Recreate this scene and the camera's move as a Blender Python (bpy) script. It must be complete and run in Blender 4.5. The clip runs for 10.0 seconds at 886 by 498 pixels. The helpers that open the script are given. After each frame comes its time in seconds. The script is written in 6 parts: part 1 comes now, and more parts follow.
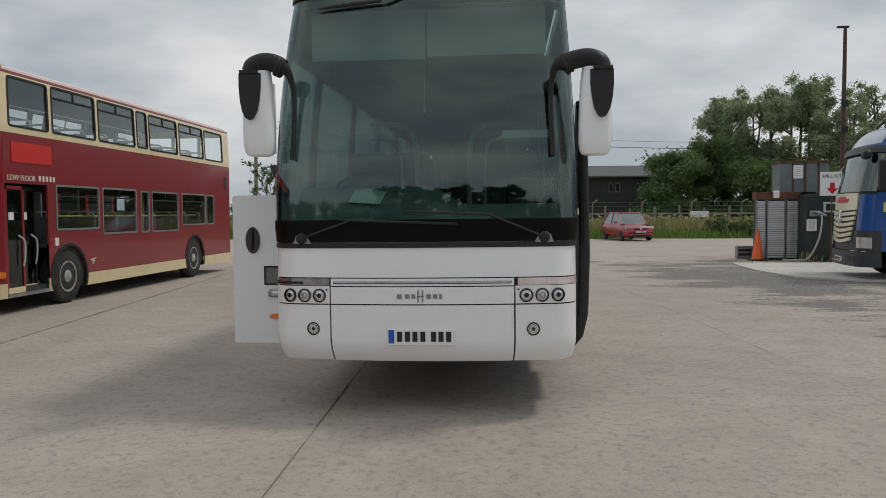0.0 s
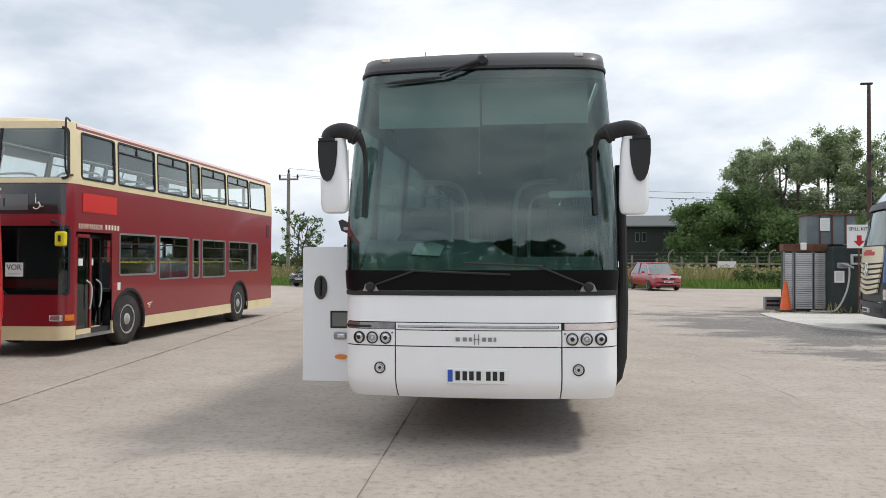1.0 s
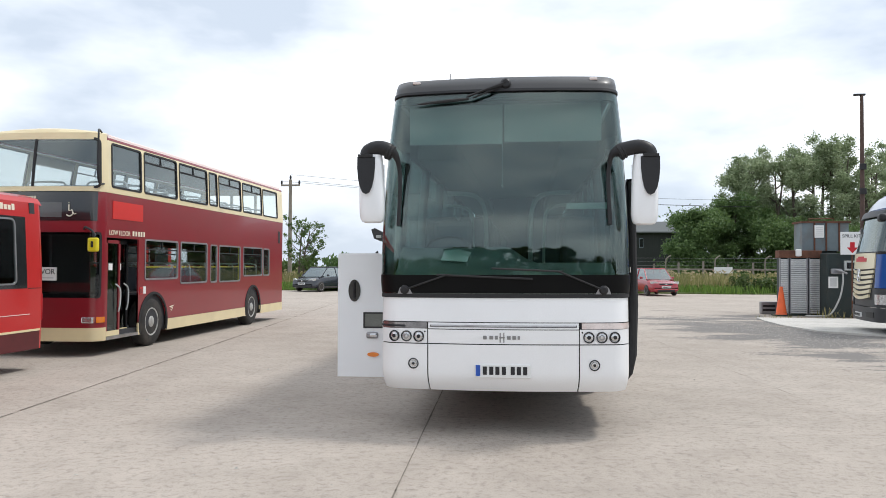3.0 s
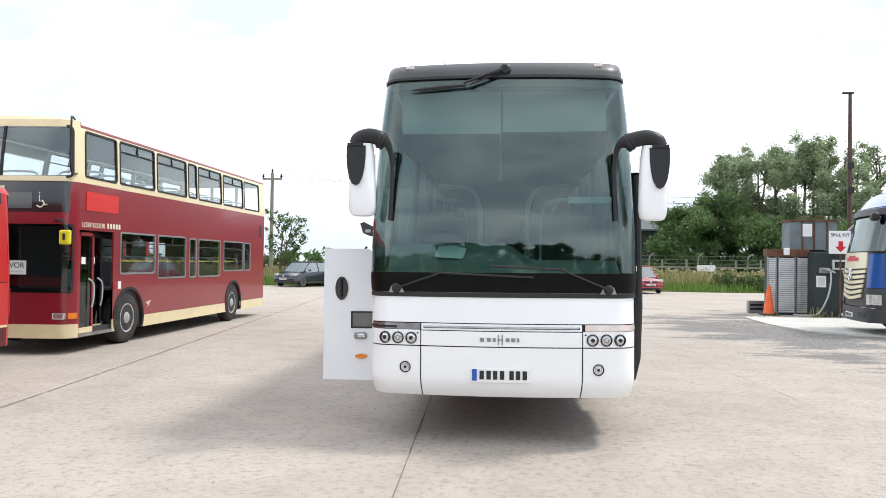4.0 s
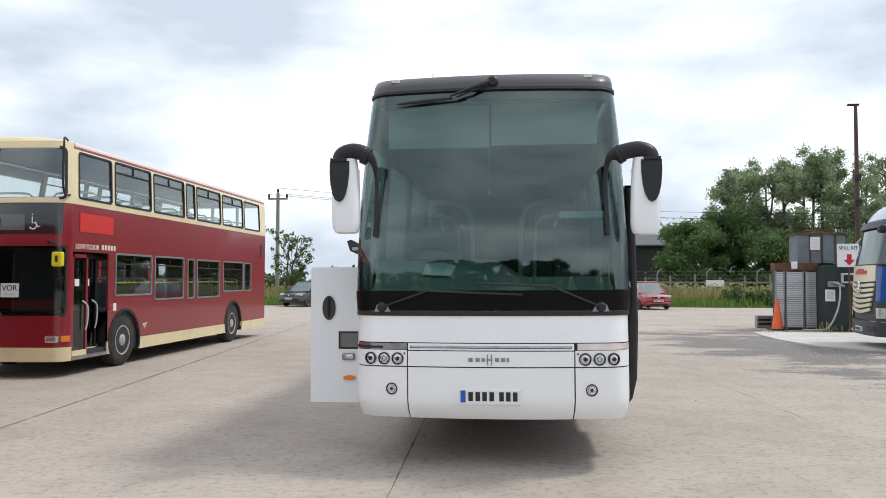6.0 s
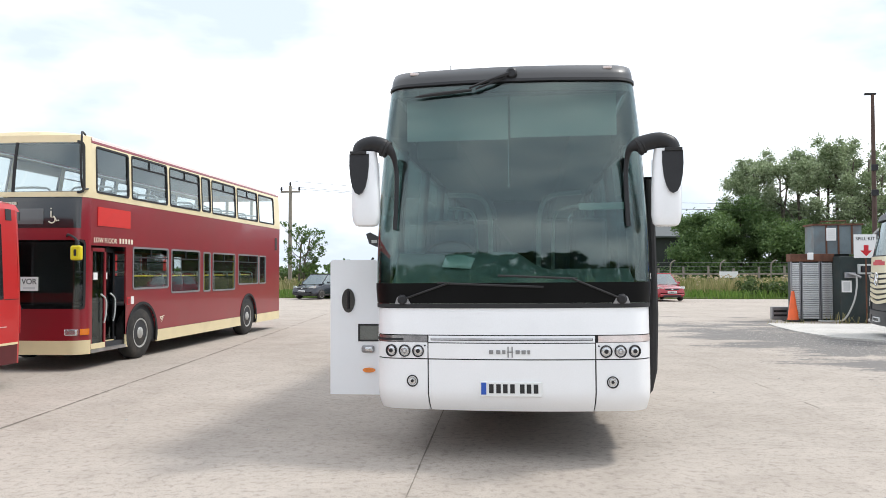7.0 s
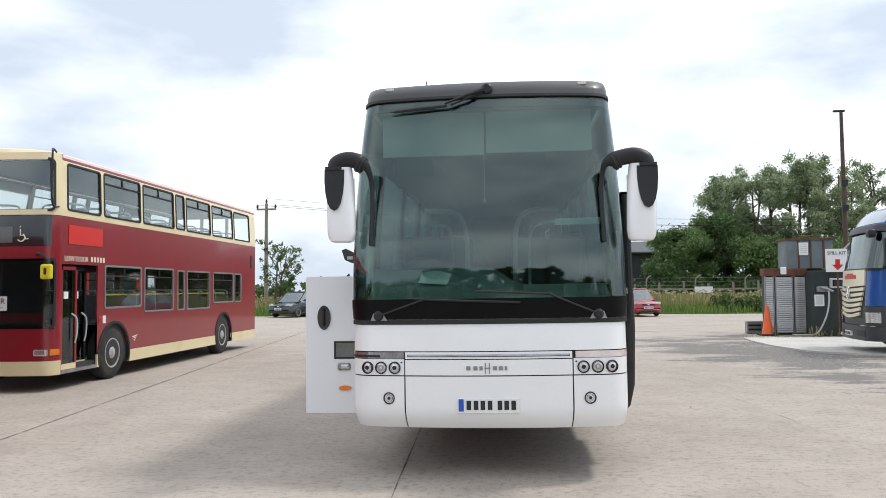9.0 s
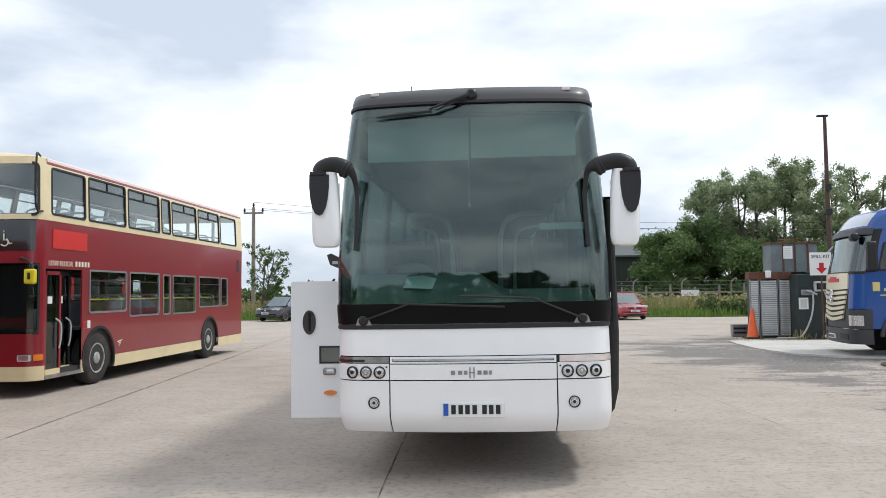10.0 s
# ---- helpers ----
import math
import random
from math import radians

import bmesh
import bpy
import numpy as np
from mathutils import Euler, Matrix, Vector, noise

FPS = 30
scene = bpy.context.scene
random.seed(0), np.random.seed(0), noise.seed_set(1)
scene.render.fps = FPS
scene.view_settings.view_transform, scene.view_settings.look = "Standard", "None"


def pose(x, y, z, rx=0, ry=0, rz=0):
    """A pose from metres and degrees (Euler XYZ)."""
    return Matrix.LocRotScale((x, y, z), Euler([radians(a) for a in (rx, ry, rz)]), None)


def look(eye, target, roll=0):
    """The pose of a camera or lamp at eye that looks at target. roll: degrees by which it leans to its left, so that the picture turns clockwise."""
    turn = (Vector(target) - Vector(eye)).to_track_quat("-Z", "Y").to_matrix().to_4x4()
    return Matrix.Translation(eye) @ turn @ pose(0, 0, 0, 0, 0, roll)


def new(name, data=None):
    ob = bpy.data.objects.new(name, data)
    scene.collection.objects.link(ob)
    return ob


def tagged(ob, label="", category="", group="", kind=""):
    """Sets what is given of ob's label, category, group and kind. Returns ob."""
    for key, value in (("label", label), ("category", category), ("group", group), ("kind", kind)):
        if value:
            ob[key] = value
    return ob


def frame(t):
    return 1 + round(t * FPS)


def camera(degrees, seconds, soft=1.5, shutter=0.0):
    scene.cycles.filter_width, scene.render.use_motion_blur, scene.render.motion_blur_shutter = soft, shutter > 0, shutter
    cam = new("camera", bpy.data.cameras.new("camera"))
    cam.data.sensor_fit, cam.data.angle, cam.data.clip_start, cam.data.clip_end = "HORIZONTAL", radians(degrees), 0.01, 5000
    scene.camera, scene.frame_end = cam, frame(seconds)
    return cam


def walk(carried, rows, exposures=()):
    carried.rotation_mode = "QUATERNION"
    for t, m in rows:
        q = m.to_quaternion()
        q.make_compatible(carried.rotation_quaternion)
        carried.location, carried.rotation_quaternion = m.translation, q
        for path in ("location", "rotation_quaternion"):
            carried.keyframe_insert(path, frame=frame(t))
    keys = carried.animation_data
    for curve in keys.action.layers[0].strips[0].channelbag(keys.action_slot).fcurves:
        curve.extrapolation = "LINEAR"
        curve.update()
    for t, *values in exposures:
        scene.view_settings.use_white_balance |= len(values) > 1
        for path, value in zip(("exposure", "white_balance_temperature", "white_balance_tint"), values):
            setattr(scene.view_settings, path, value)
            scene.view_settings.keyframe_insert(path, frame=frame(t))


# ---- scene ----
cam = camera(60.0, 10.0, soft=0.8)
PATH = [
    (0, (0.649, -5.751, 1.580), (0.481, -3.760, 1.485), -0.30),
    (0.5, (0.567, -6.090, 1.585), (0.391, -4.098, 1.548), 0.30),
    (1, (0.454, -6.475, 1.615), (0.223, -4.488, 1.644), 0.20),
    (1.2, (0.482, -6.594, 1.617), (0.233, -4.609, 1.671), 0.30),
    (1.5, (0.525, -6.772, 1.618), (0.315, -4.783, 1.632), 0.30),
    (1.8, (0.497, -6.963, 1.617), (0.381, -4.966, 1.658), 0.60),
    (2, (0.478, -7.000, 1.616), (0.304, -5.008, 1.605), 0.40),
    (2.2, (0.371, -7.179, 1.621), (0.145, -5.191, 1.605), 0.36),
    (2.3, (0.318, -7.220, 1.622), (0.091, -5.233, 1.627), 0.34),
    (2.5, (0.211, -7.270, 1.627), (-0.068, -5.290, 1.678), 0.30),
    (2.7, (0.218, -7.258, 1.622), (-0.055, -5.279, 1.685), 0.34),
    (3, (0.230, -7.171, 1.615), (0.009, -5.184, 1.658), 0.30),
    (3.2, (0.279, -7.071, 1.613), (0.092, -5.080, 1.645), 0.30),
    (4.3, (0.016, -6.560, 1.627), (-0.153, -4.568, 1.661), 0.90),
    (4.5, (0.026, -6.475, 1.626), (-0.114, -4.482, 1.692), 0.90),
    (4.7, (0.137, -6.521, 1.626), (0.069, -4.523, 1.663), 1.12),
    (4.9, (0.248, -6.455, 1.625), (0.230, -4.457, 1.653), 1.34),
    (5, (0.304, -6.445, 1.625), (0.261, -4.448, 1.715), 1.00),
    (5.2, (0.293, -6.483, 1.624), (0.212, -4.487, 1.702), 1.04),
    (5.3, (0.286, -6.467, 1.623), (0.199, -4.471, 1.687), 0.96),
    (5.5, (0.275, -6.478, 1.622), (0.146, -4.485, 1.708), 0.50),
    (7, (0.162, -6.506, 1.625), (-0.064, -4.519, 1.684), -0.10),
    (7.5, (0.154, -6.508, 1.623), (-0.071, -4.522, 1.687), -0.00),
    (8, (0.176, -6.492, 1.624), (-0.011, -4.501, 1.690), -0.10),
    (8.5, (0.176, -6.481, 1.618), (0.000, -4.491, 1.713), -0.20),
    (9, (0.168, -6.468, 1.615), (0.001, -4.478, 1.718), -0.50),
    (9.5, (0.206, -6.480, 1.622), (0.080, -4.486, 1.699), -0.50),
    (10, (0.199, -6.489, 1.624), (0.063, -4.497, 1.736), -0.60),
]
EXPOSURE = [(0, -0.46, 6800, 10), (0.5, -0.15, 6800, 10), (1, 0.25, 6650, 10), (1.5, 0.08, 6600, 10), (2, 0, 6680, 10), (2.5, 0.5, 6620, 10), (3, 0.44, 6500, 10), (4.5, 1.02, 6500, 10), (5, 1.04, 6500, 10), (5.5, 0.24, 6500, 10), (7, 0.7, 6500, 10), (8, 0.62, 6500, 10), (8.6, 0.5, 6500, 10), (9, 0.46, 6500, 10), (9.5, 0.7, 6500, 10), (10, 0.36, 6500, 10)]
walk(cam, [(t, look(eye, target, roll)) for t, eye, target, roll in PATH], EXPOSURE)

# ---- world, sun, exposure ----
SUN_AZ, SUN_EL = 71.0, 57.0     # compass-like: degrees from +y towards +x
world = bpy.data.worlds.new("sky")
scene.world = world
world.use_nodes = True
wn, wl = world.node_tree.nodes, world.node_tree.links
wn.clear()
w_out = wn.new("ShaderNodeOutputWorld")
w_bg = wn.new("ShaderNodeBackground")
w_sky = wn.new("ShaderNodeTexSky")
w_sky.sky_type = "NISHITA"
w_sky.sun_disc = False
w_sky.sun_elevation = radians(SUN_EL)
w_sky.sun_rotation = radians(SUN_AZ)
w_sky.air_density, w_sky.dust_density, w_sky.ozone_density = 1.0, 1.6, 1.0
w_co = wn.new("ShaderNodeTexCoord")
w_map = wn.new("ShaderNodeMapping")
w_map.inputs["Scale"].default_value = (1.0, 1.0, 2.6)
w_noise = wn.new("ShaderNodeTexNoise")
w_noise.inputs["Scale"].default_value = 2.1
w_noise.inputs["Detail"].default_value = 6.0
w_noise.inputs["Roughness"].default_value = 0.52
w_ramp = wn.new("ShaderNodeValToRGB")
w_ramp.color_ramp.elements[0].position, w_ramp.color_ramp.elements[0].color = 0.40, (4.2, 4.75, 5.5, 1)
w_ramp.color_ramp.elements[1].position, w_ramp.color_ramp.elements[1].color = 0.66, (8.8, 9.0, 9.3, 1)
w_mix = wn.new("ShaderNodeMixRGB")
w_mix.inputs["Fac"].default_value = 0.93
wl.new(w_co.outputs["Generated"], w_map.inputs["Vector"])
wl.new(w_map.outputs["Vector"], w_noise.inputs["Vector"])
wl.new(w_noise.outputs["Fac"], w_ramp.inputs["Fac"])
wl.new(w_sky.outputs["Color"], w_mix.inputs["Color1"])
wl.new(w_ramp.outputs["Color"], w_mix.inputs["Color2"])
wl.new(w_mix.outputs["Color"], w_bg.inputs["Color"])
w_bg.inputs["Strength"].default_value = 0.126
wl.new(w_bg.outputs["Background"], w_out.inputs["Surface"])

sun = new("sun", bpy.data.lights.new("sun", "SUN"))
sun.data.energy, sun.data.angle, sun.data.color = 1.35, radians(8), (1.0, 0.97, 0.92)
sx = math.sin(radians(SUN_AZ)) * math.cos(radians(SUN_EL))
sy = math.cos(radians(SUN_AZ)) * math.cos(radians(SUN_EL))
sun.matrix_world = look((40 * sx, 40 * sy, 40 * math.sin(radians(SUN_EL))), (0, 0, 0))


# ---- materials ----
def mat(name, color, rough=0.5, metal=0.0, vary=0.12, scale=6.0, fine=90.0, bump=0.0, coat=0.0, dirt=None, dirt_amt=0.3, spec=0.5):
    """Painted or plain surface: base colour varied at two scales, optional dirt and fine relief."""
    m = bpy.data.materials.new(name)
    m.use_nodes = True
    n, l = m.node_tree.nodes, m.node_tree.links
    b = n["Principled BSDF"]
    b.inputs["Roughness"].default_value = rough
    b.inputs["Metallic"].default_value = metal
    b.inputs["Coat Weight"].default_value = coat
    b.inputs["Coat Roughness"].default_value = 0.06
    b.inputs["Specular IOR Level"].default_value = spec
    co = n.new("ShaderNodeTexCoord")
    big = n.new("ShaderNodeTexNoise")
    big.inputs["Scale"].default_value, big.inputs["Detail"].default_value = scale, 5
    small = n.new("ShaderNodeTexNoise")
    small.inputs["Scale"].default_value, small.inputs["Detail"].default_value = fine, 3
    l.new(co.outputs["Object"], big.inputs["Vector"])
    l.new(co.outputs["Object"], small.inputs["Vector"])
    add = n.new("ShaderNodeMath")
    add.operation = "ADD"
    l.new(big.outputs["Fac"], add.inputs[0])
    l.new(small.outputs["Fac"], add.inputs[1])
    rng = n.new("ShaderNodeMapRange")
    rng.inputs["From Min"].default_value, rng.inputs["From Max"].default_value = 0.6, 1.4
    rng.inputs["To Min"].default_value, rng.inputs["To Max"].default_value = 1 - vary, 1 + vary
    l.new(add.outputs[0], rng.inputs["Value"])
    mul = n.new("ShaderNodeMixRGB")
    mul.blend_type = "MULTIPLY"
    mul.inputs["Fac"].default_value = 1.0
    mul.inputs["Color1"].default_value = (*color, 1)
    l.new(rng.outputs[0], mul.inputs["Color2"])
    last = mul.outputs[0]
    if dirt:
        dn = n.new("ShaderNodeTexNoise")
        dn.inputs["Scale"].default_value, dn.inputs["Detail"].default_value = scale * 0.7, 8
        l.new(co.outputs["Object"], dn.inputs["Vector"])
        dr = n.new("ShaderNodeMapRange")
        dr.inputs["From Min"].default_value, dr.inputs["From Max"].default_value = 0.48, 0.72
        dr.inputs["To Max"].default_value = dirt_amt
        l.new(dn.outputs["Fac"], dr.inputs["Value"])
        dm = n.new("ShaderNodeMixRGB")
        dm.inputs["Color2"].default_value = (*dirt, 1)
        l.new(dr.outputs[0], dm.inputs["Fac"])
        l.new(last, dm.inputs["Color1"])
        last = dm.outputs[0]
    l.new(last, b.inputs["Base Color"])
    if bump:
        bp = n.new("ShaderNodeBump")
        bp.inputs["Strength"].default_value, bp.inputs["Distance"].default_value = bump, 0.01
        l.new(small.outputs["Fac"], bp.inputs["Height"])
        l.new(bp.outputs["Normal"], b.inputs["Normal"])
    return m


def glass(name, tint, gloss_rough=0.02, base=0.06):
    """Thin tinted pane: see-through body, mirror-like skin by Fresnel."""
    m = bpy.data.materials.new(name)
    m.use_nodes = True
    n, l = m.node_tree.nodes, m.node_tree.links
    n.clear()
    out = n.new("ShaderNodeOutputMaterial")
    tr = n.new("ShaderNodeBsdfTransparent")
    tr.inputs["Color"].default_value = (*tint, 1)
    gl = n.new("ShaderNodeBsdfGlossy")
    gl.inputs["Roughness"].default_value = gloss_rough
    gl.inputs["Color"].default_value = (0.9, 0.97, 0.95, 1)
    lw = n.new("ShaderNodeLayerWeight")
    lw.inputs["Blend"].default_value = 0.5
    fr = n.new("ShaderNodeMath")
    fr.operation = "POWER"
    fr.inputs[1].default_value = 5.0
    l.new(lw.outputs["Facing"], fr.inputs[0])
    ad = n.new("ShaderNodeMath")
    ad.operation = "MULTIPLY_ADD"
    ad.use_clamp = True
    ad.inputs[1].default_value = 0.9
    ad.inputs[2].default_value = base + 0.04
    mx = n.new("ShaderNodeMixShader")
    l.new(fr.outputs[0], ad.inputs[0])
    l.new(ad.outputs[0], mx.inputs["Fac"])
    l.new(tr.outputs[0], mx.inputs[1])
    l.new(gl.outputs[0], mx.inputs[2])
    l.new(mx.outputs[0], out.inputs["Surface"])
    return m


def concrete(name, color, dark, scale=0.35, bump=0.25, worn=None):
    m = bpy.data.materials.new(name)
    m.use_nodes = True
    n, l = m.node_tree.nodes, m.node_tree.links
    b = n["Principled BSDF"]
    b.inputs["Roughness"].default_value = 0.9
    b.inputs["Specular IOR Level"].default_value = 0.25
    geo = n.new("ShaderNodeNewGeometry")

    def tex(s, detail, rough=0.55, stretch=None):
        t = n.new("ShaderNodeTexNoise")
        t.inputs["Scale"].default_value, t.inputs["Detail"].default_value, t.inputs["Roughness"].default_value = s, detail, rough
        if stretch:
            mp = n.new("ShaderNodeMapping")
            mp.inputs["Scale"].default_value = stretch
            mp.inputs["Rotation"].default_value = (0, 0, 0.12)
            l.new(geo.outputs["Position"], mp.inputs["Vector"])
            l.new(mp.outputs[0], t.inputs["Vector"])
        else:
            l.new(geo.outputs["Position"], t.inputs["Vector"])
        return t

    def mixed(a, fac, lo, hi, amt, col, mode="MIX"):
        r = n.new("ShaderNodeMapRange")
        r.inputs["From Min"].default_value, r.inputs["From Max"].default_value, r.inputs["To Max"].default_value = lo, hi, amt
        l.new(fac, r.inputs["Value"])
        x = n.new("ShaderNodeMixRGB")
        x.blend_type = mode
        x.inputs["Color2"].default_value = (*col, 1)
        l.new(r.outputs[0], x.inputs["Fac"])
        if isinstance(a, tuple):
            x.inputs["Color1"].default_value = (*a, 1)
        else:
            l.new(a, x.inputs["Color1"])
        return x.outputs[0]

    big, mid, fine, grit = tex(scale, 6), tex(1.7, 8, 0.62), tex(14, 6, 0.7), tex(85, 3, 0.7)
    brush = tex(1.0, 6, 0.6, (1.2, 22, 1))
    c = mixed(color, big.outputs["Fac"], 0.42, 0.66, 0.45, dark)
    c = mixed(c, mid.outputs["Fac"], 0.50, 0.72, 0.32, tuple(v * 0.72 for v in dark))
    c = mixed(c, mid.outputs["Fac"], 0.46, 0.26, 0.45, tuple(min(1, v * 1.22) for v in color))
    c = mixed(c, brush.outputs["Fac"], 0.52, 0.75, 0.22, tuple(v * 0.75 for v in dark))
    if worn:
        # a long ragged patch of worn tarmac: middle line, half width and reach in metres
        (nx, ny, off), width, (mid_s, reach), tar = worn

        def calc(op, a, b=None, clamp=False):
            k = n.new("ShaderNodeMath")
            k.operation, k.use_clamp = op, clamp
            for i, v in enumerate((a, b)):
                if isinstance(v, (int, float)):
                    k.inputs[i].default_value = v
                elif v is not None:
                    l.new(v, k.inputs[i])
            return k.outputs[0]

        sep = n.new("ShaderNodeSeparateXYZ")
        l.new(geo.outputs["Position"], sep.inputs[0])
        px, py = sep.outputs[0], sep.outputs[1]
        across = calc("ABSOLUTE", calc("SUBTRACT", calc("ADD", calc("MULTIPLY", px, nx), calc("MULTIPLY", py, ny)), off))
        along = calc("ABSOLUTE", calc("SUBTRACT", calc("SUBTRACT", calc("MULTIPLY", px, ny), calc("MULTIPLY", py, nx)), mid_s))
        inside = calc("MINIMUM", calc("SUBTRACT", 1.0, calc("DIVIDE", across, width)), calc("SUBTRACT", 1.0, calc("DIVIDE", along, reach)))
        ragged = calc("ADD", calc("MULTIPLY", tex(0.55, 8, 0.68, (0.55, 1.3, 1)).outputs["Fac"], 2.6), calc("MULTIPLY", fine.outputs["Fac"], 0.7))
        edge = calc("SUBTRACT", calc("ADD", calc("MULTIPLY", inside, 0.75), ragged), 1.87)
        c = mixed(c, edge, 0.0, 0.16, 0.92, tar)
        c = mixed(c, fine.outputs["Fac"], 0.50, 0.66, 0.25, tuple(v * 0.6 for v in dark))
    c = mixed(c, fine.outputs["Fac"], 0.52, 0.70, 0.50, tuple(v * 0.58 for v in dark))
    c = mixed(c, grit.outputs["Fac"], 0.54, 0.70, 0.80, tuple(v * 0.42 for v in dark))
    l.new(c, b.inputs["Base Color"])
    ad = n.new("ShaderNodeMath")
    ad.operation = "ADD"
    l.new(fine.outputs["Fac"], ad.inputs[0])
    l.new(grit.outputs["Fac"], ad.inputs[1])
    bp = n.new("ShaderNodeBump")
    bp.inputs["Strength"].default_value, bp.inputs["Distance"].default_value = bump, 0.008
    l.new(ad.outputs[0], bp.inputs["Height"])
    l.new(bp.outputs["Normal"], b.inputs["Normal"])
    return m


def leafy(name, a, b_, rough=0.55, scale=0.5):
    """Foliage and grass: two greens mixed over space and from piece to piece."""
    m = bpy.data.materials.new(name)
    m.use_nodes = True
    n, l = m.node_tree.nodes, m.node_tree.links
    b = n["Principled BSDF"]
    b.inputs["Roughness"].default_value = rough
    geo = n.new("ShaderNodeNewGeometry")
    t = n.new("ShaderNodeTexNoise")
    t.inputs["Scale"].default_value, t.inputs["Detail"].default_value = scale, 4
    l.new(geo.outputs["Position"], t.inputs["Vector"])
    ad = n.new("ShaderNodeMath")
    ad.operation = "MULTIPLY_ADD"
    ad.inputs[1].default_value = 0.6
    l.new(geo.outputs["Random Per Island"], ad.inputs[0])
    l.new(t.outputs["Fac"], ad.inputs[2])
    r = n.new("ShaderNodeMapRange")
    r.inputs["From Min"].default_value, r.inputs["From Max"].default_value = 0.35, 1.2
    l.new(ad.outputs[0], r.inputs["Value"])
    x = n.new("ShaderNodeMixRGB")
    x.inputs["Color1"].default_value, x.inputs["Color2"].default_value = (*a, 1), (*b_, 1)
    l.new(r.outputs[0], x.inputs["Fac"])
    l.new(x.outputs[0], b.inputs["Base Color"])
    tl = n.new("ShaderNodeBsdfTranslucent")
    l.new(x.outputs[0], tl.inputs["Color"])
    mx = n.new("ShaderNodeMixShader")
    mx.inputs["Fac"].default_value = 0.35
    l.new(b.outputs[0], mx.inputs[1])
    l.new(tl.outputs[0], mx.inputs[2])
    l.new(mx.outputs[0], n["Material Output"].inputs["Surface"])
    return m


WHITE = mat("white_paint", (0.85, 0.86, 0.87), 0.28, vary=0.03, scale=2, coat=0.5, dirt=(0.52, 0.48, 0.42), dirt_amt=0.05)
WHITE_DOOR = mat("white_door_paint", (0.84, 0.86, 0.88), 0.3, vary=0.02, scale=2, coat=0.4)
SEAM = mat("seam_rubber", (0.015, 0.015, 0.016), 0.8, vary=0.2)
BLACK = mat("black_plastic", (0.018, 0.018, 0.020), 0.45, vary=0.2, bump=0.1, spec=0.35)
BLACK_GLOSS = mat("black_gloss_paint", (0.018, 0.02, 0.022), 0.15, vary=0.1, coat=0.6)
GREY_CAP = mat("dark_grey_roof_paint", (0.05, 0.05, 0.051), 0.4, vary=0.12, scale=3, coat=0.2)
RUBBER = mat("rubber", (0.02, 0.02, 0.021), 0.75, vary=0.25, bump=0.25)
TYRE = mat("tyre_rubber", (0.028, 0.027, 0.026), 0.85, vary=0.3, bump=0.4, dirt=(0.12, 0.1, 0.08), dirt_amt=0.4)
CHROME = mat("chrome", (0.75, 0.76, 0.78), 0.12, 1.0, vary=0.05)
ALLOY = mat("brushed_aluminium", (0.5, 0.5, 0.51), 0.38, 1.0, vary=0.15, dirt=(0.12, 0.09, 0.07), dirt_amt=0.5)
STEEL_DULL = mat("dull_steel", (0.32, 0.32, 0.33), 0.45, 0.7, vary=0.2)
LENS = mat("clear_lamp_lens", (0.62, 0.63, 0.64), 0.08, 0.75, vary=0.15, fine=60, bump=0.3, coat=1.0)
LENS_SMOKE = mat("smoked_lamp_lens", (0.20, 0.18, 0.17), 0.12, 0.4, vary=0.5, scale=14, coat=1.0)
LENS_PALE = mat("faded_indicator_lens", (0.66, 0.58, 0.55), 0.2, 0.1, vary=0.2, scale=12, coat=0.8, dirt=(0.55, 0.33, 0.27), dirt_amt=0.5)
AMBER = mat("amber_lens", (0.75, 0.20, 0.01), 0.15, vary=0.15, coat=1.0)
PLATE_W = mat("white_plate", (0.78, 0.79, 0.78), 0.35, vary=0.03)
PLATE_BLUE = mat("blue_plate_band", (0.02, 0.09, 0.42), 0.4, vary=0.05)
INK = mat("black_ink", (0.015, 0.015, 0.017), 0.5, vary=0.05)
BADGE = mat("badge_chrome", (0.30, 0.31, 0.32), 0.3, 0.85, vary=0.2)
WS_GLASS = glass("tinted_windscreen_glass", (0.54, 0.67, 0.645), 0.01, 0.04)
SIDE_GLASS = glass("dark_side_glass", (0.46, 0.50, 0.50), 0.02, 0.02)
BUS_GLASS = glass("bus_window_glass", (0.90, 0.93, 0.93), 0.02, 0.05)
BLIND = mat("sun_blind_fabric", (0.63, 0.59, 0.59), 0.8, vary=0.06)
DASH_TOP = mat("grey_dash_cover", (0.24, 0.255, 0.25), 0.7, vary=0.15, scale=3)
DASH = mat("dashboard_plastic", (0.02, 0.022, 0.023), 0.6, vary=0.2)
COACH_LINING = mat("coach_lining", (0.27, 0.285, 0.28), 0.8, vary=0.1)
SEAT_CLOTH = mat("seat_moquette", (0.06, 0.085, 0.11), 0.9, vary=0.35, fine=60)
RAIL_PALE = mat("pale_grab_rail", (0.55, 0.58, 0.57), 0.35, vary=0.05)
MAROON = mat("maroon_bus_paint", (0.25, 0.013, 0.022), 0.3, vary=0.07, scale=1.2, coat=0.4, dirt=(0.20, 0.05, 0.045), dirt_amt=0.25)
CREAM = mat("cream_bus_paint", (0.78, 0.66, 0.40), 0.35, vary=0.05, scale=2, coat=0.3, dirt=(0.42, 0.34, 0.22), dirt_amt=0.25)
ROOF_PINK = mat("faded_bus_roof_paint", (0.74, 0.60, 0.56), 0.5, vary=0.1, scale=1)
RED_PATCH = mat("red_vinyl_patch", (0.62, 0.018, 0.012), 0.4, vary=0.05)
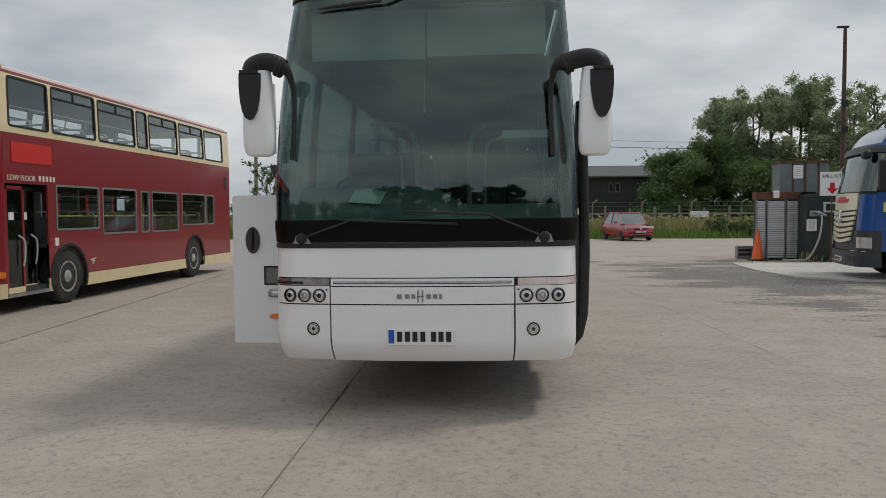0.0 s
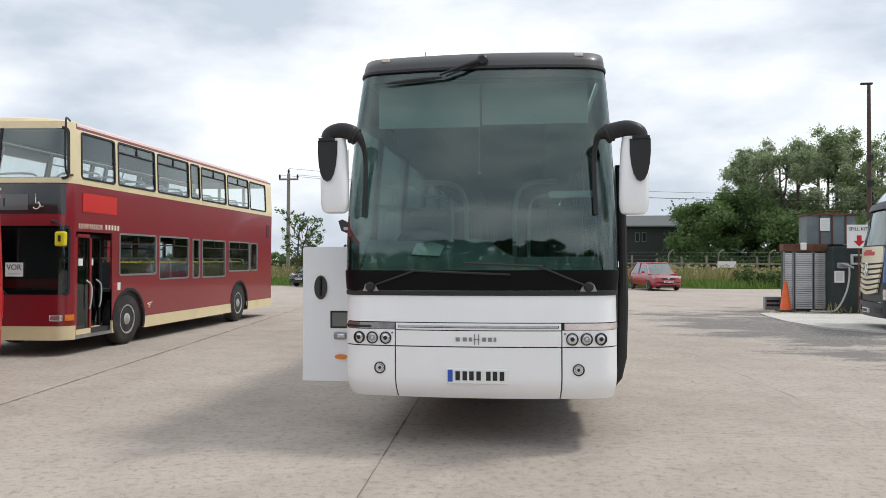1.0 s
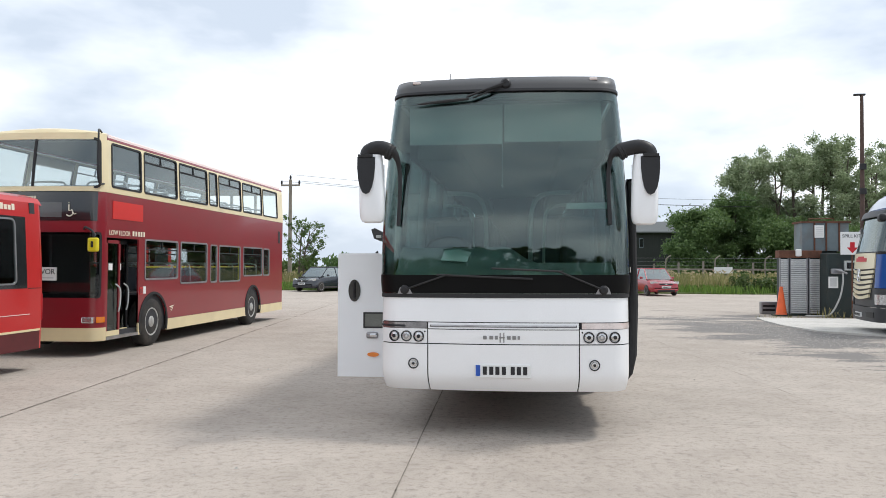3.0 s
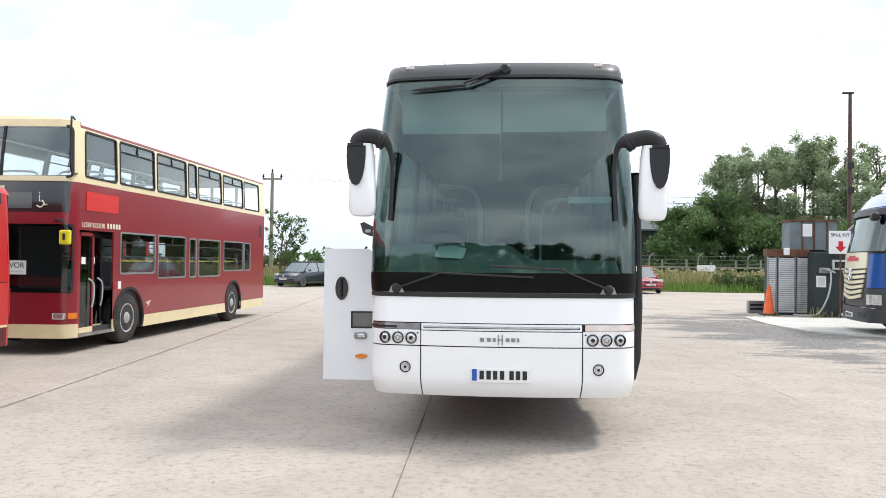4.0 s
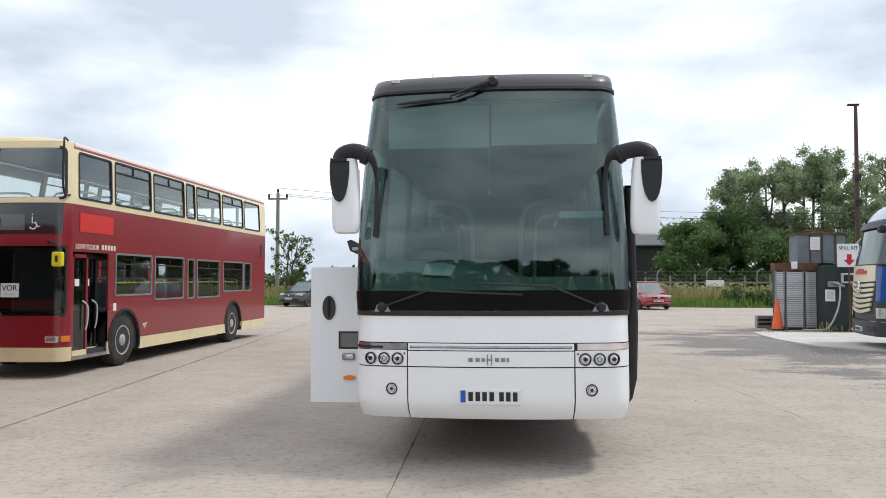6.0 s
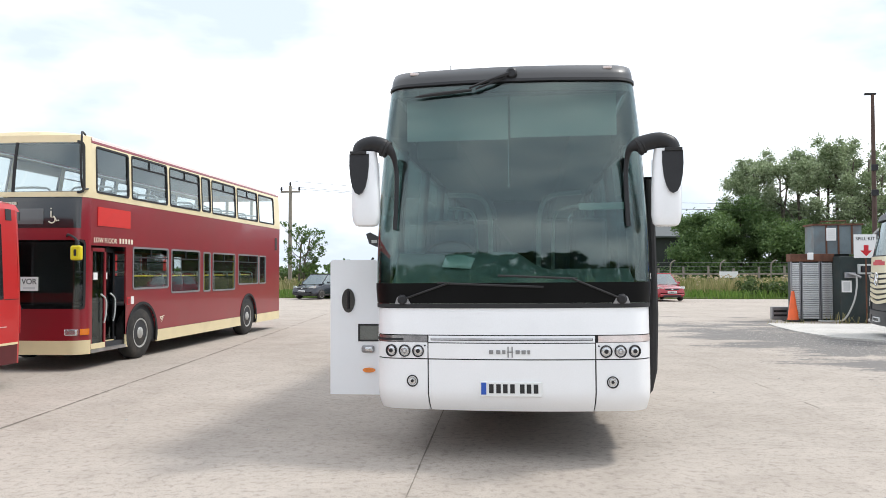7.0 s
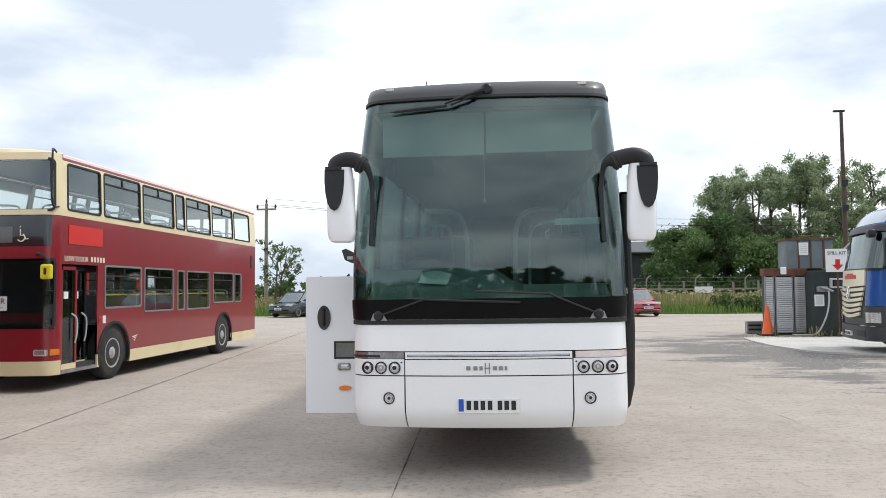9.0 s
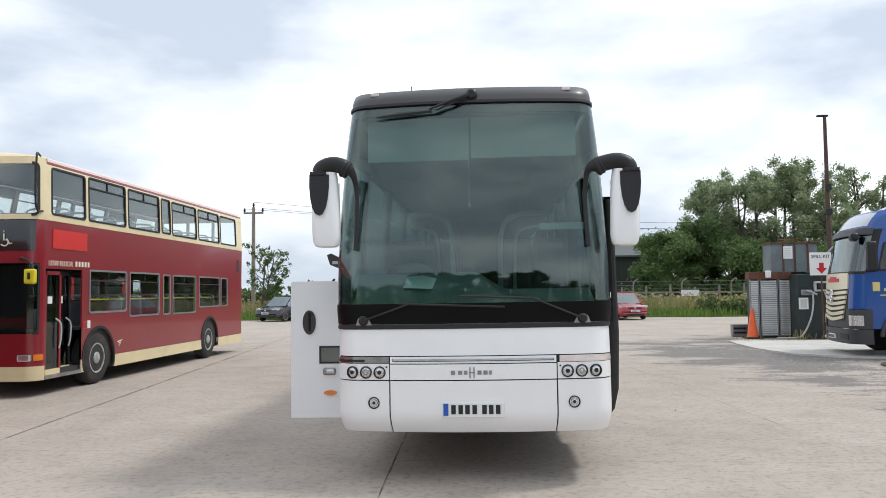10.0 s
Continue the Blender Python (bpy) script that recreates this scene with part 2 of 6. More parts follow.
RED_BUS = mat("red_bus_paint", (0.52, 0.016, 0.016), 0.3, vary=0.05, scale=1.5, coat=0.4, dirt=(0.35, 0.06, 0.05), dirt_amt=0.2)
MAROON_SKIRT = mat("dark_red_skirt", (0.10, 0.014, 0.016), 0.5, vary=0.2)
BUS_DARK = mat("bus_interior_dark", (0.035, 0.036, 0.04), 0.7, vary=0.2)
BUS_LINING = mat("bus_interior_lining", (0.60, 0.61, 0.60), 0.7, vary=0.1)
BUS_SEAT = mat("bus_seat_back", (0.10, 0.11, 0.13), 0.6, vary=0.2)
YELLOW = mat("yellow_panel", (0.75, 0.62, 0.02), 0.4, vary=0.08)
PAPER = mat("white_paper", (0.8, 0.8, 0.78), 0.8, vary=0.03)
LETTER = mat("cream_lettering", (0.80, 0.74, 0.60), 0.5, vary=0.03)
BLUE = mat("blue_cab_paint", (0.008, 0.075, 0.31), 0.25, vary=0.08, scale=2, coat=0.6)
GRILLE_CREAM = mat("cream_grille_paint", (0.80, 0.72, 0.50), 0.35, vary=0.04, coat=0.3)
HUB_BLUE = mat("blue_wheel_paint", (0.01, 0.09, 0.40), 0.35, vary=0.08)
GOLD = mat("gold_lettering", (0.70, 0.58, 0.22), 0.4, vary=0.06)
TRUCK_GREY = mat("truck_grey_plastic", (0.045, 0.047, 0.05), 0.5, vary=0.2, bump=0.1)
CURTAIN = mat("grey_curtain_side", (0.36, 0.38, 0.41), 0.5, vary=0.1, scale=1.5)
CAR_RED = mat("red_car_paint", (0.32, 0.016, 0.026), 0.25, vary=0.05, coat=0.7)
CAR_DARK = mat("dark_blue_car_paint", (0.010, 0.014, 0.024), 0.22, vary=0.08, coat=0.7)
CAR_GLASS = glass("car_glass", (0.40, 0.45, 0.45), 0.02, 0.30)
ORANGE = mat("cone_orange", (0.80, 0.12, 0.02), 0.45, vary=0.1, dirt=(0.35, 0.09, 0.04), dirt_amt=0.4)
ZINC = mat("galvanised_shutter", (0.60, 0.61, 0.61), 0.45, 0.3, vary=0.15, scale=5, dirt=(0.2, 0.13, 0.09), dirt_amt=0.35)
RUST = mat("rusty_steel", (0.13, 0.055, 0.032), 0.85, vary=0.5, scale=4, bump=0.4, dirt=(0.05, 0.025, 0.02), dirt_amt=0.6)
TANK = mat("tank_grey_paint", (0.15, 0.19, 0.205), 0.6, vary=0.25, scale=2.5, bump=0.2, dirt=(0.14, 0.07, 0.045), dirt_amt=0.5)
PUMP = mat("dark_green_cabinet_paint", (0.022, 0.035, 0.034), 0.55, vary=0.3, scale=3, dirt=(0.07, 0.06, 0.05), dirt_amt=0.4)
HOSE = mat("grey_hose", (0.40, 0.40, 0.38), 0.6, vary=0.1)
SIGN_RED = mat("sign_red", (0.55, 0.02, 0.03), 0.4, vary=0.05)
WOOD_POLE = mat("creosoted_pole", (0.10, 0.07, 0.05), 0.85, vary=0.3, scale=3, bump=0.3)
WOOD_GREY = mat("weathered_timber", (0.26, 0.23, 0.19), 0.9, vary=0.3, scale=3, bump=0.3)
BARN_WALL = mat("barn_dark_sheeting", (0.028, 0.032, 0.030), 0.7, vary=0.2, scale=0.5)
BARN_ROOF = mat("barn_grey_roof", (0.11, 0.12, 0.12), 0.9, vary=0.15, scale=0.4)
BARK = mat("bark", (0.11, 0.09, 0.07), 0.9, vary=0.35, scale=3, bump=0.4)
CONCRETE = concrete("yard_concrete", (0.475, 0.420, 0.366), (0.345, 0.298, 0.252), worn=((0.978, 0.21, 9.05), 3.0, (-10.6, 9.0), (0.185, 0.177, 0.17)))
PALE_CONCRETE = concrete("pale_pad_concrete", (0.62, 0.60, 0.56), (0.42, 0.40, 0.36), 0.6)
STONE = mat("loose_stone", (0.42, 0.40, 0.37), 0.9, vary=0.4, scale=8)
GRASS_GROUND = leafy("meadow_soil", (0.07, 0.12, 0.025), (0.14, 0.18, 0.05), 0.9, 0.3)
GRASS = leafy("grass_blades", (0.065, 0.155, 0.022), (0.20, 0.30, 0.06), 0.7, 0.25)
WEEDS = leafy("tall_dry_weeds", (0.15, 0.185, 0.045), (0.42, 0.36, 0.18), 0.8, 0.4)
FLOWER = leafy("pale_flower_heads", (0.42, 0.33, 0.20), (0.60, 0.52, 0.36), 0.8, 0.8)
LEAF_GREY = leafy("grey_green_leaves", (0.16, 0.225, 0.10), (0.46, 0.53, 0.33), 0.5, 0.35)
LEAF_DARK = leafy("dark_green_leaves", (0.06, 0.12, 0.038), (0.17, 0.26, 0.085), 0.5, 0.4)
LEAF_BRIGHT = leafy("fresh_green_leaves", (0.05, 0.10, 0.02), (0.13, 0.21, 0.05), 0.5, 0.5)
HEDGE = leafy("hedge_leaves", (0.04, 0.075, 0.02), (0.12, 0.17, 0.05), 0.6, 0.2)


# ---- building helpers ----
def part(name, bm, material, parent=None, label="", smooth=False):
    me = bpy.data.meshes.new(name)
    bmesh.ops.recalc_face_normals(bm, faces=bm.faces)
    bm.to_mesh(me)
    bm.free()
    me.materials.append(material)
    if smooth:
        me.shade_smooth()
        me.set_sharp_from_angle(angle=radians(38))
    ob = new(name, me)
    if parent:
        ob.parent = parent
    if label:
        tagged(ob, label)
    return ob


def raw(name, verts, faces, material, parent=None, label="", smooth=False):
    me = bpy.data.meshes.new(name)
    me.from_pydata([tuple(v) for v in verts], [], [tuple(f) for f in faces])
    me.materials.append(material)
    if smooth:
        me.shade_smooth()
    ob = new(name, me)
    if parent:
        ob.parent = parent
    if label:
        tagged(ob, label)
    return ob


def base(name, m, label, category, group="", kind=""):
    ob = new(name)
    ob.matrix_world = m
    return tagged(ob, label, category, group, kind)


def box(bm, x0, x1, y0, y1, z0, z1, bevel=0.0, seg=2):
    r = bmesh.ops.create_cube(bm, size=1.0)
    for v in r["verts"]:
        v.co = Vector((x0 + (v.co.x + 0.5) * (x1 - x0), y0 + (v.co.y + 0.5) * (y1 - y0), z0 + (v.co.z + 0.5) * (z1 - z0)))
    if bevel:
        es = list({e for v in r["verts"] for e in v.link_edges})
        bmesh.ops.bevel(bm, geom=es, offset=bevel, segments=seg, affect="EDGES", profile=0.5)
    return bm


def bbox(x0, x1, y0, y1, z0, z1, bevel=0.0, seg=2):
    return box(bmesh.new(), x0, x1, y0, y1, z0, z1, bevel, seg)


def lathe(bm, profile, m=Matrix(), n=32):
    """Turns (radius, height) pairs round the local z axis; closes the ends."""
    rings = []
    for r, z in profile:
        rings.append([bm.verts.new(m @ Vector((r * math.cos(2 * math.pi * i / n), r * math.sin(2 * math.pi * i / n), z))) for i in range(n)])
    for a, b in zip(rings, rings[1:]):
        for i in range(n):
            bm.faces.new((a[i], a[(i + 1) % n], b[(i + 1) % n], b[i]))
    if profile[0][0] > 1e-5:
        bm.faces.new(rings[0][::-1])
    if profile[-1][0] > 1e-5:
        bm.faces.new(rings[-1])
    return bm


def tube(bm, pts, radii, n=10):
    """A round bar along points, with a radius at each."""
    pts = [Vector(p) for p in pts]
    if not hasattr(radii, "__len__"):
        radii = [radii] * len(pts)
    rings, side = [], None
    for i, p in enumerate(pts):
        d = (pts[min(i + 1, len(pts) - 1)] - pts[max(i - 1, 0)]).normalized()
        if side is None:
            side = d.orthogonal().normalized()
        side = (side - d * side.dot(d)).normalized()
        up = d.cross(side)
        rings.append([bm.verts.new(p + radii[i] * (math.cos(2 * math.pi * k / n) * side + math.sin(2 * math.pi * k / n) * up)) for k in range(n)])
    for a, b in zip(rings, rings[1:]):
        for k in range(n):
            bm.faces.new((a[k], a[(k + 1) % n], b[(k + 1) % n], b[k]))
    bm.faces.new(rings[0][::-1])
    bm.faces.new(rings[-1])
    return bm


def smooth_path(pts, n=8):
    """Catmull-Rom through the points."""
    p = [Vector(q) for q in pts]
    p = [2 * p[0] - p[1]] + p + [2 * p[-1] - p[-2]]
    out = []
    for i in range(1, len(p) - 2):
        for k in range(n):
            t = k / n
            a, b, c, d = p[i - 1], p[i], p[i + 1], p[i + 2]
            out.append(0.5 * (2 * b + (c - a) * t + (2 * a - 5 * b + 4 * c - d) * t * t + (3 * b - a - 3 * c + d) * t ** 3))
    return out + [p[-2]]


def prism(bm, outline, to3d, depth):
    """A flat outline (u, v) put in space by to3d(u, v, d) and given a depth."""
    a = [bm.verts.new(to3d(u, v, 0.0)) for u, v in outline]
    b = [bm.verts.new(to3d(u, v, depth)) for u, v in outline]
    bm.faces.new(a)
    bm.faces.new(b[::-1])
    for i in range(len(a)):
        j = (i + 1) % len(a)
        bm.faces.new((a[j], a[i], b[i], b[j]))
    return bm


def rounded(u0, u1, v0, v1, r, n=5):
    out = []
    for cu, cv, a0 in ((u1 - r, v1 - r, 0), (u0 + r, v1 - r, 90), (u0 + r, v0 + r, 180), (u1 - r, v0 + r, 270)):
        for k in range(n + 1):
            a = radians(a0 + 90 * k / n)
            out.append((cu + r * math.cos(a), cv + r * math.sin(a)))
    return out


class Shell:
    """A vehicle's outer skin: s runs round the front (-1 to 1) and on along the sides (metres past 1), z up."""

    def __init__(self, hw, yf, R=0.28, bow=0.1, side=lambda d, z: 0.0):
        self.hw, self.yf, self.R, self.bow, self.side = hw, yf, R, bow, side

    def skin(self, s, z):
        hw, R = self.hw(z), self.R
        sg, a = (1 if s >= 0 else -1), abs(s)
        if a <= 1:
            x = hw * math.sin(a * math.pi / 2) if a < 1 else hw
            k = max(0.0, (x - (hw - R)) / R)
            y = self.yf(z) + self.bow * (x / hw) ** 2 + R * (1 - math.sqrt(max(0.0, 1 - k * k)))
        else:
            x = hw - self.side(a - 1, z)
            y = self.yf(z) + self.bow + R + (a - 1)
        return Vector((sg * x, y, z))

    def at(self, s, z, off=0.0):
        p = self.skin(s, z)
        if off:
            e = 0.004
            du, dv = self.skin(s + e, z) - self.skin(s - e, z), self.skin(s, z + e) - self.skin(s, z - e)
            p = p + du.cross(dv).normalized() * off
        return p

    def s_of_x(self, x, z):
        return math.copysign(2 / math.pi * math.asin(min(1.0, abs(x) / self.hw(z))), x)

    def patch(self, bm, s0, s1, z0, z1, off=0.0, thick=0.02, ns=1, nz=1):
        grid = [[[bm.verts.new(self.at(s0 + (s1 - s0) * i / ns, z0 + (z1 - z0) * j / nz, o)) for j in range(nz + 1)] for i in range(ns + 1)] for o in (off, off - thick)]
        f, b = grid
        for i in range(ns):
            for j in range(nz):
                bm.faces.new((f[i][j], f[i + 1][j], f[i + 1][j + 1], f[i][j + 1]))
                bm.faces.new((b[i][j], b[i][j + 1], b[i + 1][j + 1], b[i + 1][j]))
        for i in range(ns):
            bm.faces.new((f[i][0], b[i][0], b[i + 1][0], f[i + 1][0]))
            bm.faces.new((f[i][nz], f[i + 1][nz], b[i + 1][nz], b[i][nz]))
        for j in range(nz):
            bm.faces.new((f[0][j], f[0][j + 1], b[0][j + 1], b[0][j]))
            bm.faces.new((f[ns][j], b[ns][j], b[ns][j + 1], f[ns][j + 1]))
        return bm

    def wall(self, bm, s0, s1, z0, z1, holes=(), off=0.0, thick=0.03, step=0.12):
        """A panel with rectangular openings, cut into cells."""
        ss = sorted({s0, s1, *[h[k] for h in holes for k in (0, 1) if s0 < h[k] < s1]})
        zs = sorted({z0, z1, *[h[k] for h in holes for k in (2, 3) if z0 < h[k] < z1]})
        for a, b in zip(ss, ss[1:]):
            for c, d in zip(zs, zs[1:]):
                m, q = (a + b) / 2, (c + d) / 2
                if any(h[0] < m < h[1] and h[2] < q < h[3] for h in holes):
                    continue
                front = abs(m) < 1
                self.patch(bm, a, b, c, d, off, thick, max(1, round(abs(b - a) / step)) if front else 1, 1 if not front else max(1, round((d - c) / 0.2)))
        return bm

    def ring(self, bm, s0, s1, z0, z1, w, r, off=0.006, thick=0.012, k=1.0):
        """A rubber or metal frame with rounded corners; k: s units per metre."""
        def line(inset):
            return [(u, v) for u, v in rounded(s0 + inset * k, s1 - inset * k, z0 + inset, z1 - inset, max(0.01, r - inset), 4)]
        o, i = line(0), line(w)
        n = len(o)
        loops = [[bm.verts.new(self.at(u, v, q)) for u, v in lp] for lp, q in ((o, off - thick), (o, off), (i, off), (i, off - thick))]
        for a, b in zip(loops, loops[1:] + loops[:1]):
            for j in range(n):
                bm.faces.new((a[j], a[(j + 1) % n], b[(j + 1) % n], b[j]))
        return bm

    def arch(self, bm, s0, s1, z0, z1, sc, zc, r, off=0.0, thick=0.03, n=24):
        """A panel with a round wheel opening cut from below."""
        for i in range(n):
            a, b = s0 + (s1 - s0) * i / n, s0 + (s1 - s0) * (i + 1) / n
            lo = []
            for q in (a, b):
                d = r * r - (q - sc) ** 2
                lo.append(max(z0, zc + math.sqrt(d)) if d > 0 else z0)
            fr = [bm.verts.new(self.at(q, z, off)) for q, z in ((a, lo[0]), (b, lo[1]), (b, z1), (a, z1))]
            bk = [bm.verts.new(self.at(q, z, off - thick)) for q, z in ((a, lo[0]), (b, lo[1]), (b, z1), (a, z1))]
            bm.faces.new(fr)
            bm.faces.new(bk[::-1])
            for j in range(4):
                bm.faces.new((fr[(j + 1) % 4], fr[j], bk[j], bk[(j + 1) % 4]))
        return bm

    def lip(self, bm, sc, zc, r, z0, w=0.04, off=0.012, thick=0.03, n=20):
        """A trim round a wheel opening."""
        a0 = math.asin(max(-1, min(1, (z0 - zc) / r)))
        angs = [a0 + (math.pi - 2 * a0) * i / n for i in range(n + 1)]
        loops = [[bm.verts.new(self.at(sc + rr * math.cos(a), zc + rr * math.sin(a), q)) for a in angs] for rr, q in ((r, off - thick), (r, off), (r + w, off), (r + w, off - thick))]
        for a, b in zip(loops, loops[1:] + loops[:1]):
            for j in range(n):
                bm.faces.new((a[j], a[j + 1], b[j + 1], b[j]))
        return bm


def writing(name, text, size, m, material, parent, depth=0.002, label=""):
    cu = bpy.data.curves.new(name, "FONT")
    cu.body, cu.size, cu.extrude, cu.align_x = text, size, depth, "CENTER"
    cu.materials.append(material)
    ob = new(name, cu)
    ob.parent = parent
    ob.matrix_local = m
    return tagged(ob, label) if label else ob


def wheel(parent, m, r=0.5, w=0.28, rim_mat=None, cap_mat=None, bolts=10, hub_out=0.0, rim_ratio=0.56):
    """Tyre with rim, hub and nuts; its axis is the local z, the outside up."""
    rim_mat = rim_mat or ALLOY
    rr = r * rim_ratio
    t = part("tyre", lathe(bmesh.new(), [(rr, -w / 2), (r * 0.88, -w / 2), (r * 0.97, -w * 0.38), (r, -w * 0.3), (r, w * 0.3), (r * 0.97, w * 0.38), (r * 0.86, w / 2), (rr * 1.05, w / 2), (rr, w * 0.42)], m, 40), TYRE, parent, smooth=True)
    rim = part("rim", lathe(bmesh.new(), [(rr * 1.0, -w * 0.4), (rr * 1.03, w * 0.47), (rr * 0.93, w * 0.47), (rr * 0.86, w * 0.22), (rr * 0.66, w * 0.1), (rr * 0.6, w * 0.18), (rr * 0.42, w * 0.2), (rr * 0.40, w * 0.34 + hub_out), (rr * 0.3, w * 0.4 + hub_out), (0.0, w * 0.4 + hub_out)], m, 36), rim_mat, t, smooth=True)
    bm = bmesh.new()
    for i in range(bolts):
        a = 2 * math.pi * i / bolts
        lathe(bm, [(0.016, w * 0.15), (0.016, w * 0.27), (0.0, w * 0.29)], m @ Matrix.Translation((rr * 0.51 * math.cos(a), rr * 0.51 * math.sin(a), 0)), 6)
    for i in range(8):
        a = 2 * math.pi * (i + 0.5) / 8
        lathe(bm, [(rr * 0.09, w * 0.12), (rr * 0.09, w * 0.165)], m @ Matrix.Translation((rr * 0.76 * math.cos(a), rr * 0.76 * math.sin(a), 0)), 10)
    tagged(part("wheel_nuts_and_vents", bm, RUBBER, t), kind="stuff")
    if cap_mat:
        part("hub_cap", lathe(bmesh.new(), [(rr * 0.36, w * 0.3 + hub_out), (rr * 0.34, w * 0.46 + hub_out), (0, w * 0.5 + hub_out)], m, 24), cap_mat, t, smooth=True)
    return t


OUT_RIGHT = Matrix.Rotation(radians(90), 4, "Y")    # local z to +x
OUT_LEFT = Matrix.Rotation(radians(-90), 4, "Y")
OUT_FRONT = Matrix.Rotation(radians(90), 4, "X")    # local z to -y


# ---- ground ----
ground = raw("ground", [(-900, -900, -0.02), (900, -900, -0.02), (900, 900, -0.02), (-900, 900, -0.02)], [(0, 1, 2, 3)], GRASS_GROUND)
tagged(ground, "wide flat meadow ground round a concrete yard", "ground", kind="structure")
yard = part("yard_pavement", bbox(-60, 60, -76, 40.5, -0.3, -0.012), CONCRETE)
tagged(yard, "worn pale concrete yard with straight slab joints", "pavement", kind="structure")
edges = [(-19.4, -0.10), (-14.6, -0.10), (-10.0, -0.10), (-5.22, -0.108), (-0.77, -0.035), (3.80, -0.08), (8.3, -0.06)]     # x at y = 0, and lean
rows_y = [-14.0, -6.5, 1.0, 8.6, 16.2, 23.8, 31.4]
for (x0, k0), (x1, k1) in zip(edges, edges[1:]):
    for k, (y0, y1) in enumerate(zip(rows_y, rows_y[1:])):
        bm = bmesh.new()
        g, h = (0.006 if x0 == -5.22 else 0.0025 if x0 < 3 else 0.001), (0.006 if x1 == -5.22 else 0.0025 if x1 < 3 else 0.001)
        cs = [(x0 + g + k0 * y0, y0 + 0.0015), (x1 - h + k1 * y0, y0 + 0.0015), (x1 - h + k1 * y1, y1 - 0.0015), (x0 + g + k0 * y1, y1 - 0.0015)]
        lift = 0.0004 * random.random()
        top = [bm.verts.new((x, y, lift)) for x, y in cs]
        low = [bm.verts.new((x, y, -0.02)) for x, y in cs]
        bm.faces.new(top)
        for i in range(4):
            bm.faces.new((top[(i + 1) % 4], top[i], low[i], low[(i + 1) % 4]))
        part("slab", bm, CONCRETE, yard)

JOINT = mat("joint_dirt", (0.20, 0.175, 0.145), 0.95, vary=0.4, scale=3)
# dirt in the joints
bm = bmesh.new()
for x, SKEW in edges[1:-1]:
    y = -14.0
    while y < 31:
        ln = random.uniform(0.15, 0.9)
        w = random.uniform(0.004, 0.010) * (2.2 if x == -5.22 else 0.5 if x > 3 else 1.0)
        q = [(x - w + SKEW * y, y), (x + w * random.uniform(0.5, 1.3) + SKEW * y, y), (x + w + SKEW * (y + ln), y + ln), (x - w * random.uniform(0.5, 1.3) + SKEW * (y + ln), y + ln)]
        bm.faces.new([bm.verts.new((a, b, 0.004)) for a, b in q])
        y += ln * (random.uniform(0.75, 1.5) if x < 3 else random.uniform(1.2, 4.0))
tagged(part("joint_filler", bm, JOINT, yard), kind="stuff")


def blob(cx, cy, rx, ry, z, seed, n=64, rough=0.3):
    rnd = random.Random(seed)
    ph = [rnd.uniform(0, 6.28) for _ in range(6)]
    bm = bmesh.new()
    vs = []
    for i in range(n):
        a = 2 * math.pi * i / n
        k = 1 + rough * sum(math.sin((j + 2) * a + ph[j]) / (j + 1.5) for j in range(6)) + rnd.uniform(-0.05, 0.05)
        vs.append(bm.verts.new((cx + rx * k * math.cos(a), cy + ry * k * math.sin(a), z)))
    bm.faces.new(vs)
    return bm


pad = part("fuel_pad", prism(bmesh.new(), [(7.35, 17.9), (7.2, 16.6), (7.15, 14.8), (7.45, 12.9), (8.4, 12.1), (9.7, 11.6), (12.5, 11.0), (30, 9.2), (30, 18)], lambda u, v, d: Vector((u, v, 0.035 - d)), 0.05), PALE_CONCRETE)
tagged(pad, "pale concrete fuelling pad under the lorry", "concrete pad", kind="structure")

IRON = mat("dark_cast_iron", (0.085, 0.072, 0.062), 0.8, vary=0.35, scale=5, bump=0.3)
cover = base("manhole_cover", pose(8.95, 10.1, 0), "rust-brown round iron manhole cover in the tarmac", "manhole cover")
part("rim", lathe(bmesh.new(), [(0.74, 0.0), (0.74, 0.028), (0.70, 0.034), (0.66, 0.034), (0.65, 0.02)], Matrix(), 40), IRON, cover)
part("lid", lathe(bmesh.new(), [(0.645, 0.0), (0.645, 0.022), (0.62, 0.026), (0.0, 0.028)], Matrix(), 40), IRON, cover)

rnd = random.Random(8)
bm = bmesh.new()
for i in range(4200):
    a = rnd.uniform(0, 6.28)
    y = rnd.uniform(6.0, 18.5)
    x = 9.25 - 0.215 * y + rnd.gauss(0, 0.95) + (max(0.0, 9.5 - y) * rnd.uniform(0, 1.6))
    if x > 7.1 and y > 12.3:
        continue
    r = rnd.uniform(0.006, 0.024)
    vs = [bm.verts.new((x + r * math.cos(2.1 * j + a) * rnd.uniform(0.7, 1.2), y + r * math.sin(2.1 * j + a) * rnd.uniform(0.7, 1.2), 0.003)) for j in range(3)]
    tp = bm.verts.new((x + rnd.uniform(-r, r) * 0.4, y + rnd.uniform(-r, r) * 0.4, r * rnd.uniform(0.5, 1.1)))
    for j in range(3):
        bm.faces.new((vs[j], vs[(j + 1) % 3], tp))
for i in range(900):
    x, y = rnd.uniform(-9, 7.5), rnd.uniform(-5.5, 14)
    r = rnd.uniform(0.003, 0.011) if rnd.random() < 0.95 else rnd.uniform(0.012, 0.022)
    vs = [bm.verts.new((x + r * math.cos(2.1 * j + i), y + r * math.sin(2.1 * j + i), 0.002)) for j in range(3)]
    tp = bm.verts.new((x, y, r * 0.9))
    for j in range(3):
        bm.faces.new((vs[j], vs[(j + 1) % 3], tp))
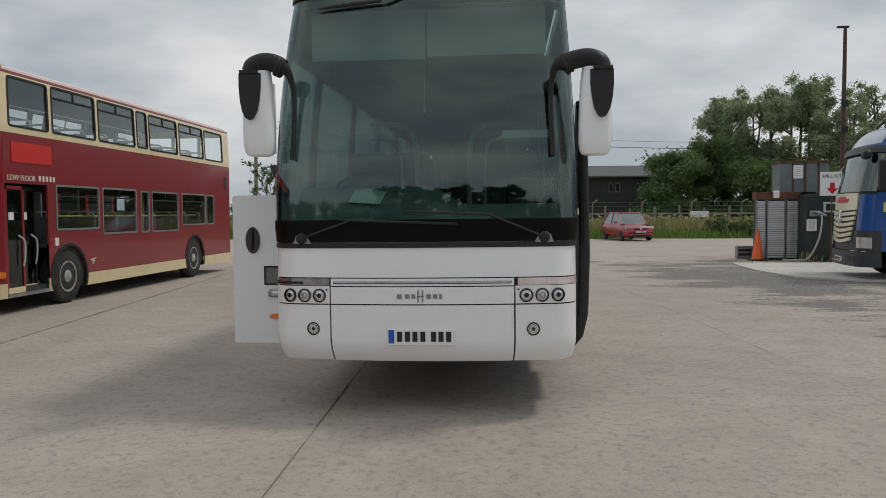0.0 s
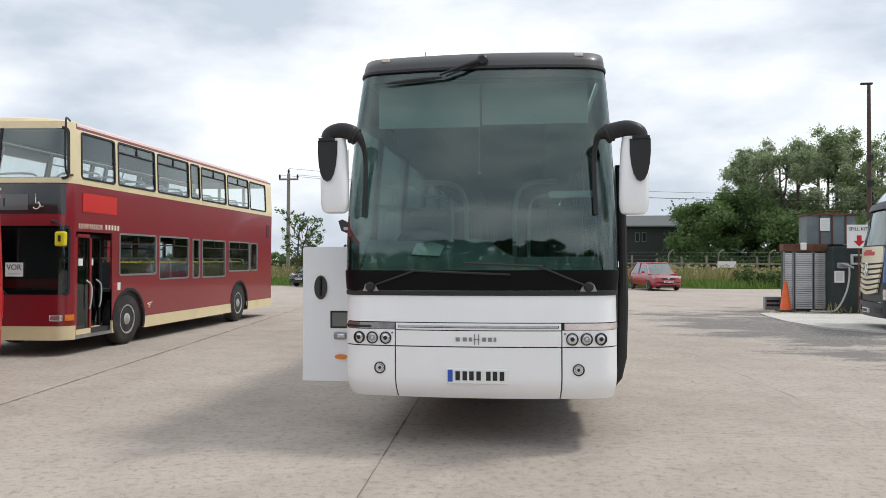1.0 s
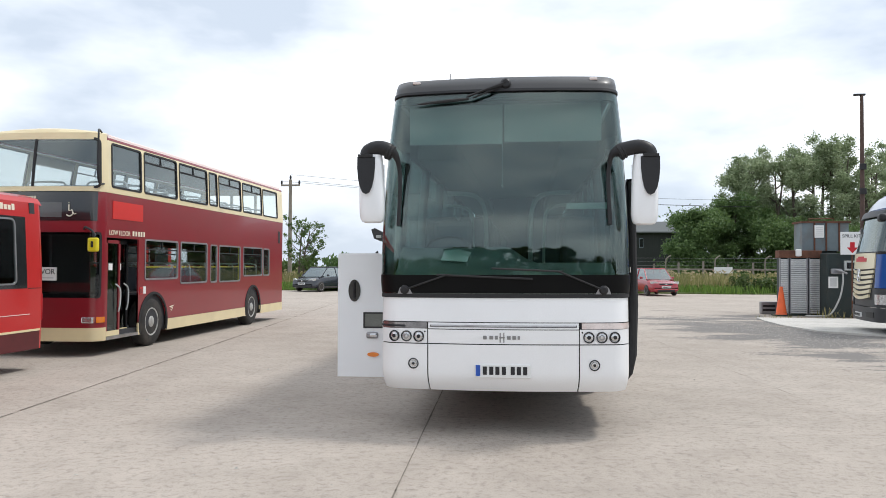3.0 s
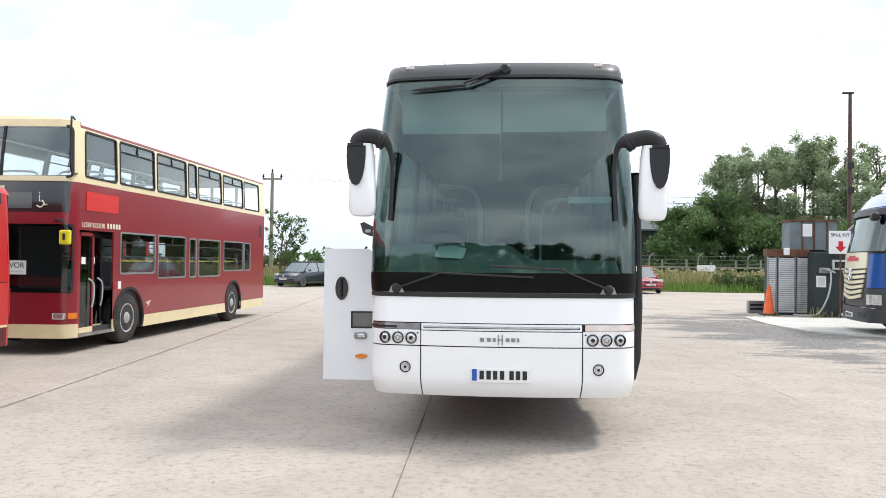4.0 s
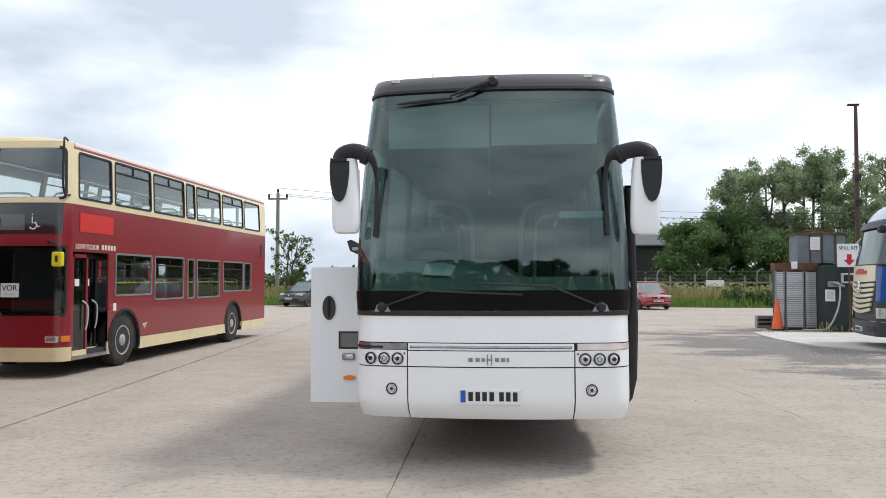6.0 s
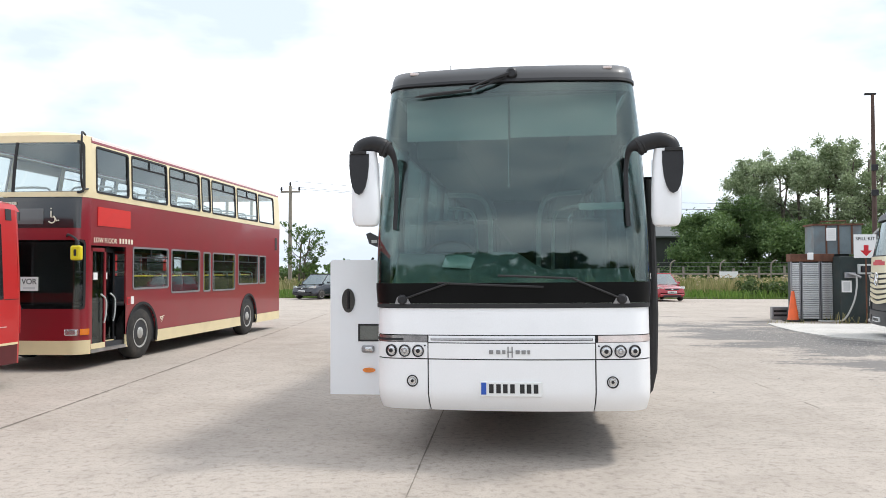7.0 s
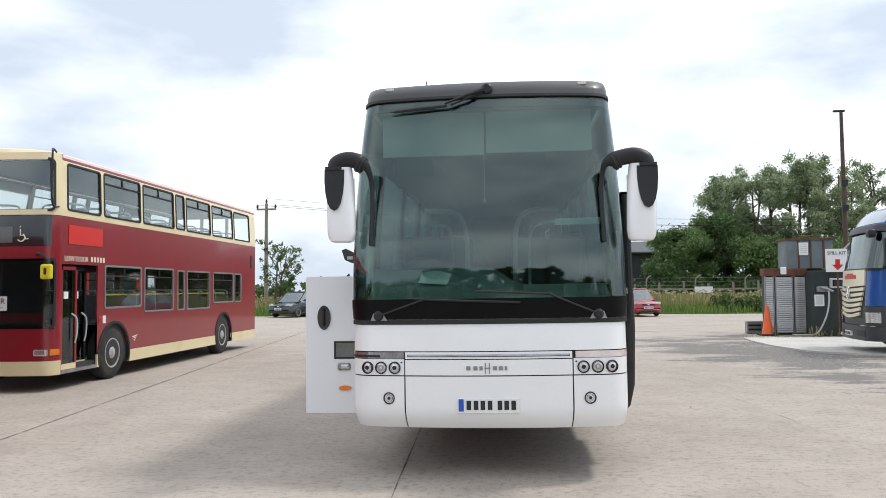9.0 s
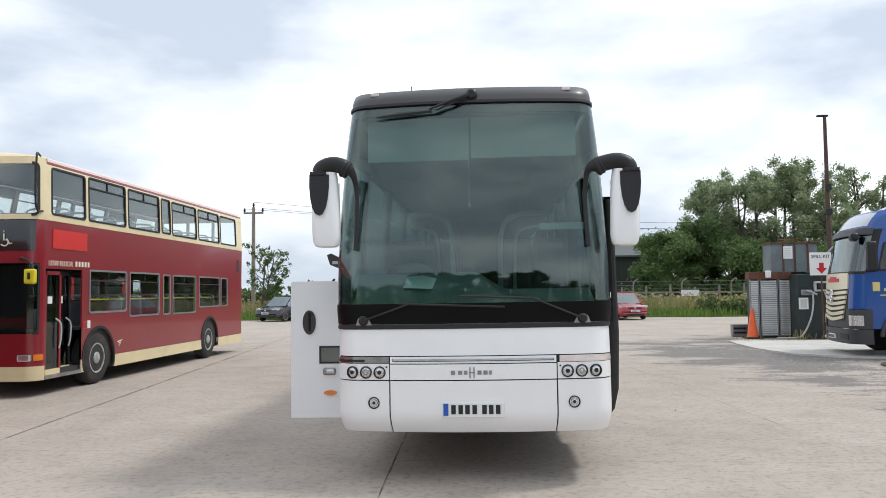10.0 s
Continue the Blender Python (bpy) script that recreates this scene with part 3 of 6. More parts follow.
for i in range(60):
    x, y, r = rnd.uniform(-7, 7), rnd.uniform(-4, 8), rnd.uniform(0.008, 0.022)
    vs = [bm.verts.new((x + r * math.cos(1.26 * j + i) * rnd.uniform(0.7, 1.5), y + r * math.sin(1.26 * j + i), 0.0015)) for j in range(5)]
    tp = bm.verts.new((x, y, r * rnd.uniform(0.4, 0.9)))
    for j in range(5):
        bm.faces.new((vs[j], vs[(j + 1) % 5], tp))
tagged(part("gravel", bm, STONE), "loose gravel and grit scattered over the yard", "gravel", kind="stuff")


# ---- the white coach ----
def coach_hw(z):
    if z < 1.32:
        return 1.186 - 0.025 * max(0.0, (0.62 - z) / 0.2) ** 2
    return 1.186 + 0.014 * min(1.0, (z - 1.32) / 0.15) - 0.070 * ((z - 1.32) / 2.1) ** 1.5


def coach_yf(z):
    if z < 0.62:
        return 0.16 * ((0.62 - z) / 0.2) ** 2 * 0.6
    if z < 1.32:
        return 0.03 * max(0.0, (z - 1.0) / 0.32)
    if z < 3.32:
        return 0.03 + 0.44 * (max(0.0, z - 1.68) / 1.64) ** 1.8
    return 0.47 + 0.35 * (z - 3.32) + 3.2 * max(0.0, z - 3.40) ** 1.6


coach = base("coach", pose(0, 0, 0, 0, -0.35, 0) @ Matrix.Diagonal((1, 1, 1.010, 1)), "white high-floor touring coach with a tall dark windscreen, doors open", "coach")
C = Shell(coach_hw, coach_yf, R=0.17, bow=0.12)
sL, sR = C.s_of_x(-0.708, 0.8), C.s_of_x(0.708, 0.8)
END = 12.2

# bumper panels, seams recessed between them
for s0, s1 in ((-1.8, sL - 0.004), (sL + 0.004, sR - 0.004), (sR + 0.004, 1.8)):
    bm = bmesh.new()
    C.patch(bm, s0, s1, 0.432, 0.868, 0, 0.04, 22, 10)
    part("bumper_panel", bm, WHITE, coach, smooth=True)
bm = bmesh.new()
C.patch(bm, -1.75, 1.75, 0.43, 1.33, -0.012, 0.02, 50, 12)
part("seam_backing", bm, SEAM, coach)
# middle strip with the badge
bm = bmesh.new()
C.patch(bm, sL + 0.003, sR - 0.003, 0.878, 1.006, 0, 0.03, 20, 2)
part("badge_panel", bm, WHITE, coach, smooth=True)
bm = bmesh.new()
C.patch(bm, sL + 0.003, sR - 0.003, 1.014, 1.070, 0.0, 0.03, 20, 2)
part("grille_panel", bm, WHITE, coach, smooth=True)
bm = bmesh.new()
C.patch(bm, sL + 0.02, sR - 0.02, 1.035, 1.050, 0.010, 0.02, 20, 1)
part("trim_strip", bm, ALLOY, coach, "brushed metal trim strip", smooth=True)
bm = bmesh.new()
C.patch(bm, sL + 0.016, sR - 0.016, 1.030, 1.050, 0.003, 0.01, 20, 1)
part("trim_recess", bm, BLACK, coach)
# lamp clusters
for sg in (-1, 1):
    a, b = sorted((sg * (sR + 0.004), sg * 1.55))
    bm = bmesh.new()
    C.patch(bm, a, b, 0.878, 1.012, 0, 0.03, 18, 2)
    cl = part("lamp_panel", bm, WHITE, coach, smooth=True)
    bm = bmesh.new()
    C.patch(bm, a + 0.012, b - (0.012 if sg > 0 else -0.0), 1.016, 1.070, 0.002, 0.03, 18, 2)
    ind = part("indicator", bm, LENS_SMOKE if sg < 0 else LENS_PALE, coach, "smoked indicator lens" if sg < 0 else "faded pale indicator lens", smooth=True)
    for q0, q1 in ((0.06, 0.40), (0.46, 0.86)):
        bm = bmesh.new()
        C.patch(bm, a + (b - a) * q0, a + (b - a) * q1, 1.026, 1.046, 0.005, 0.012, 8, 1)
        part("bulb_window", bm, BLACK if sg < 0 else LENS_PALE, ind)
    for k, x in enumerate((0.795, 0.915, 1.035)):
        p = C.at(C.s_of_x(sg * x, 0.94), 0.94, 0.0)
        q = C.at(C.s_of_x(sg * x, 0.94), 0.94, 0.1)
        m = Matrix.Translation(p) @ (q - p).to_track_quat("Z", "Y").to_matrix().to_4x4()
        lamp = part("headlamp", lathe(bmesh.new(), [(0.052, -0.03), (0.052, 0.010), (0.046, 0.014), (0.042, 0.006), (0.041, -0.01), (0.0, -0.012)], m, 28), BLACK, coach, smooth=True)
        part("lens", lathe(bmesh.new(), [(0.041, -0.008), (0.036, 0.005), (0.02, 0.010), (0.0, 0.011)], m, 24), LENS, lamp, smooth=True)
        part("bulb_shade", lathe(bmesh.new(), [(0.018, 0.009), (0.018, 0.015), (0.0, 0.016)] if k != 1 else [(0.022, 0.008), (0.026, 0.013), (0.015, 0.014), (0.013, 0.008), (0.0, 0.008)], m, 16), BLACK if k != 1 else STEEL_DULL, lamp)
    x = 0.847
    p = C.at(C.s_of_x(sg * x, 0.685), 0.685, 0.0)
    q = C.at(C.s_of_x(sg * x, 0.685), 0.685, 0.1)
    m = Matrix.Translation(p) @ (q - p).to_track_quat("Z", "Y").to_matrix().to_4x4()
    fog = part("fog_lamp", lathe(bmesh.new(), [(0.05, -0.03), (0.05, 0.008), (0.044, 0.011), (0.040, 0.004), (0.039, -0.01), (0.0, -0.012)], m, 28), BLACK, coach, smooth=True)
    part("lens", lathe(bmesh.new(), [(0.039, -0.008), (0.03, 0.004), (0.0, 0.007)], m, 24), LENS, fog, smooth=True)
    part("bulb_shade", lathe(bmesh.new(), [(0.014, 0.004), (0.012, 0.012), (0.0, 0.013)], m, 12), BLACK, fog)
    p = C.at(C.s_of_x(sg * 0.735, 0.99), 0.985, 0.0)
    part("washer_jet", lathe(bmesh.new(), [(0.007, -0.01), (0.007, 0.006), (0, 0.008)], Matrix.Translation(p) @ OUT_FRONT, 10), BLACK, coach)
# white band below the windscreen
bm = bmesh.new()
C.patch(bm, -1.8, 1.8, 1.078, 1.300, 0, 0.04, 50, 5)
part("front_panel", bm, WHITE, coach, smooth=True)
# side skin
for sg in (-1, 1):
    bm = bmesh.new()
    z_lo = 0.40
    a = sg * 1.8
    for y0, y1 in ((1.8, 2.3), (3.3, 8.6), (9.6, END)):
        C.patch(bm, sg * y0, sg * y1, z_lo, 1.30, 0, 0.04, 1, 2)
    for y0, y1 in ((2.3, 3.3), (8.6, 9.6)):
        C.arch(bm, sg * y0, sg * y1, z_lo, 1.30, sg * (y0 + y1) / 2, 0.5, 0.48)
    part("side_panel", bm, WHITE, coach)
    bm = bmesh.new()
    C.patch(bm, sg * 1.02, sg * END, 1.33, 2.85, -0.004, 0.012, 10, 8)
    part("side_glazing", bm, SIDE_GLASS, coach, smooth=True)
    bm = bmesh.new()
    for d in (1.9, 3.6, 5.3, 7.0, 8.7, 10.4, 12.1):
        C.patch(bm, sg * d, sg * (d + 0.09), 1.32, 2.88, -0.02, 0.05, 1, 8)
    C.patch(bm, sg * 1.02, sg * END, 2.85, 3.34, 0, 0.03, 10, 4)
    part("window_pillars", bm, BLACK_GLOSS, coach)
# black line at the foot of the windscreen
bm = bmesh.new()
C.patch(bm, -1.8, 1.8, 1.302, 1.338, 0.012, 0.03, 50, 1)
part("windscreen_seal", bm, RUBBER, coach, smooth=True)
# windscreen, wrapping round the corners
bm = bmesh.new()
C.patch(bm, -1.02, 1.02, 1.338, 3.315, 0.0, 0.008, 56, 40)
ws = part("windscreen", bm, WS_GLASS, coach, "green-tinted windscreen", smooth=True)
ws.visible_shadow = False
bm = bmesh.new()
C.patch(bm, -0.97, 0.97, 3.23, 3.315, -0.012, 0.008, 30, 2)
part("printed_border", bm, BLACK, ws)
bm = bmesh.new()
C.patch(bm, -0.98, 0.98, 1.338, 1.50, -0.012, 0.008, 40, 2)
part("printed_border", bm, BLACK, ws)
for sg in (-1, 1):
    bm = bmesh.new()
    C.patch(bm, sg * 0.985, sg * 1.03, 1.338, 3.32, 0.004, 0.03, 2, 30)
    part("screen_pillar", bm, BLACK_GLOSS, coach, smooth=True)
# roof cap
bm = bmesh.new()
C.patch(bm, -1.3, 1.3, 3.318, 3.345, 0.016, 0.05, 44, 1)
part("roof_gutter", bm, BLACK, coach, smooth=True)
bm = bmesh.new()
C.patch(bm, -1.5, 1.5, 3.345, 3.49, 0.004, 0.05, 44, 10)
part("roof_front", bm, GREY_CAP, coach, "dark grey roof front", smooth=True)
bm = bmesh.new()
box(bm, -1.10, 1.10, 0.78, END, 3.40, 3.505, 0.06, 3)
part("roof", bm, WHITE, coach)
for sg in (-1, 1):
    p = C.at(C.s_of_x(sg * 0.895, 3.455), 3.455, 0.0)
    part("marker_lamp", box(bmesh.new(), p.x - 0.04, p.x + 0.04, p.y - 0.025, p.y + 0.05, p.z - 0.012, p.z + 0.016, 0.008), LENS_PALE, coach, "small pale marker lamp")
bm = bmesh.new()
tube(bm, [(-0.62, 1.3, 3.5), (-0.62, 1.32, 3.72)], 0.005, 6)
part("aerial", bm, BLACK, coach)
bm = bmesh.new()
box(bm, -1.15, 1.15, 0.5, END, 0.42, 0.5)
box(bm, -1.1, 1.1, END - 0.02, END, 0.4, 3.4)
part("underbody", bm, BLACK, coach)
for sg, rot in ((-1, OUT_LEFT), (1, OUT_RIGHT)):
    for y in (3.15, 9.45):
        wheel(coach, Matrix.Translation((sg * 1.02, y, 0.5)) @ rot, 0.5, 0.3)

# interior seen through the screen
bm = bmesh.new()
box(bm, -1.1, 1.1, 0.5, END, 1.02, 1.06)
part("cabin_floor", bm, DASH, coach)
bm = bmesh.new()
prof = [(0.14, 1.34), (0.16, 1.46), (0.30, 1.54), (0.62, 1.63), (0.78, 1.60), (0.85, 1.40), (0.85, 1.08), (0.3, 1.08)]
prism(bm, prof, lambda u, v, d: Vector((-1.06 + d, u, v)), 2.12)
part("dashboard", bm, DASH_TOP, coach, "grey-green sloping dashboard top")
# driver's binnacle: a raised hump that falls away past the middle of the dash
bm = bmesh.new()
xs = [-1.04 + 1.36 * k / 24 for k in range(25)]
rows_ = []
for x in xs:
    k = min(1.0, max(0.0, (0.32 - x) / 0.34))
    lift = k * k * (3 - 2 * k) * (0.16 + 0.015 * math.sin(2.6 * x))
    rows_.append([bm.verts.new((x, y, z)) for y, z in ((0.19, 1.40), (0.22, 1.505 + 0.10 * lift), (0.40, 1.575 + 0.62 * lift), (0.60, 1.632 + lift), (0.70, 1.635 + lift), (0.76, 1.60 + 0.8 * lift), (0.78, 1.40))])
for p, q in zip(rows_, rows_[1:]):
    for j in range(6):
        bm.faces.new((p[j], q[j], q[j + 1], p[j + 1]))
bm.faces.new(rows_[0])
bm.faces.new(rows_[-1][::-1])
part("instrument_binnacle", bm, DASH_TOP, coach, smooth=True)
part("dash_paper", prism(bmesh.new(), [(-0.62, 0.36), (-0.36, 0.33), (-0.33, 0.50), (-0.45, 0.56), (-0.60, 0.54)], lambda u, v, d: Vector((u, v, 1.635 + 0.55 * (v - 0.33) + d)), 0.004), PAPER, coach, "crumpled white paper on the dash")
bm = bmesh.new()
m = Matrix.Translation((-0.6, 0.86, 1.78)) @ Matrix.Rotation(radians(35), 4, "X")
tube(bm, [m @ Vector((0.23 * math.cos(a), 0.23 * math.sin(a), 0)) for a in np.linspace(0, 2 * math.pi, 33)], 0.015, 8)
tube(bm, [m @ Vector((-0.22, 0, 0)), m @ Vector((0.22, 0, 0))], 0.018, 6)
part("steering_wheel", bm, BLACK, coach)
bm = bmesh.new()
box(bm, -0.98, -0.02, 0.70, 0.71, 2.84, 3.24)
part("sun_blind", bm, BLIND, coach, "grey roller sun blind half lowered")
bm = bmesh.new()
box(bm, 0.0, 0.98, 0.70, 0.71, 2.855, 3.24)
part("sun_blind", bm, BLIND, coach, "grey roller sun blind half lowered")
bm = bmesh.new()
box(bm, -1.08, 1.08, 0.75, END - 0.1, 3.3, 3.36)
part("cabin_ceiling", bm, COACH_LINING, coach)
for sg in (-1, 1):
    bm = bmesh.new()
    box(bm, sg * 0.62 if sg > 0 else -1.08, 1.08 if sg > 0 else -0.62, 2.0, END - 0.2, 2.85, 3.1, 0.03)
    part("luggage_rack", bm, COACH_LINING, coach)
    bm = bmesh.new()
    tube(bm, smooth_path([(sg * 0.26, 2.2, 1.1), (sg * 0.27, 2.2, 1.9), (sg * 0.29, 2.2, 2.28), (sg * 0.42, 2.2, 2.45), (sg * 0.75, 2.2, 2.48)], 6), 0.028, 8)
    part("grab_rail", bm, RAIL_PALE, coach)
    bm = bmesh.new()
    tube(bm, smooth_path([(sg * 0.42, 2.22, 1.1), (sg * 0.43, 2.22, 1.9), (sg * 0.46, 2.22, 2.24), (sg * 0.6, 2.22, 2.32), (sg * 0.75, 2.22, 2.33)], 6), 0.018, 8)
    part("grab_rail", bm, RAIL_PALE, coach)
for k in range(9):
    for sg in (-1, 1):
        for x in (0.44, 0.86):
            y = 2.6 + k * 0.95
            bm = bmesh.new()
            box(bm, sg * x - 0.2, sg * x + 0.2, y, y + 0.14, 1.35, 2.22, 0.05)
            box(bm, sg * x - 0.2, sg * x + 0.2, y - 0.42, y + 0.05, 1.35, 1.52, 0.04)
            part("seat", bm, SEAT_CLOTH, coach)
bm = bmesh.new()
box(bm, -0.82, -0.38, 1.35, 1.5, 1.3, 2.1, 0.06)
box(bm, -0.82, -0.38, 0.95, 1.45, 1.3, 1.45, 0.05)
part("driver_seat", bm, SEAT_CLOTH, coach)
bm = bmesh.new()
box(bm, 0.62, 1.02, 0.55, 0.57, 2.16, 2.22)
part("screen_sticker_bar", bm, RAIL_PALE, coach)
bm = bmesh.new()
C.patch(bm, 0.925, 0.968, 1.535, 1.585, 0.012, 0.002, 2, 1)
part("permit_sticker", bm, PAPER, coach)
bm = bmesh.new()
tube(bm, [(-0.02, 0.62, 2.84), (-0.02, 0.62, 2.42)], 0.003, 5)
lathe(bm, [(0.0, -0.02), (0.014, 0.0), (0.0, 0.02)], Matrix.Translation((-0.02, 0.62, 2.40)), 8)
part("blind_cord", bm, RAIL_PALE, coach)

# matt black band over the windscreen's foot, added to keep reflections off
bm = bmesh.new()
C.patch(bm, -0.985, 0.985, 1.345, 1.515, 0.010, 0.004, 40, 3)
part("windscreen_band", bm, mat("black_band_over_glass", (0.004, 0.0042, 0.0044), 0.35, vary=0.3, scale=3, spec=0.12), coach, smooth=True)

# wipers: two along the bottom, one from the top
for sg in (-1, 1):
    p0 = C.at(C.s_of_x(sg * 0.93, 1.37), 1.375, 0.03)
    wp = part("wiper", tube(bmesh.new(), [p0, C.at(C.s_of_x(sg * 0.52, 1.5), 1.515 + (0.03 if sg > 0 else 0), 0.04)], 0.009, 6), RUBBER, coach)
    a, b = (C.s_of_x(-0.62, 1.5), C.s_of_x(0.28, 1.5)) if sg < 0 else (C.s_of_x(-0.1, 1.6), C.s_of_x(0.56, 1.6))
    z0, z1 = (1.515, 1.478) if sg < 0 else (1.575, 1.545)
    bm = bmesh.new()
    tube(bm, [C.at(a + (b - a) * i / 10, z0 + (z1 - z0) * i / 10, 0.022) for i in range(11)], 0.010, 6)
    part("blade", bm, RUBBER, wp)
    bm = bmesh.new()
    prism(bm, [(-0.07, 0), (0.075, 0), (0.05, 0.055), (0.015, 0.08), (-0.025, 0.07), (-0.05, 0.04)], lambda u, v, d: C.at(C.s_of_x(sg * 0.93 + u * sg, 1.36), 1.336 + v, 0.016 - d), 0.012)
    mount = part("wiper_mount", bm, STEEL_DULL, coach, "dull metal wiper mount cover")
    bm = bmesh.new()
    lathe(bm, [(0.042, 0), (0.042, 0.03), (0.025, 0.045), (0, 0.045)], Matrix.Translation(p0 + Vector((0, 0.03, 0))) @ OUT_FRONT, 16)
    part("wiper_spindle", bm, BLACK, mount)
hub = C.at(0.01, 3.395, 0.03)
elbow = C.at(C.s_of_x(-0.36, 3.25), 3.24, 0.05)
wp = part("top_wiper", tube(bmesh.new(), [hub, hub.lerp(elbow, 0.45) + Vector((0, -0.02, 0)), elbow], [0.022, 0.014, 0.010], 6), BLACK, coach)
part("parallel_arm", tube(bmesh.new(), [hub + Vector((-0.05, -0.01, -0.04)), elbow + Vector((0.06, 0, -0.012))], 0.008, 6), BLACK, wp)
bm = bmesh.new()
a, b = C.s_of_x(-0.86, 3.2), C.s_of_x(-0.34, 3.24)
tube(bm, [C.at(a + (b - a) * i / 8, 3.198 + 0.036 * i / 8, 0.026) for i in range(9)], [0.006, 0.012, 0.014, 0.015, 0.016, 0.016, 0.016, 0.014, 0.012], 6)
part("blade", bm, RUBBER, wp)
part("wiper_motor_cover", lathe(bmesh.new(), [(0.052, -0.03), (0.052, 0.02), (0.035, 0.04), (0, 0.04)], Matrix.Translation(C.at(0.012, 3.398, 0.01)) @ OUT_FRONT, 20), BLACK, coach, smooth=True)

# mirrors on curved black arms
for sg in (-1, 1):
    dz = -0.045 if sg < 0 else -0.08
    ox = -0.055 if sg < 0 else 0.005
    arm = smooth_path([(sg * 1.0, 0.11, 1.98), (sg * 0.99, 0.15, 2.36), (sg * 1.0, 0.15, 2.54), (sg * 1.03, 0.11, 2.675 + dz / 2), (sg * (1.13 + ox / 2), 0.09, 2.75 + dz), (sg * (1.25 + ox), 0.08, 2.77 + dz), (sg * (1.335 + ox), 0.07, 2.74 + dz), (sg * (1.36 + ox), 0.07, 2.69 + dz)], 6)
    rad = [0.020 + 0.049 * min(1.0, max(0.0, (abs(p[0]) - 1.0) / 0.09)) for p in arm]
    mir = part("mirror_arm", tube(bmesh.new(), arm, rad, 14), BLACK, coach, "curved black mirror arm", smooth=True)
    # white shell: stacked rounded sections, wide and flat
    bm = bmesh.new()
    secs = [(2.055, 0.60), (2.065, 0.80), (2.095, 0.93), (2.15, 1.0), (2.30, 1.0), (2.50, 0.97), (2.64, 0.90), (2.70, 0.84)]
    rings = []
    for z, k in secs:
        cx = sg * (1.305 + ox + 0.018 * (z - 2.02))
        hw_, hd = 0.122 * k, 0.085 * k
        rings.append([bm.verts.new((cx + hw_ * math.copysign(abs(math.cos(a)) ** 0.6, math.cos(a)), 0.10 + hd * math.copysign(abs(math.sin(a)) ** 0.75, math.sin(a)), z + dz)) for a in np.linspace(0, 2 * math.pi, 28, endpoint=False)])
    for a, b in zip(rings, rings[1:]):
        for i in range(28):
            bm.faces.new((a[i], a[(i + 1) % 28], b[(i + 1) % 28], b[i]))
    bm.faces.new(rings[0][::-1])
    bm.faces.new(rings[-1])
    sh = part("mirror_shell", bm, WHITE_DOOR, mir, "white mirror shell", smooth=True)
    bm = bmesh.new()
    tongue = [(-0.088, 0.275), (0.082, 0.275), (0.084, 0.17), (0.074, 0.07), (0.055, -0.01), (0.028, -0.062), (-0.002, -0.078), (-0.034, -0.062), (-0.060, -0.01), (-0.078, 0.07), (-0.088, 0.17)]
    prism(bm, tongue, lambda u, v, d: Vector((sg * (1.355 + ox + u), -0.02 + d + 0.03 * (u / 0.08) ** 2, 2.40 + v + dz)), 0.10)
    part("mirror_insert", bm, BLACK, mir, "black insert", smooth=True)
    bm = bmesh.new()
    box(bm, sg * (1.36 + ox) - 0.070, sg * (1.36 + ox) + 0.070, 0.0, 0.12, 2.672 + dz, 2.70 + dz, 0.004)
    part("arm_joint", bm, RUBBER, mir)
    bm = bmesh.new()
    box(bm, sg * (1.305 + ox) - 0.10, sg * (1.305 + ox) + 0.10, 0.178, 0.19, 2.08 + dz, 2.62 + dz, 0.004)
    part("mirror_glass", bm, CHROME, mir)
    bm = bmesh.new()
    lathe(bm, [(0.060, -0.03), (0.077, -0.02), (0.077, 0.0), (0.070, 0.004), (0.070, 0.012), (0.076, 0.016), (0.074, 0.03)], Matrix.Translation((sg * (1.10 + ox / 3), 0.095, 2.728 + dz)) @ Matrix.Rotation(radians(-sg * 28), 4, "Y") @ OUT_RIGHT, 20)
    part("arm_collar", bm, RUBBER, mir)

# driver's door, swung open square to the side
bm = bmesh.new()
out = [(-1.82, 0.415), (-1.21, 0.415), (-1.21, 1.36), (-1.235, 1.40), (-1.335, 1.715), (-1.36, 1.735), (-1.795, 1.735), (-1.815, 1.72)]
prism(bm, out, lambda u, v, d: Vector((u, 1.0 + d, v)), 0.05)
door = part("driver_door", bm, WHITE_DOOR, coach, "white driver's door standing open")
bm = bmesh.new()
prism(bm, [(-1.632 + 0.066 * math.cos(a), 1.335 + 0.118 * math.sin(a)) for a in np.linspace(0, 2 * math.pi, 28, endpoint=False)], lambda u, v, d: Vector((u, 0.988 + d, v)), 0.02)
part("oval_recess", bm, BLACK_GLOSS, door)
bm = bmesh.new()
tube(bm, [(-1.632, 0.98, 1.43), (-1.632, 0.974, 1.33), (-1.632, 0.98, 1.25)], 0.012, 8)
part("door_pull", bm, BLACK, door)
part("flap_frame", bbox(-1.535, -1.205, 0.994, 1.02, 0.935, 1.105), BLACK, door)
part("flap_glass", bbox(-1.515, -1.225, 0.990, 1.0, 0.952, 1.088), mat("grey_smoked_panel", (0.13, 0.14, 0.13), 0.25, vary=0.35, scale=6, coat=0.5), door)
part("repeater_lamp", bbox(-1.50, -1.37, 0.97, 1.01, 0.825, 0.895, 0.02, 3), STEEL_DULL, door, "oval clear lamp")
part("repeater_lens", bbox(-1.465, -1.38, 0.962, 0.99, 0.838, 0.882, 0.015, 3), LENS, door)
bm = bmesh.new()
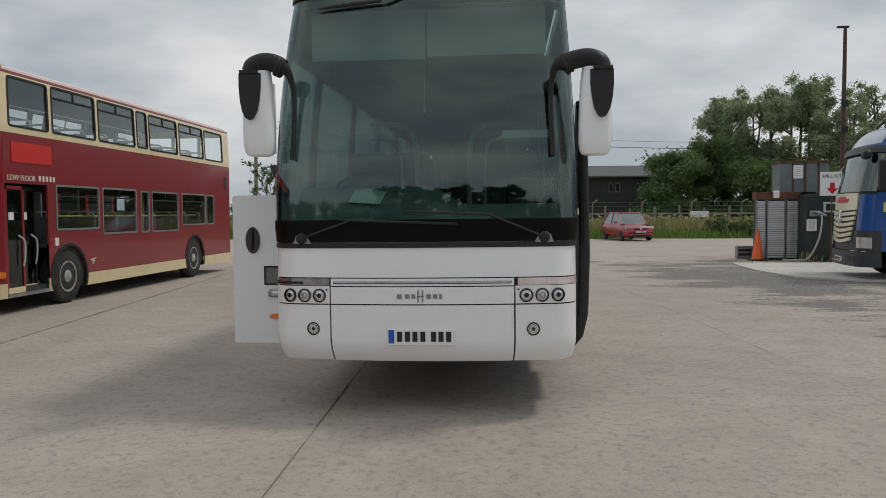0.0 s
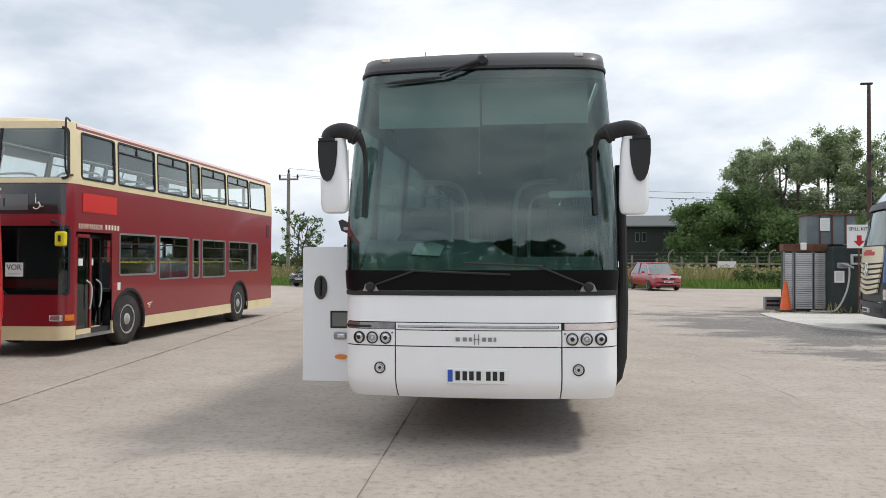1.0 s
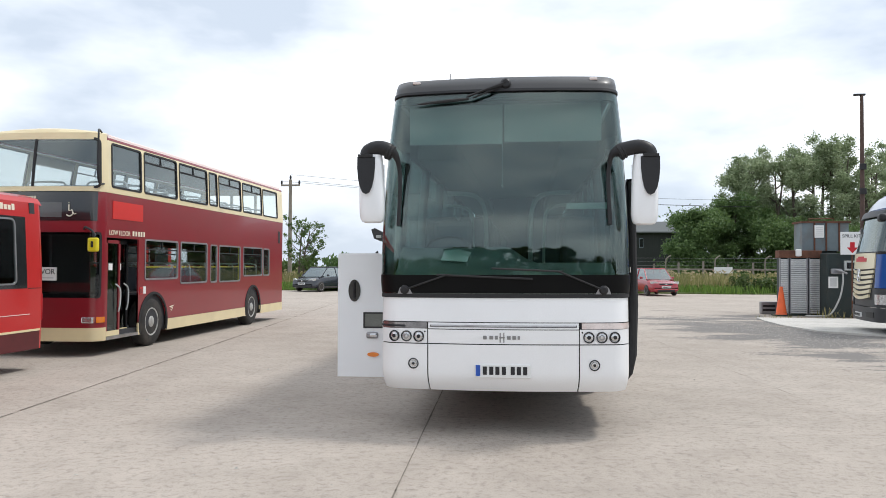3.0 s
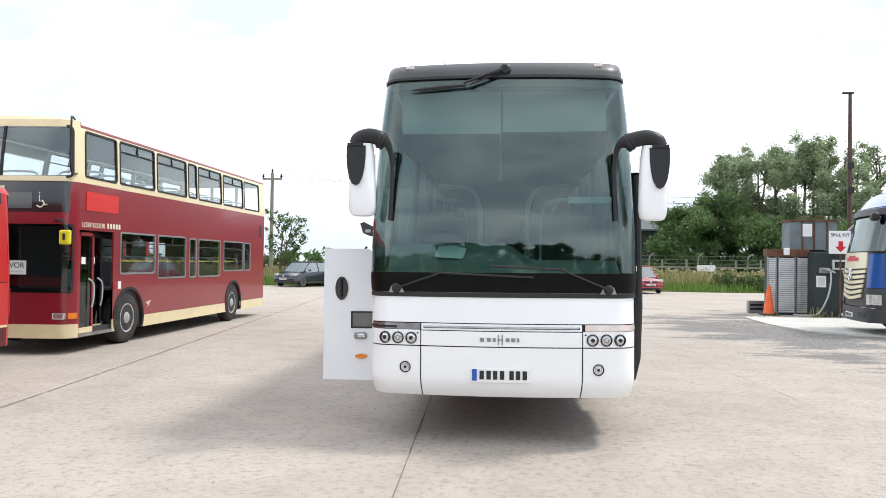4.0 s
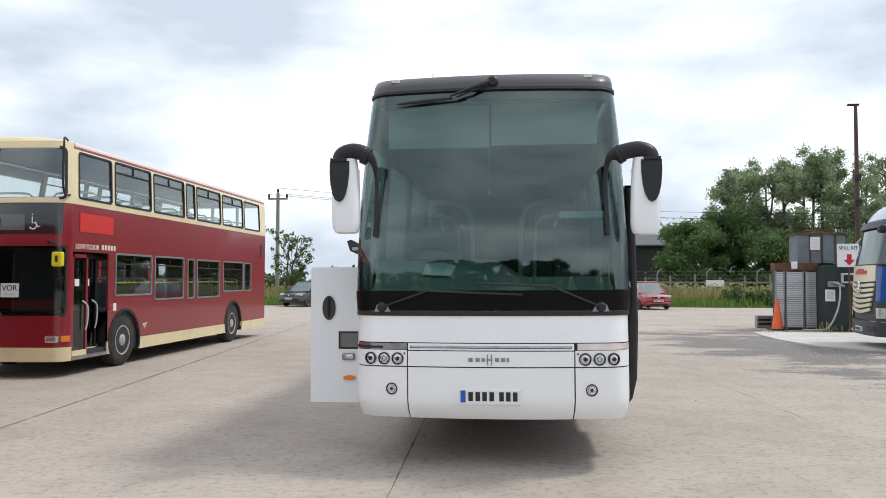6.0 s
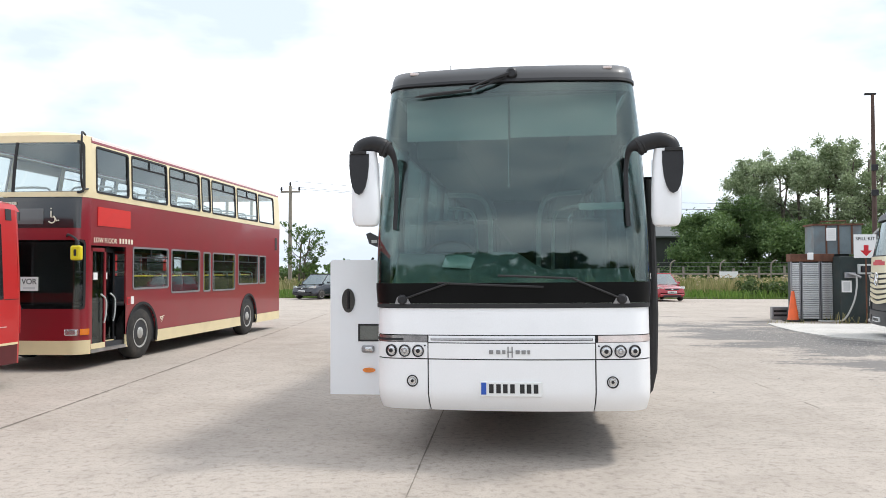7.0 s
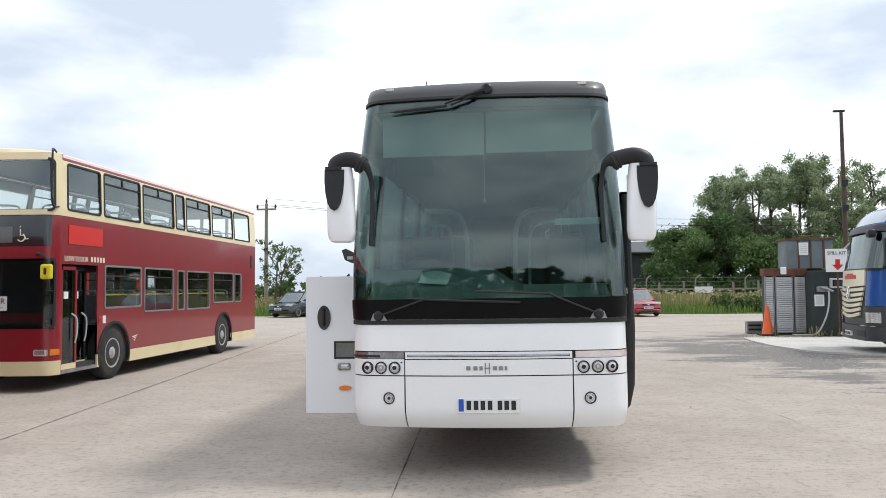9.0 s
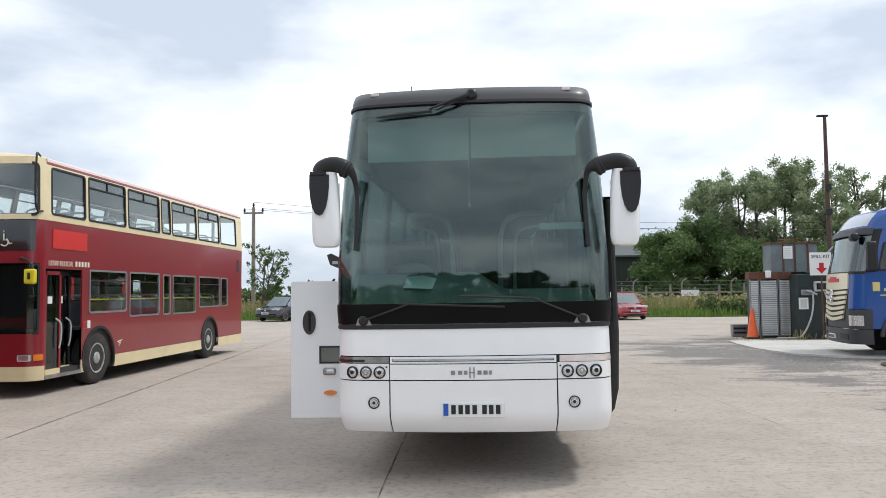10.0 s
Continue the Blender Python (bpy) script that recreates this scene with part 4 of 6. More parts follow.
prism(bm, [(-1.425 + 0.064 * math.cos(a), 0.655 + 0.024 * math.sin(a)) for a in np.linspace(0, 2 * math.pi, 20, endpoint=False)], lambda u, v, d: Vector((u, 0.982 + d, v)), 0.025)
part("side_marker", bm, AMBER, door, "amber oval side marker")
bm = bmesh.new()
tube(bm, [(-1.40, 1.02, 1.735), (-1.38, 1.02, 1.755)], 0.012, 6)
part("lock_pin", bm, BLACK, door)
bm = bmesh.new()
prism(bm, [(-1.43, 1.985), (-1.40, 1.89), (-1.33, 1.86), (-1.19, 1.84), (-1.19, 1.93), (-1.30, 1.955), (-1.39, 2.0)], lambda u, v, d: Vector((u, 0.9 + d, v)), 0.03)
vent = part("quarter_vent_mirror", bm, TRUCK_GREY, coach, "small grey hinged quarter vent")
part("hinge_slots", bbox(-1.375, -1.32, 0.893, 0.905, 1.895, 1.925, 0.003), RAIL_PALE, vent)

# passenger door on the other side, standing out from the body
bm = bmesh.new()
outl = [(0.62, 2.47), (0.70, 2.42), (0.72, 0.52), (0.80, 0.42), (1.80, 0.42), (1.80, 2.47)]
prism(bm, outl, lambda u, v, d: Vector((1.235 + d - 0.10 * max(0.0, (0.62 - v) / 0.2), u + 0.15, v)), 0.085)
pd = part("passenger_door", bm, BLACK_GLOSS, coach, "black glazed passenger door standing open")
bm = bmesh.new()
tube(bm, [(1.28, 0.80, 2.45), (1.30, 0.84, 2.0), (1.31, 0.84, 1.2), (1.295, 0.85, 0.70), (1.26, 0.86, 0.52), (1.20, 0.88, 0.41)], [0.03, 0.04, 0.045, 0.045, 0.04, 0.02], 10)
part("door_edge_seal", bm, RUBBER, pd)

# number plate with the characters as bars
pl = part("number_plate", bbox(-0.262, 0.262, -0.012, 0.03, 0.565, 0.692, 0.008), PLATE_W, coach)
part("plate_band", bbox(-0.25, -0.208, -0.016, 0.0, 0.585, 0.685), PLATE_BLUE, pl)
for x in (-0.165, -0.105, -0.048, 0.012, 0.094, 0.150, 0.208):
    part("bar", bbox(x - 0.019, x + 0.019, -0.0155, 0.0, 0.597, 0.672), INK, pl)
# maker's badge as plain bars
for x, w, h in ((-0.165, 0.035, 0.034), (-0.105, 0.035, 0.034), (-0.058, 0.028, 0.034), (-0.022, 0.010, 0.092), (0.012, 0.010, 0.092), (0.058, 0.035, 0.034), (0.108, 0.035, 0.034), (0.150, 0.022, 0.034)):
    part("badge_bar", bbox(x - w / 2, x + w / 2, -0.006, 0.02, 0.937 - h / 2, 0.937 + h / 2, 0.003), BADGE, coach)
part("badge_cross", bbox(-0.03, 0.02, -0.006, 0.02, 0.932, 0.942), BADGE, coach)


# ---- the maroon and cream double-decker ----
deck = base("double_decker_bus", pose(-8.375, 5.30, 0), "maroon and cream double-decker bus with its front door folded open", "bus")


def deck_yf(z):
    return 0.0 if z < 2.3 else 0.06 * (z - 2.3) ** 2 * 0.9


D = Shell(lambda z: 1.225 - 0.10 * max(0.0, (z - 2.9) / 1.0) ** 2 - 0.35 * max(0.0, (z - 3.92) / 0.16) ** 2, deck_yf, R=0.20, bow=0.08)
D0 = 5.30 + 0.28            # world y where the straight side begins
def ds(y):                  # s on the near side for a world y
    return 1 + (y - D0)
D_END = ds(15.3)
lower = [(ds(6.95), ds(8.37), 1.30, 2.10), (ds(8.48), ds(9.86), 1.19, 2.10), (ds(10.03), ds(10.43), 1.18, 2.08), (ds(10.54), ds(11.91), 1.18, 2.08), (ds(12.11), ds(13.55), 1.30, 2.08), (ds(13.62), ds(14.14), 1.30, 2.07)]
upper = [(ds(5.70), ds(6.78), 2.97, 3.79), (ds(6.87), ds(8.29), 2.97, 3.80), (ds(8.38), ds(9.84), 2.97, 3.79), (ds(9.92), ds(10.41), 2.98, 3.78), (ds(10.48), ds(11.93), 2.97, 3.77), (ds(12.03), ds(13.48), 2.97, 3.76), (ds(13.56), ds(14.81), 2.97, 3.75)]
DOOR = (ds(5.60), ds(6.72), 0.30, 2.08)
inset = 0.012
for sg in (-1, 1):
    flip = (lambda h: h) if sg > 0 else (lambda h: (-h[1], -h[0], h[2], h[3]))
    lo = [flip((a + inset, b - inset, c + inset, d - inset)) for a, b, c, d in lower]
    up = [flip((a + inset, b - inset, c + inset, d - inset)) for a, b, c, d in upper]
    dr = [flip(DOOR)] if sg > 0 else []
    a, b = sorted((sg * 1.0, sg * D_END))
    wf, wr = ds(7.33), ds(12.85)
    bm = bmesh.new()
    D.wall(bm, a, b, 1.06, 2.87, lo + dr)
    segs = [(ds(6.72), wf - 0.62)] + [(wf + 0.62, wr - 0.62), (wr + 0.62, D_END)]
    if sg < 0:
        segs = [(1.0, wf - 0.62)] + segs[1:]
    else:
        D.wall(bm, 1.0, DOOR[0], 0.50, 1.06)
    for p, q in segs:
        D.wall(bm, *sorted((sg * p, sg * q)), 0.50, 1.06)
    for w in (wf, wr):
        D.arch(bm, *sorted((sg * (w - 0.62), sg * (w + 0.62))), 0.50, 1.06, sg * w, 0.48, 0.54)
    part("side_panel", bm, MAROON, deck)
    bm = bmesh.new()
    for p, q in ((wf + 0.55, wr - 0.53), (wr + 0.53, D_END)) + (((ds(6.72), ds(6.80)),) if sg > 0 else ((1.0, wf - 0.53),)):
        D.wall(bm, *sorted((sg * p, sg * q)), 0.27, 0.495, off=0.008)
    part("skirt", bm, CREAM, deck, "cream skirt")
    bm = bmesh.new()
    D.wall(bm, a, b, 2.875, 3.82, up, off=0.004)
    part("upper_panel", bm, CREAM, deck, "cream upper-deck window surround")
    for w in (wf, wr):
        part("wheel_arch_trim", D.lip(bmesh.new(), sg * w, 0.48, 0.54, 0.30, 0.05), RUBBER, deck)
    bm = bmesh.new()
    D.wall(bm, a, b, 3.825, 3.865, off=0.008)
    part("cove_panel", bm, MAROON, deck, "thin maroon roof line")
    for k, (h, deckname) in enumerate([(h, 0) for h in lower] + [(h, 1) for h in upper]):
        a2, b2, c2, d2 = flip(h)
        bm = bmesh.new()
        D.ring(bm, a2, b2, c2, d2, 0.035, 0.07, 0.012, 0.03)
        win = part("window", bm, RUBBER if deckname else STEEL_DULL, deck)
        bm = bmesh.new()
        D.patch(bm, a2 + 0.02, b2 - 0.02, c2 + 0.02, d2 - 0.02, -0.006, 0.006)
        g = part("pane", bm, BUS_GLASS, win)
        g.visible_shadow = False
        if h[1] - h[0] > 1.2 and (deckname == 1 and h[0] > ds(6.8) and h[0] < ds(13.5) or deckname == 0):
            bm = bmesh.new()
            zz = d2 - 0.2
            D.patch(bm, a2 + 0.02, b2 - 0.02, zz - 0.012, zz + 0.012, 0.004, 0.02)
            D.patch(bm, (a2 + b2) / 2 - 0.012, (a2 + b2) / 2 + 0.012, zz, d2 - 0.02, 0.004, 0.02)
            part("vent_bar", bm, RUBBER, win)
            if k in (7, 11):
                bm = bmesh.new()
                D.patch(bm, a2 + 0.03, b2 - 0.03, zz + 0.012, d2 - 0.03, -0.03, 0.004)
                part("open_vent", bm, BUS_DARK, win)
# front, from the bumper up
bm = bmesh.new()
D.patch(bm, -1.0, 1.0, 0.27, 0.50, 0.02, 0.05, 30, 2)
part("front_bumper", bm, CREAM, deck, "cream front bumper", smooth=True)
bm = bmesh.new()
D.patch(bm, -1.0, 1.0, 0.50, 1.02, 0, 0.04, 30, 2)
part("front_panel", bm, MAROON, deck, smooth=True)
bm = bmesh.new()
D.patch(bm, -1.0, 1.0, 2.16, 2.36, 0, 0.04, 30, 2)
D.patch(bm, -1.0, -0.86, 1.02, 2.16, 0, 0.04, 6, 6)
D.patch(bm, 0.86, 1.0, 1.02, 2.16, 0, 0.04, 6, 6)
D.patch(bm, 0.78, 1.0, 2.36, 2.87, 0, 0.04, 6, 4)
D.patch(bm, -1.0, -0.78, 2.36, 2.87, 0, 0.04, 6, 4)
part("front_surround", bm, MAROON, deck, smooth=True)
bm = bmesh.new()
D.patch(bm, -0.86, 0.86, 1.02, 2.16, 0.002, 0.01, 24, 8)
fw = part("front_windscreen", bm, glass("bus_windscreen_dark", (0.50, 0.52, 0.52), 0.02, 0.02), deck, smooth=True)
fw.visible_shadow = False
bm = bmesh.new()
D.ring(bm, -0.87, 0.87, 1.01, 2.17, 0.04, 0.09, 0.014, 0.03)
part("windscreen_seal", bm, RUBBER, deck)
bm = bmesh.new()
D.patch(bm, -0.78, 0.78, 2.36, 2.86, 0.006, 0.03, 24, 3)
dest = part("destination_box", bm, BLACK_GLOSS, deck, "black destination display", smooth=True)
bm = bmesh.new()
D.patch(bm, -0.45, 0.30, 2.42, 2.68, 0.012, 0.01, 10, 1)
part("display_glass", bm, mat("blind_grey", (0.10, 0.105, 0.105), 0.3, vary=0.1, coat=0.5), dest)
for x in (-0.22, -0.17, -0.125, -0.08, -0.03, 0.02, 0.07):
    part("name_bar", bbox(x - 0.019, x + 0.015, -0.012, 0.03, 2.745, 2.79 if x > -0.2 else 2.80), LETTER, dest)
part("route_bar", bbox(0.13, 0.15, -0.012, 0.03, 2.48, 2.62), BUS_DARK, dest)
# wheelchair sign
bm = bmesh.new()
tube(bm, [Vector((0.70 + 0.062 * math.cos(a), 0.012, 2.50 + 0.062 * math.sin(a))) for a in np.linspace(-2.6, 1.0, 14)], 0.011, 6)
tube(bm, [(0.69, 0.012, 2.64), (0.69, 0.012, 2.535), (0.75, 0.014, 2.535), (0.785, 0.016, 2.47), (0.82, 0.018, 2.485)], 0.011, 6)
lathe(bm, [(0.0, -0.014), (0.014, 0.0), (0.0, 0.014)], Matrix.Translation((0.688, 0.012, 2.675)), 10)
part("wheelchair_symbol", bm, LETTER, dest)
# upper front window and cream dome
bm = bmesh.new()
D.wall(bm, -1.0, 1.0, 2.875, 3.92, [(-0.80, 0.80, 2.96, 3.80)], off=0.004)
part("upper_front", bm, CREAM, deck, "cream upper front", smooth=True)
bm = bmesh.new()
D.patch(bm, -0.81, 0.81, 2.95, 3.81, 0.0, 0.006, 26, 4)
g = part("upper_windscreen", bm, BUS_GLASS, deck, smooth=True)
g.visible_shadow = False
bm = bmesh.new()
D.ring(bm, -0.83, 0.83, 2.93, 3.83, 0.045, 0.10, 0.018, 0.03)
D.patch(bm, -0.012, 0.012, 2.96, 3.80, 0.012, 0.02, 1, 6)
part("upper_screen_seal", bm, RUBBER, deck)
bm = bmesh.new()
lo_ = []
for k in range(31):
    u = -1 + k / 15
    p = D.at(u, 3.92, 0.004)
    crown = 1 - (p.x / 1.2) ** 2
    lo_.append([bm.verts.new(p), bm.verts.new((p.x * 0.99, p.y + 0.04, 3.93 + 0.055 * crown)), bm.verts.new((p.x * 0.97, p.y + 0.16, 3.94 + 0.085 * crown)), bm.verts.new((p.x * 0.95, 0.52, 3.93 + 0.113 * crown))])
for p, q in zip(lo_, lo_[1:]):
    for j in range(3):
        bm.faces.new((p[j], q[j], q[j + 1], p[j + 1]))
part("front_dome", bm, CREAM, deck, smooth=True)
bm = bmesh.new()
rings = []
for z, k in ((3.86, 1.135), (3.91, 1.12), (3.955, 1.04), (3.99, 0.88), (4.03, 0.5), (4.045, 0.0)):
    rings.append((z, k))
prof = [(-k, z) for z, k in rings] + [(k, z) for z, k in rings[::-1][1:]]
prism(bm, prof, lambda u, v, d: Vector((u, 0.45 + d, v)), 9.5)
part("roof", bm, ROOF_PINK, deck, "faded pale roof", smooth=True)
bm = bmesh.new()
box(bm, -1.2, 1.2, 10.0 - 0.06, 10.0, 0.3, 2.9)
part("rear_end", bm, MAROON, deck)
bm = bmesh.new()
box(bm, -1.10, 1.10, 9.94, 10.0, 3.7, 3.88)
for x in (-1.17, -0.4, 0.35, 1.09):
    box(bm, x, x + 0.08, 9.94, 10.0, 2.9, 3.72)
part("rear_upper", bm, CREAM, deck)
bm = bmesh.new()
box(bm, -1.17, 1.17, 0.3, 9.9, 2.30, 2.40)
part("upper_floor", bm, BUS_LINING, deck)
bm = bmesh.new()
for x in (-1.19, 1.16):
    for z0, z1 in ((0.40, 1.16), (2.12, 2.94)):
        if x > 0 and z0 < 1:
            box(bm, x, x + 0.02, 1.5, 9.8, z0, z1)
        else:
            box(bm, x, x + 0.02, 0.32, 9.8, z0, z1)
part("side_lining", bm, BUS_DARK, deck)
BUS_MID = mat("bus_cab_grey_panel", (0.22, 0.22, 0.225), 0.7, vary=0.15)
part("cab_dash", bbox(-1.15, 0.95, 0.10, 0.55, 0.5, 1.08, 0.03), BUS_DARK, deck)
part("cab_partition", bbox(-1.15, -0.25, 1.62, 1.66, 1.1, 2.3), BUS_MID, deck)
bm = bmesh.new()
box(bm, -1.17, 1.17, 0.15, 9.9, 0.32, 0.40)
part("lower_floor", bm, BUS_DARK, deck)
bm = bmesh.new()
box(bm, -1.1, 1.1, 0.5, 9.8, 3.86, 3.89)
part("upper_ceiling", bm, BUS_LINING, deck)
bm = bmesh.new()
box(bm, -1.1, 0.1, 1.55, 1.6, 0.4, 2.3)
box(bm, -1.17, -0.2, 6.6, 9.8, 0.4, 1.15)
part("cab_bulkhead", bm, BUS_MID, deck)
for z, ys in ((2.17, [1.3 + 0.82 * k for k in range(10)]), (0.62, [3.2 + 0.85 * k for k in range(7)])):
    for y in ys:
        for sg in (-1, 1):
            bm = bmesh.new()
            box(bm, sg * 0.62 - 0.43, sg * 0.62 + 0.43, y, y + 0.07, z + 0.30, z + 0.92, 0.03)
            box(bm, sg * 0.62 - 0.43, sg * 0.62 + 0.43, y - 0.38, y + 0.05, z + 0.28, z + 0.40, 0.03)
            st = part("seat", bm, BUS_SEAT, deck)
            bm = bmesh.new()
            tube(bm, smooth_path([(sg * 0.62 - 0.38, y + 0.03, z + 0.86), (sg * 0.62 - 0.34, y + 0.03, z + 1.0), (sg * 0.62 + 0.34, y + 0.03, z + 1.0), (sg * 0.62 + 0.38, y + 0.03, z + 0.86)], 3), 0.020, 6)
            part("grab_handle", bm, RAIL_PALE, st)
bm = bmesh.new()
for y in (3.6, 5.4, 7.2):
    tube(bm, [(0.95, y, 0.4), (0.95, y, 2.3)], 0.018, 6)
tube(bm, [(0.95, 2.0, 1.55), (0.95, 8.3, 1.55)], 0.016, 6)
part("yellow_pole", bm, YELLOW, deck)
# folding door: two leaves
for k, (y0, y1) in enumerate(((5.63, 6.10), (6.20, 6.66))):
    bm = bmesh.new()
    yl, yh = y0 - 5.30, y1 - 5.30
    xo = 1.205 if k == 0 else 1.05
    box(bm, xo - 0.035, xo, yl, yl + 0.05, 0.33, 2.04)
    box(bm, xo - 0.035, xo, yh - 0.05, yh, 0.33, 2.04)
    box(bm, xo - 0.035, xo, yl, yh, 1.98, 2.04)
    lf = part("door_leaf", bm, MAROON if k == 0 else BLACK, deck)
    part("kick_panel", bbox(xo - 0.033, xo + 0.004, yl + 0.02, yh - 0.02, 0.33, 0.42), CREAM, lf)
    part("door_glass", bbox(xo - 0.022, xo - 0.016, yl + 0.05, yh - 0.05, 0.42, 1.98), SIDE_GLASS, lf)
    part("door_rail", tube(bmesh.new(), smooth_path([(xo + 0.03, yh - 0.1, 0.75), (xo + 0.05, yh - 0.08, 0.9), (xo + 0.05, yh - 0.08, 1.15), (xo + 0.03, yh - 0.2, 1.25)], 4), 0.014, 6), RAIL_PALE, lf)
    part("door_sticker", bbox(xo - 0.01, xo + 0.003, yl + 0.08, yl + 0.2, 1.5, 1.62), PAPER, lf)
part("door_step", bbox(1.0, 1.235, 0.32, 1.42, 0.27, 0.325), ALLOY, deck)
bm = bmesh.new()
box(bm, 0.2, 1.0, 0.3, 1.5, 0.4, 0.45)
box(bm, 0.15, 0.2, 0.3, 1.5, 0.4, 2.2)
part("entrance_lining", bm, BUS_MID, deck)
RIM_PALE = mat("pale_wheel_paint", (0.50, 0.50, 0.48), 0.5, 0.3, vary=0.35, scale=8, dirt=(0.12, 0.10, 0.08), dirt_amt=0.6)
# lamps, notices, mirrors
for sg in (-1, 1):
    p = D.at(sg * 0.66, 0.63, 0.012)
    part("headlamp", bbox(p.x - 0.13, p.x + 0.08, p.y - 0.02, p.y + 0.08, 0.58, 0.69, 0.02), LENS, deck)
    bm = bmesh.new()
    D.patch(bm, *sorted((sg * 0.78, sg * 0.97)), 0.59, 0.69, 0.014, 0.03, 5, 1)
    part("indicator", bm, AMBER, deck)
nt = part("notice", bbox(0.18, 0.49, -0.012, 0.0, 1.32, 1.55), PAPER, deck, "white paper notice in the windscreen")
writing("notice_words", "VOR", 0.13, pose(0.335, -0.014, 1.43, 90, 0, 0), INK, nt)
part("line_bar", bbox(0.23, 0.44, -0.0135, -0.008, 1.355, 1.38), BUS_LINING, nt)
lm = part("near_mirror", bbox(1.12, 1.30, -0.14, -0.04, 1.82, 2.06, 0.03), YELLOW, deck, "yellow-backed kerb mirror")
part("mirror_stem", tube(bmesh.new(), smooth_path([(0.95, 0.05, 2.22), (1.05, -0.06, 2.24), (1.2, -0.09, 2.16), (1.21, -0.09, 2.04)], 4), 0.02, 8), BLACK, lm)
part("mirror_mark", bbox(1.19, 1.235, -0.146, -0.13, 1.89, 2.0, 0.015), INK, lm)
bm = bmesh.new()
tube(bm, smooth_path([(1.19, 0.26, 3.02), (1.26, 0.0, 3.0), (1.30, -0.13, 3.12), (1.30, -0.14, 3.5), (1.30, -0.13, 3.82), (1.24, -0.02, 3.93), (1.16, 0.20, 3.92)], 6), 0.017, 8)
part("branch_guard", bm, BLACK, deck, "black tubular tree guard")
bm = bmesh.new()
tube(bm, [D.at(-0.3, 1.1, 0.03), D.at(0.0, 1.25, 0.03), D.at(0.12, 1.02, 0.03)], 0.012, 6)
part("wiper", bm, BLACK, deck)
# side lettering and patches
def on_side(y, z, off=0.012):
    return Matrix.Translation((1.225 + off, y - 5.30, z)) @ Matrix(((0, 0, 1, 0), (1, 0, 0, 0), (0, 1, 0, 0), (0, 0, 0, 1)))
writing("low_floor_words", "LOW FLOOR", 0.125, on_side(6.02, 2.13), LETTER, deck)
for k in range(5):
    part("symbol_bar", bbox(1.225, 1.237, 6.48 + 0.10 * k - 5.30, 6.53 + 0.10 * k - 5.30, 2.135, 2.225), LETTER, deck)
part("red_patch", bbox(1.22, 1.236, 5.78 - 5.30, 6.85 - 5.30, 2.42, 2.74), RED_PATCH, deck, "plain red vinyl patch covering a name")
emblem = part("emblem", prism(bmesh.new(), [(2.70, 0.74), (2.92, 0.765), (2.86, 0.74), (2.74, 0.72)], lambda u, v, d: Vector((1.222 + d, u, v)), 0.012), LETTER, deck, "small cream winged emblem")
for k in range(3):
    part("feather", prism(bmesh.new(), [(2.72 + 0.03 * k, 0.70 - 0.03 * k), (2.87 - 0.02 * k, 0.725 - 0.03 * k), (2.82 - 0.02 * k, 0.70 - 0.03 * k)], lambda u, v, d: Vector((1.222 + d, u, v)), 0.012), LETTER, emblem)
part("door_notice", bbox(1.22, 1.233, 1.46, 1.58, 1.03, 1.17), SIGN_RED, deck)
part("notice_face", bbox(1.22, 1.236, 1.475, 1.565, 1.05, 1.14), MAROON, deck)
part("door_notice", bbox(1.22, 1.234, 1.60, 1.70, 1.04, 1.18), PAPER, deck)
part("vent_grille", bbox(1.215, 1.234, 14.9 - 5.30, 15.05 - 5.30, 2.25, 2.6), BUS_DARK, deck)
for y in (7.33, 12.85):
    for sg, rot in ((1, OUT_RIGHT), (-1, OUT_LEFT)):
        wheel(deck, Matrix.Translation((sg * 1.06, y - 5.30, 0.48)) @ rot, 0.48, 0.28, rim_mat=RIM_PALE, hub_out=0.03)
bm = bmesh.new()
for y in (7.33, 12.85):
    box(bm, -1.2, 1.19, y - 0.6 - 5.3, y + 0.6 - 5.3, 1.02, 1.06)
    box(bm, -0.7, 0.85, y - 0.6 - 5.3, y + 0.6 - 5.3, 0.3, 1.04)
box(bm, -1.1, 1.1, 0.3, 9.8, 0.26, 0.34)
part("underframe", bm, BUS_DARK, deck)


# ---- the red single-decker in line with it ----
red = base("single_decker_bus", pose(-8.375, 3.94, 0, 0, 0, 180), "bright red single-decker bus parked tail-on to the double-decker", "bus")
S = Shell(lambda z: 1.225 - 0.03 * max(0, (z - 1.3)) - 0.4 * max(0.0, (z - 2.56) / 0.2) ** 2, lambda z: 0.03 * max(0, z - 1.2) ** 2 + 0.04 * max(0, 0.9 - z), R=0.12, bow=0.04)
R_END = 1 + 9.5
swin = [(1.55, 2.02, 1.30, 2.27), (2.15, 3.6, 1.30, 2.29), (3.75, 5.2, 1.30, 2.29), (5.35, 6.8, 1.30, 2.29), (6.95, 8.4, 1.30, 2.29)]
